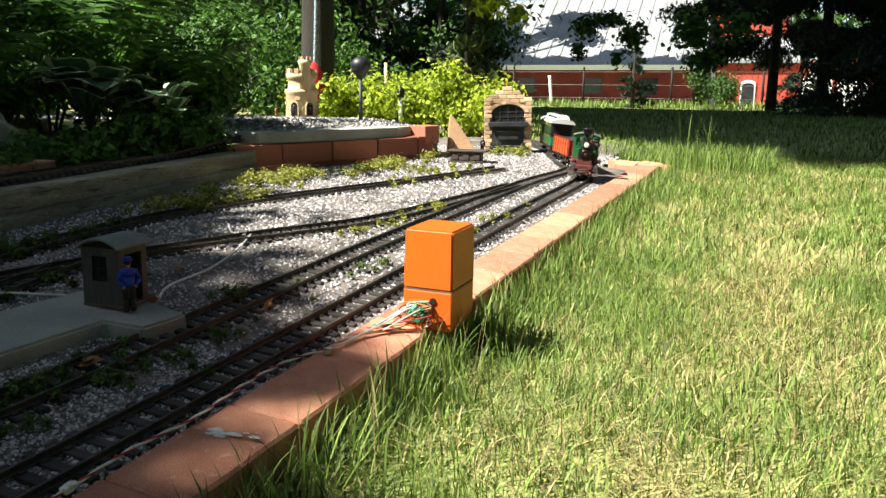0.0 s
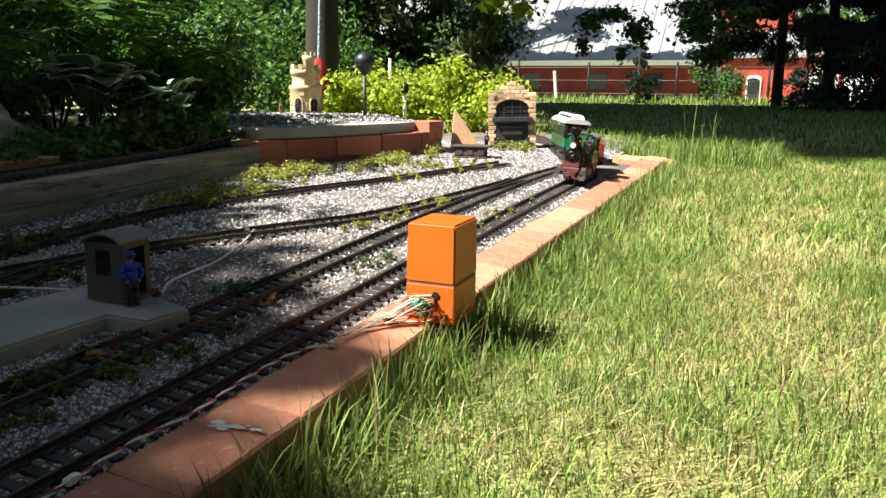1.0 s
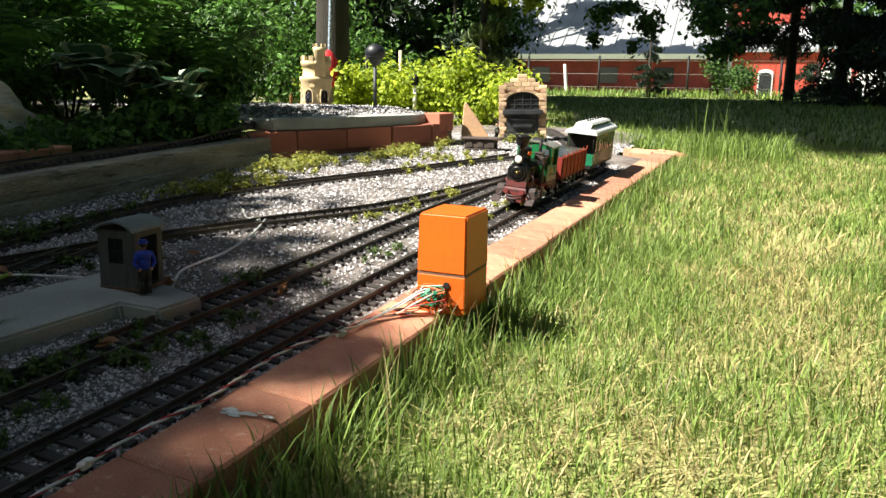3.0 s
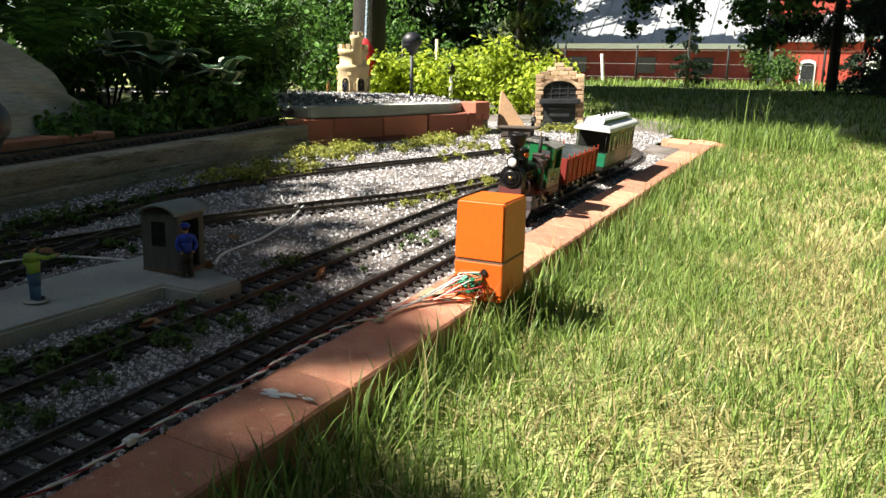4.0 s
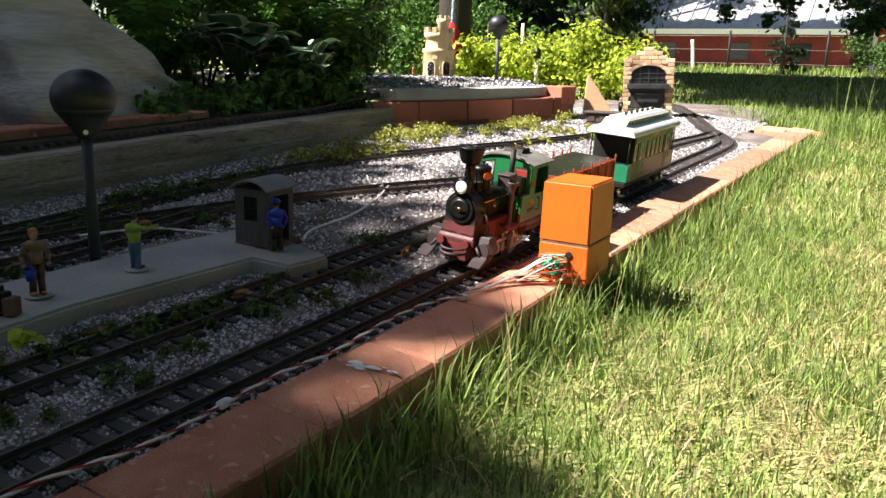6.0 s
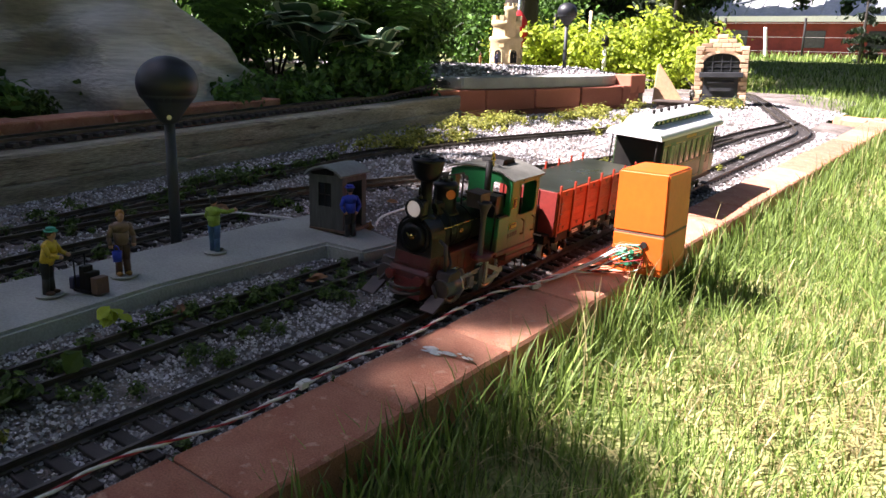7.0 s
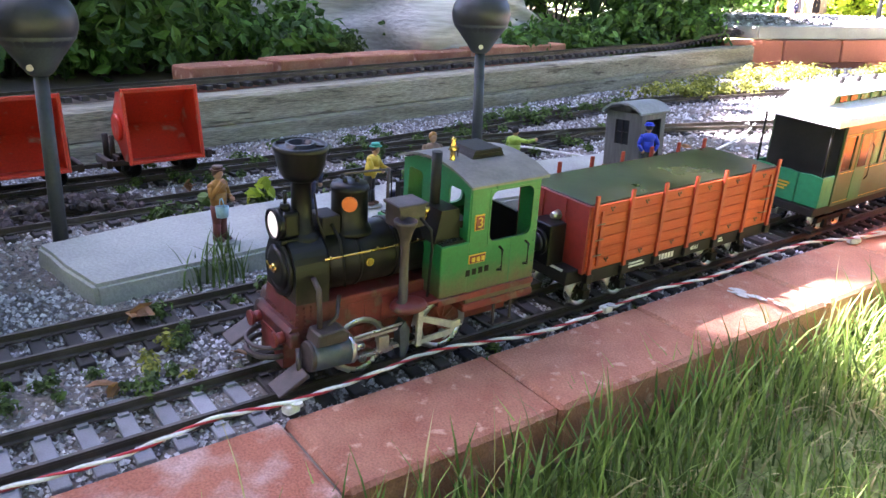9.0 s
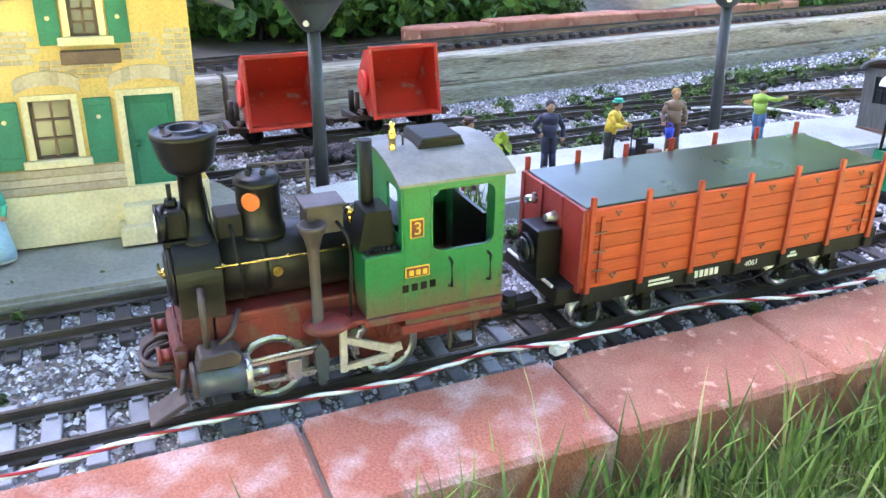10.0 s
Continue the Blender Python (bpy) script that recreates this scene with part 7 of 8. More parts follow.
weed_patch(-0.88, 0.0, 0.08, 0.6, 1800, 0.0099, M_WEED, "shaded weeds along the timber", 47, 0.014)
weed_patch(-0.60, -0.3, 0.05, 0.35, 700, 0.0124, M_WEED, "shaded weeds behind the platform", 48, 0.016)
weed_patch(-0.63, 0.35, 0.05, 0.15, 400, 0.0112, M_WEED, "weeds behind the hut", 49, 0.015)
weed_patch(-0.95, 0.55, 0.04, 0.3, 1300, 0.0124, M_WEED, "weeds at the timber's foot", 50, 0.022)
for k, (x, y) in enumerate(((-0.575, -0.33), (-0.585, -0.39), (-0.60, -0.30), (-0.30, -0.29), (-0.37, -0.20))):
    leaf_cloud("broad_weed", [(x, y, bed(x, y) + 0.004, 0.012, 0.012, 0.010)], 7, 0.020, M_WEED if k % 2 else M_LIME, "broad leaved seedling in the gravel", "weed", seed=60 + k, shell=0.2, up=1.2, ratio=0.8)
# dead leaves and debris
random.seed(17)
for k in range(14):
    x, y = random.uniform(-0.75, -0.2), random.uniform(-0.9, 0.5)
    leaf_cloud("dead_leaf", [(x, y, bed(x, y) - 0.012, 0.006, 0.006, 0.004)], 3, 0.024, M_DEADLEAF, "brown curled dead leaf on the gravel", "leaf", seed=90 + k, up=1.5, ratio=0.6) if k else None

# ---- the planted bank ----
bm = bmesh.new()
bmesh.ops.create_icosphere(bm, subdivisions=5, radius=1.0)
for v in bm.verts:
    p = v.co.copy()
    q = Vector((max(-0.86, min(0.86, p.x)), max(-0.8, min(0.8, p.y)), max(-0.6, min(0.72, p.z))))
    strata = 0.035 * math.sin(p.z * 21 + 3 * noise.noise(p * 1.7)) + 0.02 * noise.noise(p * 9)
    v.co = q * (1 + 0.22 * noise.noise(p * 1.5) + strata)
    v.co.x, v.co.y, v.co.z = v.co.x * 0.46, v.co.y * 0.72, v.co.z * 0.50
bm.transform(pose(-1.93, 0.96, 0.20, 6, -12, 24))
for v in bm.verts:
    top = min(0.66, max(0.19, 0.43 + (0.85 - v.co.y) * (0.8 if v.co.y < 0.85 else 0.45)))
    v.co.z = 0.1 + (v.co.z - 0.1) * min(1.0, (top - 0.1) / 0.50)
tagged(part("boulder", bm, M_ROCK, None, "", smooth=True), "large grey layered boulder on the planted bank", "boulder")


def bank_z(x, y):
    return 0.105 + 0.022 * y + max(0.0, timber_x(y) - 0.3 - x) * 0.13


def bush(x, y, z, r, n, size, material, label, seed, squash=0.8):
    rr = np.random.default_rng(seed)
    blobs = [(x + rr.normal() * r * 0.45, y + rr.normal() * r * 0.45, z + abs(rr.normal()) * r * 0.35, r * q, r * q, r * q * squash) for q in rr.uniform(0.35, 0.75, 7)]
    th = thing("bush", label, "bush", None)
    ob = leaf_cloud("leaves", blobs, n, size, material, "", "", th, "", seed=seed, shell=0.35)
    bm = bmesh.new()
    for b in blobs:
        tube(bm, spline([(x, y, z - r * 0.6), ((x + b[0]) / 2, (y + b[1]) / 2, (z + b[2]) / 2 - r * 0.1), b[:3]], 5), 0.006, 5)
    part("stem", bm, M_BARKSHADE, th)
    return th


bush(-1.62, -0.42, 0.22, 0.22, 3000, 0.0363, M_BUSH, "leafy green groundcover shrub behind the upper track", 101)
bush(-1.72, -0.05, 0.24, 0.24, 3000, 0.0363, M_BUSH, "leafy green groundcover shrub on the bank", 102)
bush(-1.70, -0.85, 0.24, 0.25, 2600, 0.0363, M_BUSH, "leafy green shrub behind the house", 103)
for k in range(9):
    bush(-1.53 - 0.05 * (k % 2), 0.12 - 0.145 * k, 0.165, 0.125, 1700, 0.032, M_BUSH, "low leafy shrub behind the upper track", 140 + k, 0.75)
bush(-2.1, -0.3, 0.40, 0.32, 2400, 0.0396, M_BUSH, "tall leafy shrub on the bank", 104)
bush(-2.2, -1.0, 0.45, 0.4, 2400, 0.0462, M_BUSH, "tall shaded shrub on the bank", 105)
bush(-1.52, 0.30, 0.16, 0.10, 1800, 0.0198, M_WEED, "low weeds along the brick row", 106, 0.5)
bush(-1.60, 0.62, 0.17, 0.10, 1800, 0.0198, M_WEED, "low green weeds before the boulder", 107, 0.5)
bush(-1.47, 1.48, 0.15, 0.13, 3000, 0.0297, M_BUSH, "dark leafy shrub beside the upper track", 108)
bush(-1.62, 1.75, 0.20, 0.19, 3800, 0.0297, M_BUSH, "dark leafy shrub under the ferns", 109)
bush(-1.88, 2.02, 0.36, 0.20, 3800, 0.0297, M_BUSH, "dark leafy shrub near the terrace", 110)
bush(-2.42, 2.95, 0.52, 0.30, 6000, 0.0330, M_FERN, "bright leafy shrub beside the castle", 111, 1.0)
bush(-2.75, 2.35, 0.62, 0.40, 6000, 0.0363, M_BUSH, "tall bright leafy shrub behind the ferns", 112, 1.0)
bush(-2.2, 1.75, 0.30, 0.30, 3000, 0.0330, M_BUSH, "shaded shrub at the back of the bank", 113)
bush(-2.75, 3.35, 0.36, 0.34, 3500, 0.04, M_BUSH, "dark leafy shrub behind the castle", 116, 1.0)
bush(-3.15, 4.1, 0.36, 0.42, 3500, 0.045, M_BUSH, "dark leafy shrub under the tall tree", 117, 1.0)
bush(-2.15, 2.45, 0.30, 0.26, 3500, 0.034, M_BUSH, "dark leafy shrub between ferns and castle", 118, 0.9)
for k in range(5):
    bush(-1.50 - 0.03 * (k % 2), 0.92 + 0.13 * k, 0.145, 0.11, 1500, 0.026, M_BUSH, "low dark weeds beside the upper track", 150 + k, 0.8)
bush(-2.6, 1.4, 0.55, 0.5, 3200, 0.0462, M_BUSH, "dark shrub at the back of the bank", 114)
bush(-2.9, 0.6, 0.7, 0.6, 3000, 0.0528, M_BUSH, "dark shrub behind the boulder", 115)


def hosta(x, y, z, n, size, label, seed):
    r = random.Random(seed)
    th = thing("hosta", label, "plant", pose(x, y, z))
    for k in range(n):
        a = 2 * math.pi * k * 0.382 + r.uniform(-0.2, 0.2)
        el = r.uniform(0.15, 1.15)
        L, W = size * r.uniform(0.8, 1.15), size * r.uniform(0.36, 0.46)
        bm = bmesh.new()
        rows = 9
        grid = []
        for i in range(rows):
            f = i / (rows - 1)
            w = W * math.sin(math.pi * (0.06 + 0.94 * f) ** 0.8) ** 0.9 + 0.001
            zc = math.sin(el) * L * f - (0.25 + 0.3 * math.sin(el)) * L * f * f
            rc = 0.05 + math.cos(el) * L * f * 0.9 + 0.1 * L * f * f
            grid.append([bm.verts.new((rc, u * w, zc + 0.13 * abs(u) * w + 0.004 * math.sin(5 * u + i))) for u in (-1, -0.72, -0.3, 0, 0.3, 0.72, 1)])
        for i in range(rows - 1):
            for j in range(6):
                f = bm.faces.new((grid[i][j], grid[i + 1][j], grid[i + 1][j + 1], grid[i][j + 1]))
                f.smooth, f.material_index = True, 1 if j in (0, 5) else 0
        tube(bm, [(0, 0, -0.12), (0.03, 0, -0.03), (0.05, 0, 0)], 0.004, 5)
        part("leaf", bm, [M_HOSTA, M_HOSTAEDGE], th, at=pose(0, 0, r.uniform(-0.03, 0.05), 0, 0, math.degrees(a)))
    return th


hosta(-1.66, 1.42, 0.36, 26, 0.19, "variegated hosta with pale margins on the bank", 1)
hosta(-1.52, 1.60, 0.31, 15, 0.14, "second variegated hosta beside the first", 2)


def fern(x, y, z, n, size, label, seed):
    r = random.Random(seed)
    th = thing("fern", label, "fern", pose(x, y, z))
    for k in range(n):
        a = 360 * k / n + r.uniform(-18, 18)
        L = size * r.uniform(0.8, 1.2)
        spine = spline([(0, 0, 0), (L * 0.2, 0, L * 0.35), (L * 0.55, 0, L * 0.58), (L * 0.95, 0, L * r.uniform(0.35, 0.6))], 7)
        bm = bmesh.new()
        tube(bm, spine, 0.0025, 4)
        for i, p in enumerate(spine[3:]):
            f = i / (len(spine) - 4)
            w = L * 0.24 * math.sin(math.pi * min(1.0, 0.12 + f * 0.88)) ** 0.8
            d = (spine[min(i + 4, len(spine) - 1)] - spine[i + 2]).normalized()
            for sy in (-1, 1):
                a0, b0 = p - d * 0.007 * size / 0.4, p + d * 0.010 * size / 0.4
                tip = p + Vector((0.25 * w, sy * w, -0.15 * w))
                m1 = p + Vector((0.12 * w, sy * w * 0.5, 0.02 * w))
                bm.faces.new([bm.verts.new(q) for q in (a0, m1 - d * 0.008, tip, m1 + d * 0.009, b0)])
        part("frond", bm, M_FERN, th, at=pose(0, 0, 0, 0, 0, a))
    return th


fern(-1.88, 1.80, 0.40, 13, 0.55, "large green fern arching over the bank", 1)
fern(-1.72, 2.02, 0.34, 10, 0.36, "sunlit fern beside the shrubs", 2)
fern(-2.05, 1.35, 0.34, 10, 0.36, "green fern behind the hosta", 3)
fern(-2.2, 1.85, 0.55, 14, 0.75, "tall shaded fern at the back", 4)

# lime hedge behind the terrace
for k, (x, y, r) in enumerate(((-2.45, 4.25, 0.26), (-2.15, 4.35, 0.25), (-1.86, 4.42, 0.25), (-1.60, 4.50, 0.24), (-1.36, 4.55, 0.23), (-1.22, 4.30, 0.17))):
    bush(x, y, 0.22, r * 1.15, 3000, 0.036, M_LIME, "yellow green sunlit shrub of the low hedge", 130 + k, 0.95)


# ---- trees ----
def tree(x, y, z, height, r0, crown, n, size, material, label, seed, leanx=0.0, shaded_bark=M_BARKSHADE):
    rr = random.Random(seed)
    th = thing("tree", label, "tree", None)
    bm = bmesh.new()
    top = Vector((x + leanx, y, z + height))
    tube(bm, spline([(x, y, z - 0.1), (x + leanx * 0.3 + rr.uniform(-0.05, 0.05), y, z + height * 0.4), top], 6), r0, 12)
    for v in bm.verts:
        f = min(1, max(0, (v.co.z - z) / height))
        c = Vector((x + leanx * f, y, v.co.z))
        v.co = c + (v.co - c) * (1 - 0.6 * f)
    for c in crown:
        s = Vector((x + leanx * 0.5, y, z + height * rr.uniform(0.4, 0.8)))
        e = Vector(c[:3])
        tube(bm, spline([s, (s + e) / 2 + Vector((0, 0, 0.1 * height)), e], 5), r0 * 0.25, 6)
    part("trunk", bm, shaded_bark, th)
    ob = leaf_cloud("crown", crown, n, size, material, "", "", th, "", seed=seed, shell=0.15)
    return th


random.seed(40)


def crown_of(x, y, z, rx, ry, rz, k, seed):
    r = random.Random(seed)
    out = []
    for _ in range(k):
        a, d, h = r.uniform(0, 6.28), r.random() ** 0.5, r.uniform(-1, 1)
        q = r.uniform(0.30, 0.46)
        w = math.sqrt(max(0.05, 1 - h * h * 0.8))
        out.append((x + rx * d * w * math.cos(a) * 0.82, y + ry * d * w * math.sin(a) * 0.82, z + rz * h * 0.7, rx * q, ry * q, max(rz * q, 0.4)))
    return out


def shade_crown(seed):
    """Clumps of one wide, flat unseen crown, its uneven front edge cut for the shade."""
    r = random.Random(seed)
    edge = ((-4.5, 2.0), (-1.18, 1.72), (-0.90, 1.20), (-0.46, 0.84), (-0.23, 0.60), (-0.005, 0.230), (0.074, 0.085), (0.154, -0.15), (0.30, -0.58), (0.46, -1.2), (0.58, -2.5))

    def inside(x, y):
        for (xa, ya), (xb, yb) in zip(edge, edge[1:]):
            if xa <= x <= xb:
                return y < ya + (yb - ya) * (x - xa) / (xb - xa)
        return x < -4.4
    out = []
    for i in range(24):
        for j in range(22):
            x, y = -4.0 + 0.2 * i + r.uniform(-0.04, 0.04), -2.6 + 0.2 * j + r.uniform(-0.04, 0.04)
            if all(inside(x + 0.12 * math.cos(a), y + 0.12 * math.sin(a)) for a in (0.0, 0.8, 1.6, 2.4, 5.5)):
                h = r.uniform(-0.35, 0.5)
                q = r.uniform(0.17, 0.21)
                out.append((x - 0.66 * (6.0 + h), y - 0.553 * (6.0 + h), 6.0 + h, q, q, q * 0.8))
    return out


# unseen tree added so that its crown shades the near part of the garden
tree(-6.35, -5.27, -0.05, 6.2, 0.28, shade_crown(3), 90000, 0.12, M_LEAF, "broad leafy unseen tree added to shade the near garden", 201)
# trees with unseen crowns added to shade the far lawn, standing round the place
tree(-3.12, 5.36, 0.05, 5.5, 0.15, crown_of(-3.6, 5.6, 7.2, 1.9, 1.8, 1.1, 14, 5) + crown_of(-1.6, 5.6, 7.2, 2.0, 1.8, 1.0, 12, 15), 20000, 0.26, M_LEAF, "dark trunked tree behind the castle with an added shade crown", 202)
tree(-4.6, 11.6, 0.15, 7.0, 0.2, crown_of(-4.4, 10.3, 7.2, 2.4, 2.0, 1.1, 12, 6) + crown_of(-0.6, 11.2, 7.2, 2.6, 2.0, 1.1, 14, 16), 20000, 0.28, M_LEAF, "leafy unseen tree added to shade the far lawn", 203)
def far_shade_crown(seed):
    """Clumps of a wide high unseen crown added to shade the far lawn past an uneven line."""
    r = random.Random(seed)
    line = ((-9.0, 10.6), (-2.1, 9.9), (-1.5, 5.8), (-0.9, 5.4), (-0.2, 5.0), (0.6, 4.3), (1.3, 4.1), (6.0, 3.7))
    out = []
    for i in range(26):
        for j in range(28):
            x, y = -8.0 + 0.52 * i + r.uniform(-0.12, 0.12), 4.1 + 0.52 * j + r.uniform(-0.12, 0.12)
            front = float(np.interp(x, [p[0] for p in line], [p[1] for p in line]))
            if y > front + 0.35 and r.random() < 0.93:
                h = 8.2 + r.uniform(-0.5, 0.6)
                q = r.uniform(0.42, 0.55)
                out.append((x - 0.66 * h, y - 0.553 * h, h, q, q, q * 0.6))
    return out


tree(-8.6, 12.6, 0.15, 8.4, 0.24, far_shade_crown(9), 60000, 0.26, M_LEAF, "wide tall unseen tree added to shade the far lawn", 216)
# unseen overhead crowns, added to hold back sky light from the shaded bed
tree(5.6, -2.4, -0.1, 9.2, 0.26, crown_of(2.9, -1.6, 9.2, 2.9, 2.4, 1.0, 22, 61) + crown_of(3.4, 2.4, 9.4, 2.9, 2.4, 1.0, 22, 62), 26000, 0.30, M_LEAF, "tall broad unseen tree added to block the sky over the lawn", 217)
tree(-7.4, 11.8, 0.15, 7.0, 0.2, crown_of(-6.7, 8.8, 7.4, 2.2, 1.9, 1.0, 12, 51) + crown_of(-5.2, 8.2, 7.4, 2.0, 1.8, 0.9, 12, 54) + crown_of(-3.9, 7.6, 7.6, 1.6, 1.4, 0.8, 10, 55) + crown_of(-7.7, 12.0, 7.4, 2.3, 2.0, 1.0, 12, 52) + crown_of(-4.4, 14.0, 7.4, 2.4, 2.0, 1.0, 12, 53), 30000, 0.3, M_LEAF, "wide leafy tree added to shade the far lawn", 215)
tree(5.2, 6.4, 0.1, 7.0, 0.22, crown_of(1.4, 6.2, 7.2, 2.1, 1.8, 1.0, 12, 7) + crown_of(4.4, 7.2, 7.2, 2.2, 2.2, 1.1, 12, 17), 9000, 0.22, M_LEAF, "tall spreading unseen tree added to shade the lawn", 204)
# two unseen crowns added to darken the bank and cover some sky
tree(-4.9, -1.7, 0.05, 4.0, 0.14, crown_of(-4.4, -1.3, 3.5, 1.1, 1.1, 0.8, 16, 41), 5000, 0.16, M_LEAF, "leafy unseen tree added to shade the planted bank", 212)
tree(-5.9, 0.4, 0.05, 4.2, 0.14, crown_of(-5.5, 0.6, 3.7, 1.1, 1.0, 0.9, 16, 42), 5000, 0.16, M_LEAF, "leafy unseen tree added to shade the back of the bank", 213)
# added behind the camera, unseen, to cut the sky light
tree(1.7, -3.9, -0.1, 4.0, 0.16, crown_of(0.6, -2.9, 3.4, 1.7, 1.2, 0.7, 20, 43), 6000, 0.18, M_LEAF, "leafy unseen tree added to block sky behind the lawn", 214)
# unseen side crowns added to cover sky and darken the background
tree(-9.0, 7.6, 0.05, 6.5, 0.25, crown_of(-8.6, 7.4, 6.2, 2.2, 2.2, 1.4, 16, 8), 7000, 0.22, M_LEAF, "tall leafy unseen tree added to darken the background", 205)
tree(-10.8, 1.0, 0.05, 7.0, 0.25, crown_of(-10.6, 1.0, 7.0, 2.2, 2.2, 1.4, 14, 21), 6000, 0.24, M_LEAF, "tall leafy unseen tree added to block sky at the side", 206)
# crowns above the view, added to dapple the barn roof and shade its wall
tree(-25.0, 47.5, 0.1, 9.5, 0.4, crown_of(-22.0, 51.6, 10.5, 3.6, 3.0, 1.2, 12, 31) + crown_of(-27.5, 51.0, 10.8, 4.0, 3.6, 1.4, 20, 33), 7000, 0.55, M_LEAF, "big tree added with unseen crown to dapple the barn roof", 210)
tree(-26.5, 46.5, 0.1, 9.5, 0.4, crown_of(-18.5, 48.4, 9.0, 3.2, 1.8, 1.0, 14, 32) + crown_of(-12.5, 48.4, 9.0, 3.2, 1.8, 1.0, 14, 34) + crown_of(-15.5, 52.2, 10.6, 3.6, 2.6, 1.0, 9, 36) + [(-24.0 + 0.85 * k, 47.1 + 0.8 * j, 9.2 + 0.25 * math.sin(3.1 * k + j), 0.8, 0.6, 0.4) for k in range(19) for j in range(3)], 24000, 0.50, M_LEAF, "big spreading tree added with unseen crown to shade the barn wall", 211)
# unseen trees behind the camera, added as a screen against sky light
tree(-2.5, -9.5, -0.1, 7.0, 0.25, crown_of(-2.5, -9.0, 6.0, 3.2, 2.6, 2.4, 18, 22), 7000, 0.36, M_LEAF, "tall leafy unseen tree added to block sky at the near end", 207)
tree(3.0, -7.5, -0.1, 7.0, 0.25, crown_of(3.0, -7.0, 5.5, 3.0, 2.4, 2.4, 18, 23), 7000, 0.36, M_LEAF, "tall leafy unseen tree added to block sky across the lawn", 208)


def conifer(x, y, z, height, r, n, material, label, seed, low=0.05):
    rr = np.random.default_rng(seed)
    th = thing("conifer_tree", label, "conifer", None)
    bm = bmesh.new()
    rod(bm, (x, y, z - 0.1), (x, y, z + height), r * 0.035 + 0.03, 0.01, 10)
    blobs = []
    for k in range(int(18 * height / 3) + 14):
        f = rr.uniform(low, 0.97)
        a = rr.uniform(0, 2 * np.pi)
        reach = r * (1 - f) ** 0.8 * rr.uniform(0.5, 1.05)
        e = (x + reach * np.cos(a), y + reach * np.sin(a), z + height * f - 0.25 * reach)
        tube(bm, [(x, y, z + height * f), (float(e[0]), float(e[1]), float(e[2]))], 0.012, 4)
        for q in (0.45, 0.85):
            blobs.append((x + (e[0] - x) * q, y + (e[1] - y) * q, z + height * f - 0.25 * reach * q, max(0.12, reach * 0.34), max(0.12, reach * 0.34), max(0.05, reach * 0.11)))
    part("trunk", bm, M_BARKSHADE, th)
    ob = leaf_cloud("foliage", blobs, n, 0.15, material, "", "", th, "", seed=seed, shell=0.0, ratio=0.22, droop=0.5, up=0.1)
    return th


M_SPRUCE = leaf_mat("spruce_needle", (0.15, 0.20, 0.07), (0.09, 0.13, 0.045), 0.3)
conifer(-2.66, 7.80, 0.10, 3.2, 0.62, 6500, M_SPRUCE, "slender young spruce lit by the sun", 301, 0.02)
conifer(-3.55, 9.2, 0.12, 4.0, 0.9, 3600, M_CONIFERSHADE, "dark conifer in deep shade", 302, 0.0)
conifer(-4.6, 9.0, 0.12, 4.5, 1.1, 3600, M_CONIFERSHADE, "dark conifer behind the shrubs", 303, 0.0)
conifer(-3.0, 21.5, 0.2, 1.9, 0.9, 2200, M_CONIFERSHADE, "small dark spruce by the fence", 304, 0.0)
conifer(1.1, 21.5, 0.2, 2.2, 0.9, 2200, M_CONIFERSHADE, "small dark spruce before the red shed", 305, 0.0)
conifer(1.25, 15.0, 0.2, 8.0, 2.3, 34000, M_CONIFERSHADE, "huge dark spruce at the lawn's edge", 306, 0.16)
conifer(0.45, 17.6, 0.2, 9.5, 2.5, 34000, M_CONIFERSHADE, "huge dark spruce spreading before the red shed", 310, 0.14)
conifer(3.0, 13.4, 0.2, 8.0, 2.8, 38000, M_CONIFERSHADE, "huge dark spruce with low boughs", 307, 0.04)
conifer(5.6, 12.6, 0.2, 8.0, 2.8, 22000, M_CONIFERSHADE, "dark spruce at the lawn's side", 308, 0.02)
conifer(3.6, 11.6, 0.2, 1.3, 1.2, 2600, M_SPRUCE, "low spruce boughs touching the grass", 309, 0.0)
bush(-4.3, 6.4, 0.4, 0.75, 4000, 0.06, M_BUSH, "dark shrub behind the castle", 323, 1.0)
bush(-5.3, 6.0, 0.45, 0.85, 4000, 0.06, M_BUSH, "dark tall shrub in the trees' shade", 324, 1.0)
bush(-3.5, 7.2, 0.38, 0.6, 3000, 0.06, M_BUSH, "dark shrub beside the tree trunk", 325, 1.0)
bush(-4.2, 10.2, 0.9, 1.1, 7000, 0.0660, M_BUSH, "mid green shrubs beyond the hedge", 320, 0.9)
bush(-5.6, 9.6, 0.9, 1.2, 6000, 0.0660, M_BUSH, "mid green leafy shrubs beneath the conifers", 321, 0.9)
bush(-0.9, 22.0, 0.6, 0.8, 3000, 0.0792, M_LEAF, "leafy shrub growing along the wire fence", 322)
# sprays of leaves that hang into view before the barn
leaf_cloud("hanging_branch", [(-1.70, 9.3, 1.25, 0.22, 0.2, 0.16), (-1.78, 9.3, 0.98, 0.10, 0.1, 0.16), (-1.45, 9.4, 1.35, 0.25, 0.2, 0.10), (-1.15, 9.3, 1.15, 0.20, 0.2, 0.22), (-1.3, 9.2, 0.85, 0.10, 0.1, 0.1)], 1300, 0.07, M_LEAF, "leafy maple branch hanging before the barn", "branch", seed=330, shell=0.0)
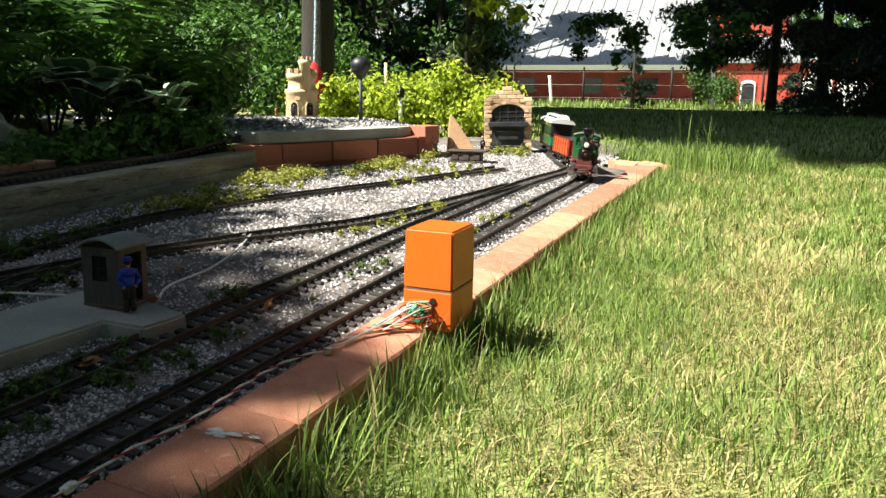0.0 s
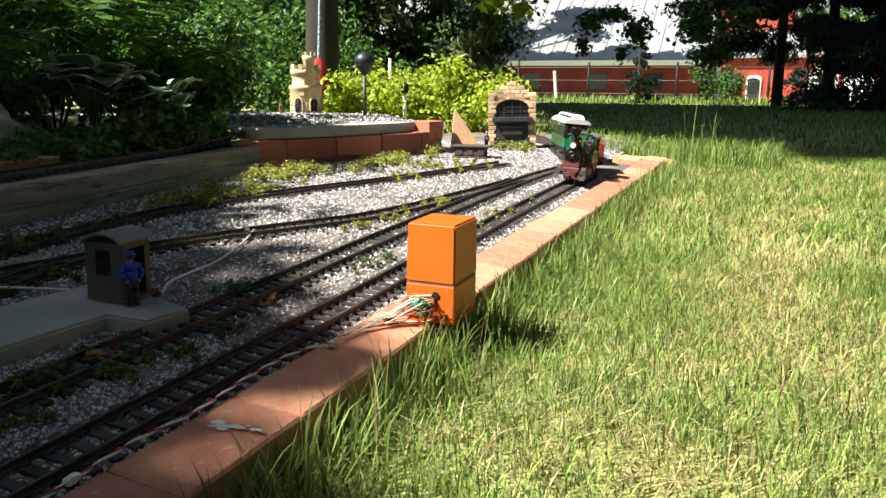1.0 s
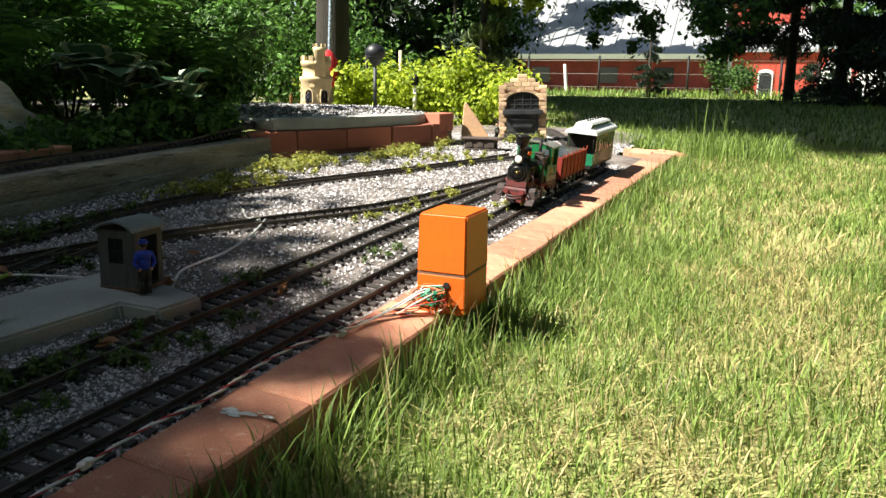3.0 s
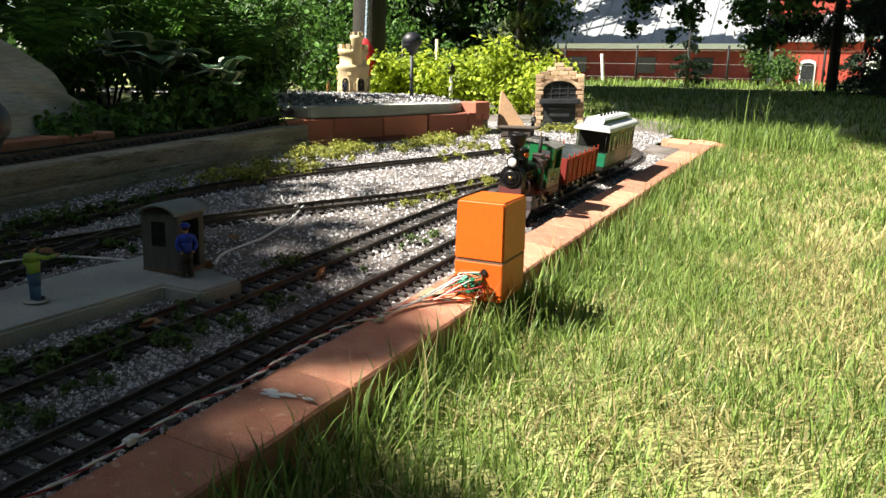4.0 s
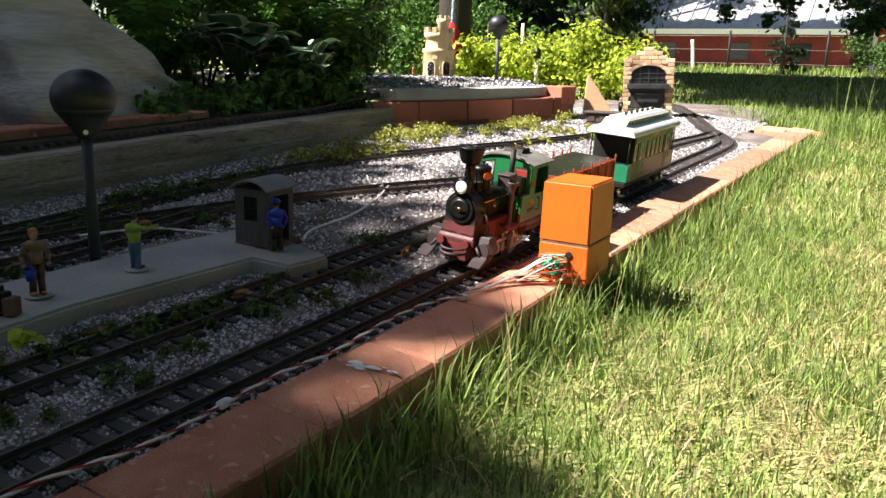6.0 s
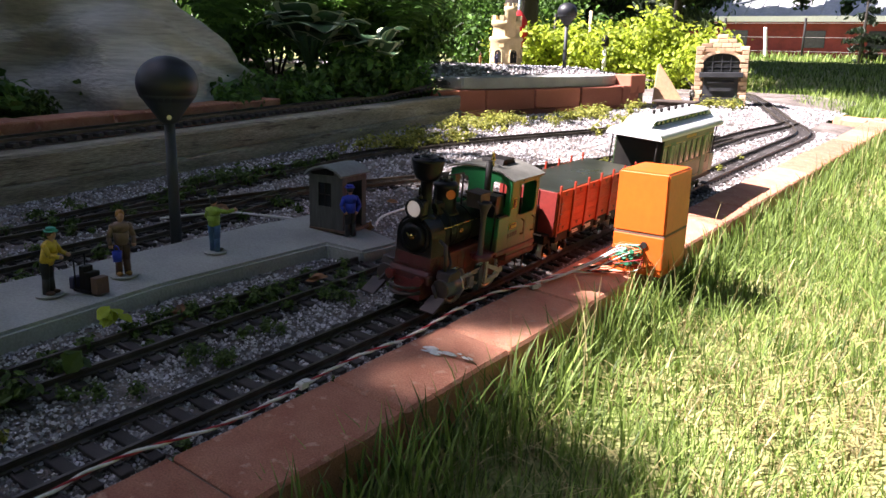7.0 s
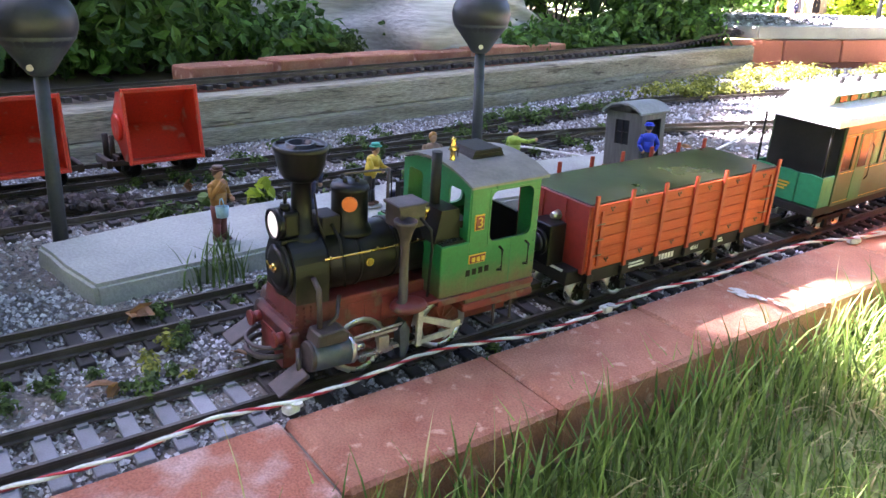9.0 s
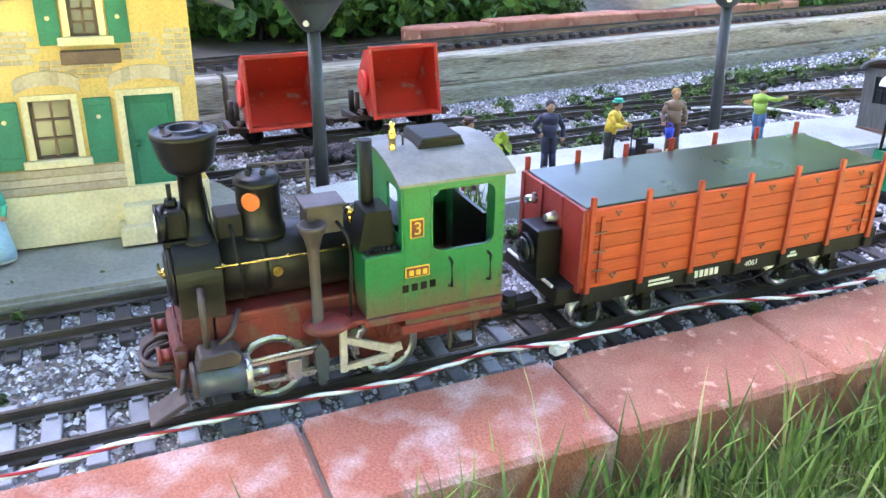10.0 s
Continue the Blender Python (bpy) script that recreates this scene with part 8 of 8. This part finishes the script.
leaf_cloud("hanging_branch", [(-0.75, 12.5, 1.45, 0.45, 0.3, 0.35), (-0.55, 12.4, 1.0, 0.35, 0.2, 0.2), (-0.1, 12.4, 1.5, 0.4, 0.3, 0.3)], 1500, 0.10, M_BUSH, "sunlit leafy branch before the red barn", "branch", seed=331, shell=0.0)
leaf_cloud("hanging_branch", [(-2.35, 7.6, 1.35, 0.25, 0.2, 0.14), (-2.1, 7.7, 1.25, 0.18, 0.2, 0.12)], 420, 0.075, M_LIME, "bright leafy twig over the spruce", "branch", seed=332, shell=0.0)

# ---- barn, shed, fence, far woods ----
barn = thing("barn", "long low barn with pale metal roof and shade-darkened red walls", "barn")
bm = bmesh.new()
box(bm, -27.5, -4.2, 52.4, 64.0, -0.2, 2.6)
part("wall", bm, M_BARNSHADE, barn, "red boards with shade put into their colour")
bm = bmesh.new()
prism(bm, [(51.8, 2.45), (58.5, 7.4), (65.2, 2.45), (65.2, 2.65), (58.5, 7.62), (51.8, 2.65)], "x", -28.0, -3.6)
roof_b = part("roof", bm, M_BARNROOF, barn, "pale grey metal roof")
for k in range(28):
    bm = bmesh.new()
    prism(bm, [(51.8, 2.66), (58.5, 7.63), (58.5, 7.69), (51.8, 2.72)], "x", -27.6 + 0.87 * k, -27.55 + 0.87 * k)
    part("seam", bm, M_BARNROOF, roof_b)
bm = bmesh.new()
box(bm, -28.0, -3.6, 51.72, 51.8, 2.4, 2.72)
part("gutter", bm, M_PAINTWHITE, barn)
for x in (-20, -15.5, -11, -7.5):
    bm = bmesh.new()
    box(bm, x, x + 1.2, 52.33, 52.4, 0.9, 1.9)
    part("window", bm, M_GLASSDARK, barn)

shed = thing("red_shed", "bright red board building with white trimmed arched doors", "shed")
bm = bmesh.new()
box(bm, -3.2, 6.4, 55.0, 61.0, -0.2, 3.1)
box(bm, -5.2, 1.0, 61.0, 66.0, -0.2, 6.2)
prism(bm, [(-5.2, 6.2), (1.0, 6.2), (-2.1, 8.4)], "y", 61.0, 66.0)
part("wall", bm, M_BARN, shed, "bright red boards")
bm = bmesh.new()
prism(bm, [(-5.6, 6.0), (-2.1, 8.5), (1.4, 6.0), (1.4, 6.2), (-2.1, 8.75), (-5.6, 6.2)], "y", 60.7, 66.3)
prism(bm, [(54.6, 2.95), (61.0, 4.9), (61.0, 5.1), (54.6, 3.15)], "x", -5.4, 1.9)
part("roof", bm, M_BARNROOF, shed)
for k in range(28):
    bm = bmesh.new()
    box(bm, -3.2 + 0.34 * k, -3.17 + 0.34 * k, 54.97, 55.0, -0.1, 3.0)
    part("board_joint", bm, M_BARN, shed)
bm = bmesh.new()
box(bm, -3.3, -3.05, 54.9, 55.0, -0.1, 3.1)
part("corner_board", bm, M_PAINTWHITE, shed)
for x, w in ((-1.0, 0.9), (3.0, 1.7), (5.0, 1.7)):
    bm = bmesh.new()
    pts = [(x - w / 2, 0.0), (x + w / 2, 0.0), (x + w / 2, 1.7)] + [(x + w / 2 * math.cos(radians(a)), 1.7 + (w / 2 if w > 1 else 0.2) * math.sin(radians(a))) for a in range(20, 161, 20)] + [(x - w / 2, 1.7)]
    prism(bm, pts, "y", 54.9, 55.0)
    d = part("door", bm, M_PAINTWHITE, shed, "white trimmed arched door")
    bm = bmesh.new()
    prism(bm, [(x + (u - x) * 0.8, 0.05 + v * 0.88) for u, v in pts], "y", 54.86, 54.9)
    part("panel", bm, M_GLASSDARK if w < 1 else M_PAINTWHITE, d)

fence = thing("wire_fence", "thin garden wire fence with dark posts", "fence")
for k, x in enumerate((-9.6, -7.4, -5.1, -2.4, 0.2, 2.8, 5.4)):
    bm = bmesh.new()
    rod(bm, (x, 25.0, 0.1), (x, 25.0, 1.45), 0.035, n=8)
    part("post", bm, M_DARK, fence)
for z in (0.5, 0.9, 1.3):
    bm = bmesh.new()
    tube(bm, [(-9.6, 25, z), (5.4, 25, z)], 0.006, 4)
    part("wire", bm, M_ROOFGREY, fence)
bm = bmesh.new()
tube(bm, spline([(-5.85, 24.0, 0.1), (-5.9, 24, 0.7), (-5.95, 24, 1.15)], 4), 0.05, 8)
tagged(part("birch_post", bm, M_PAINTWHITE, None), "pale peeled birch post by the fence", "post")
rank = np.array([(rng.uniform(-9, 4), rng.uniform(21, 25)) for _ in range(2500)])
blades("fence_grass", rank, lawn_z, 0.12, 0.3, 0.015, M_GRASS, "rank sunlit grass along the fence", 0.5, 14)
post = thing("path_light", "small black path light with pale stem in the hedge", "lamp", pose(-1.78, 4.15, 0.15))
bm = bmesh.new()
rod(bm, (0, 0, 0), (0, 0, 0.22), 0.012, n=10)
part("stem", bm, M_WHITE, post)
bm = bmesh.new()
lathe(bm, [(0.012, 0.22), (0.024, 0.225), (0.024, 0.27), (0.010, 0.29), (0, 0.29)], 12)
part("cap", bm, M_DARK, post)
for x, h, m in ((-2.18, 0.62, M_TRIM), (-2.46, 0.6, M_DARK)):
    bm = bmesh.new()
    rod(bm, (x, 4.75, 0.1), (x, 4.75, h), 0.012, n=8)
    tagged(part("garden_stake", bm, m, None), "thin wooden garden stake in the hedge", "stake")
woods = []
wr = random.Random(77)
for k in range(90):
    x = wr.uniform(-75, 60)
    y = wr.uniform(70, 95) if -32 < x < 12 else wr.uniform(28, 80)
    woods.append((x, y, wr.uniform(1, 12), wr.uniform(3, 6), wr.uniform(3, 5), wr.uniform(2.5, 5)))
leaf_cloud("far_woods", woods, 16000, 1.5, M_LEAF, "dense green summer woods beyond the barn", "woods", kind="stuff", seed=400, shell=0.3)
near_woods = []
for k in range(60):
    a = wr.uniform(95, 200)
    d = wr.uniform(8, 14)
    near_woods.append((-1 + d * math.cos(radians(a)), 1 + d * math.sin(radians(a)), wr.uniform(0.4, 4.5), wr.uniform(1, 2), wr.uniform(1, 2), wr.uniform(0.8, 1.6)))
leaf_cloud("side_woods", [b for b in near_woods if b[0] < -4.5], 26000, 0.13, M_LEAF, "dark shaded woods behind the planted bank", "woods", kind="stuff", seed=401, shell=0.2)
# woods added out of view round the garden to hold back sky light
round_woods = [(wr.uniform(-22, 26), wr.uniform(-26, -14), wr.uniform(0.5, 11), wr.uniform(2, 3.5), wr.uniform(2, 3), wr.uniform(1.5, 3)) for _ in range(70)]
round_woods += [(wr.uniform(16, 26), wr.uniform(-16, 40), wr.uniform(0.5, 6), wr.uniform(2, 3), wr.uniform(2, 3.5), wr.uniform(1.5, 3)) for _ in range(34)]
round_woods += [(wr.uniform(9.5, 13.0), wr.uniform(-9, 16), wr.uniform(0.5, 13), wr.uniform(1.4, 2.4), wr.uniform(1.8, 2.8), wr.uniform(1.4, 2.4)) for _ in range(60)]
leaf_cloud("garden_woods", round_woods, 26000, 0.9, M_LEAF, "green woods added unseen around the garden to block sky", "woods", kind="stuff", seed=402, shell=0.3)


# ---- what moves ----
HEAD = [(-0.5, 4.74), (0.0, 4.631), (0.5, 4.515), (1.0, 4.349), (1.5, 4.145), (2.0, 3.940), (2.5, 3.756), (3.0, 3.580), (3.5, 3.406), (4.0, 3.232), (4.5, 3.073), (5.0, 2.914), (5.5, 2.754), (6.0, 2.593), (6.5, 2.433), (7.0, 2.281), (7.5, 2.135), (8.0, 1.993), (8.5, 1.851), (9.0, 1.707), (9.5, 1.564), (10.0, 1.415), (10.5, 1.26)]
run_at = [0.0]
for a, b in zip(main_line, main_line[1:]):
    run_at.append(run_at[-1] + (b - a).length)


def on_line(s):
    s = max(0.0, min(s, run_at[-1] - 1e-6))
    i = next(k for k in range(len(run_at) - 1) if run_at[k + 1] >= s)
    return main_line[i].lerp(main_line[i + 1], (s - run_at[i]) / (run_at[i + 1] - run_at[i]))


def riding(t, behind, half):
    """Pose of a vehicle whose middle runs so far behind the headlight, carried at two points."""
    head = float(np.interp(t, [h[0] for h in HEAD], [h[1] for h in HEAD]))
    a, b = on_line(head + behind - half), on_line(head + behind + half)
    m, d = (a + b) / 2, b - a
    yaw = math.degrees(math.atan2(-d.x, d.y))
    k = math.cos(radians(yaw))
    return pose(m.x, m.y, rail_z(m.x, m.y) + 0.0087, 1.26, SLOPE_X * k, yaw)


def motions():
    times = [0.25 * k for k in range(41)]
    for car, behind, half in ((loco, 0.122, 0.04), (wagon, 0.461, 0.105), (coach, 0.922, 0.12)):
        walk(car, [(t, riding(t, behind, half)) for t in times])
    for ob, r in [(w, 0.0258) for w in loco.children if w.name.startswith("wheel")] + [(w, 0.0155) for c in (wagon, coach) for w in c.children if w.name.startswith("wheel")]:
        x, y, z = ob.location
        sgn = 1 if x > 0 else -1
        rows, step = [], 1 / 30
        for k in range(301):
            t = k * step
            head = float(np.interp(t, [h[0] for h in HEAD], [h[1] for h in HEAD]))
            rows.append((t, Matrix.Translation((x, y, z)) @ Matrix.Rotation(-(4.7 - head) / r * -1.0, 4, "X") @ pose(0, 0, 0, 0, 90 * sgn, 0)))
        walk(ob, rows)


motions()
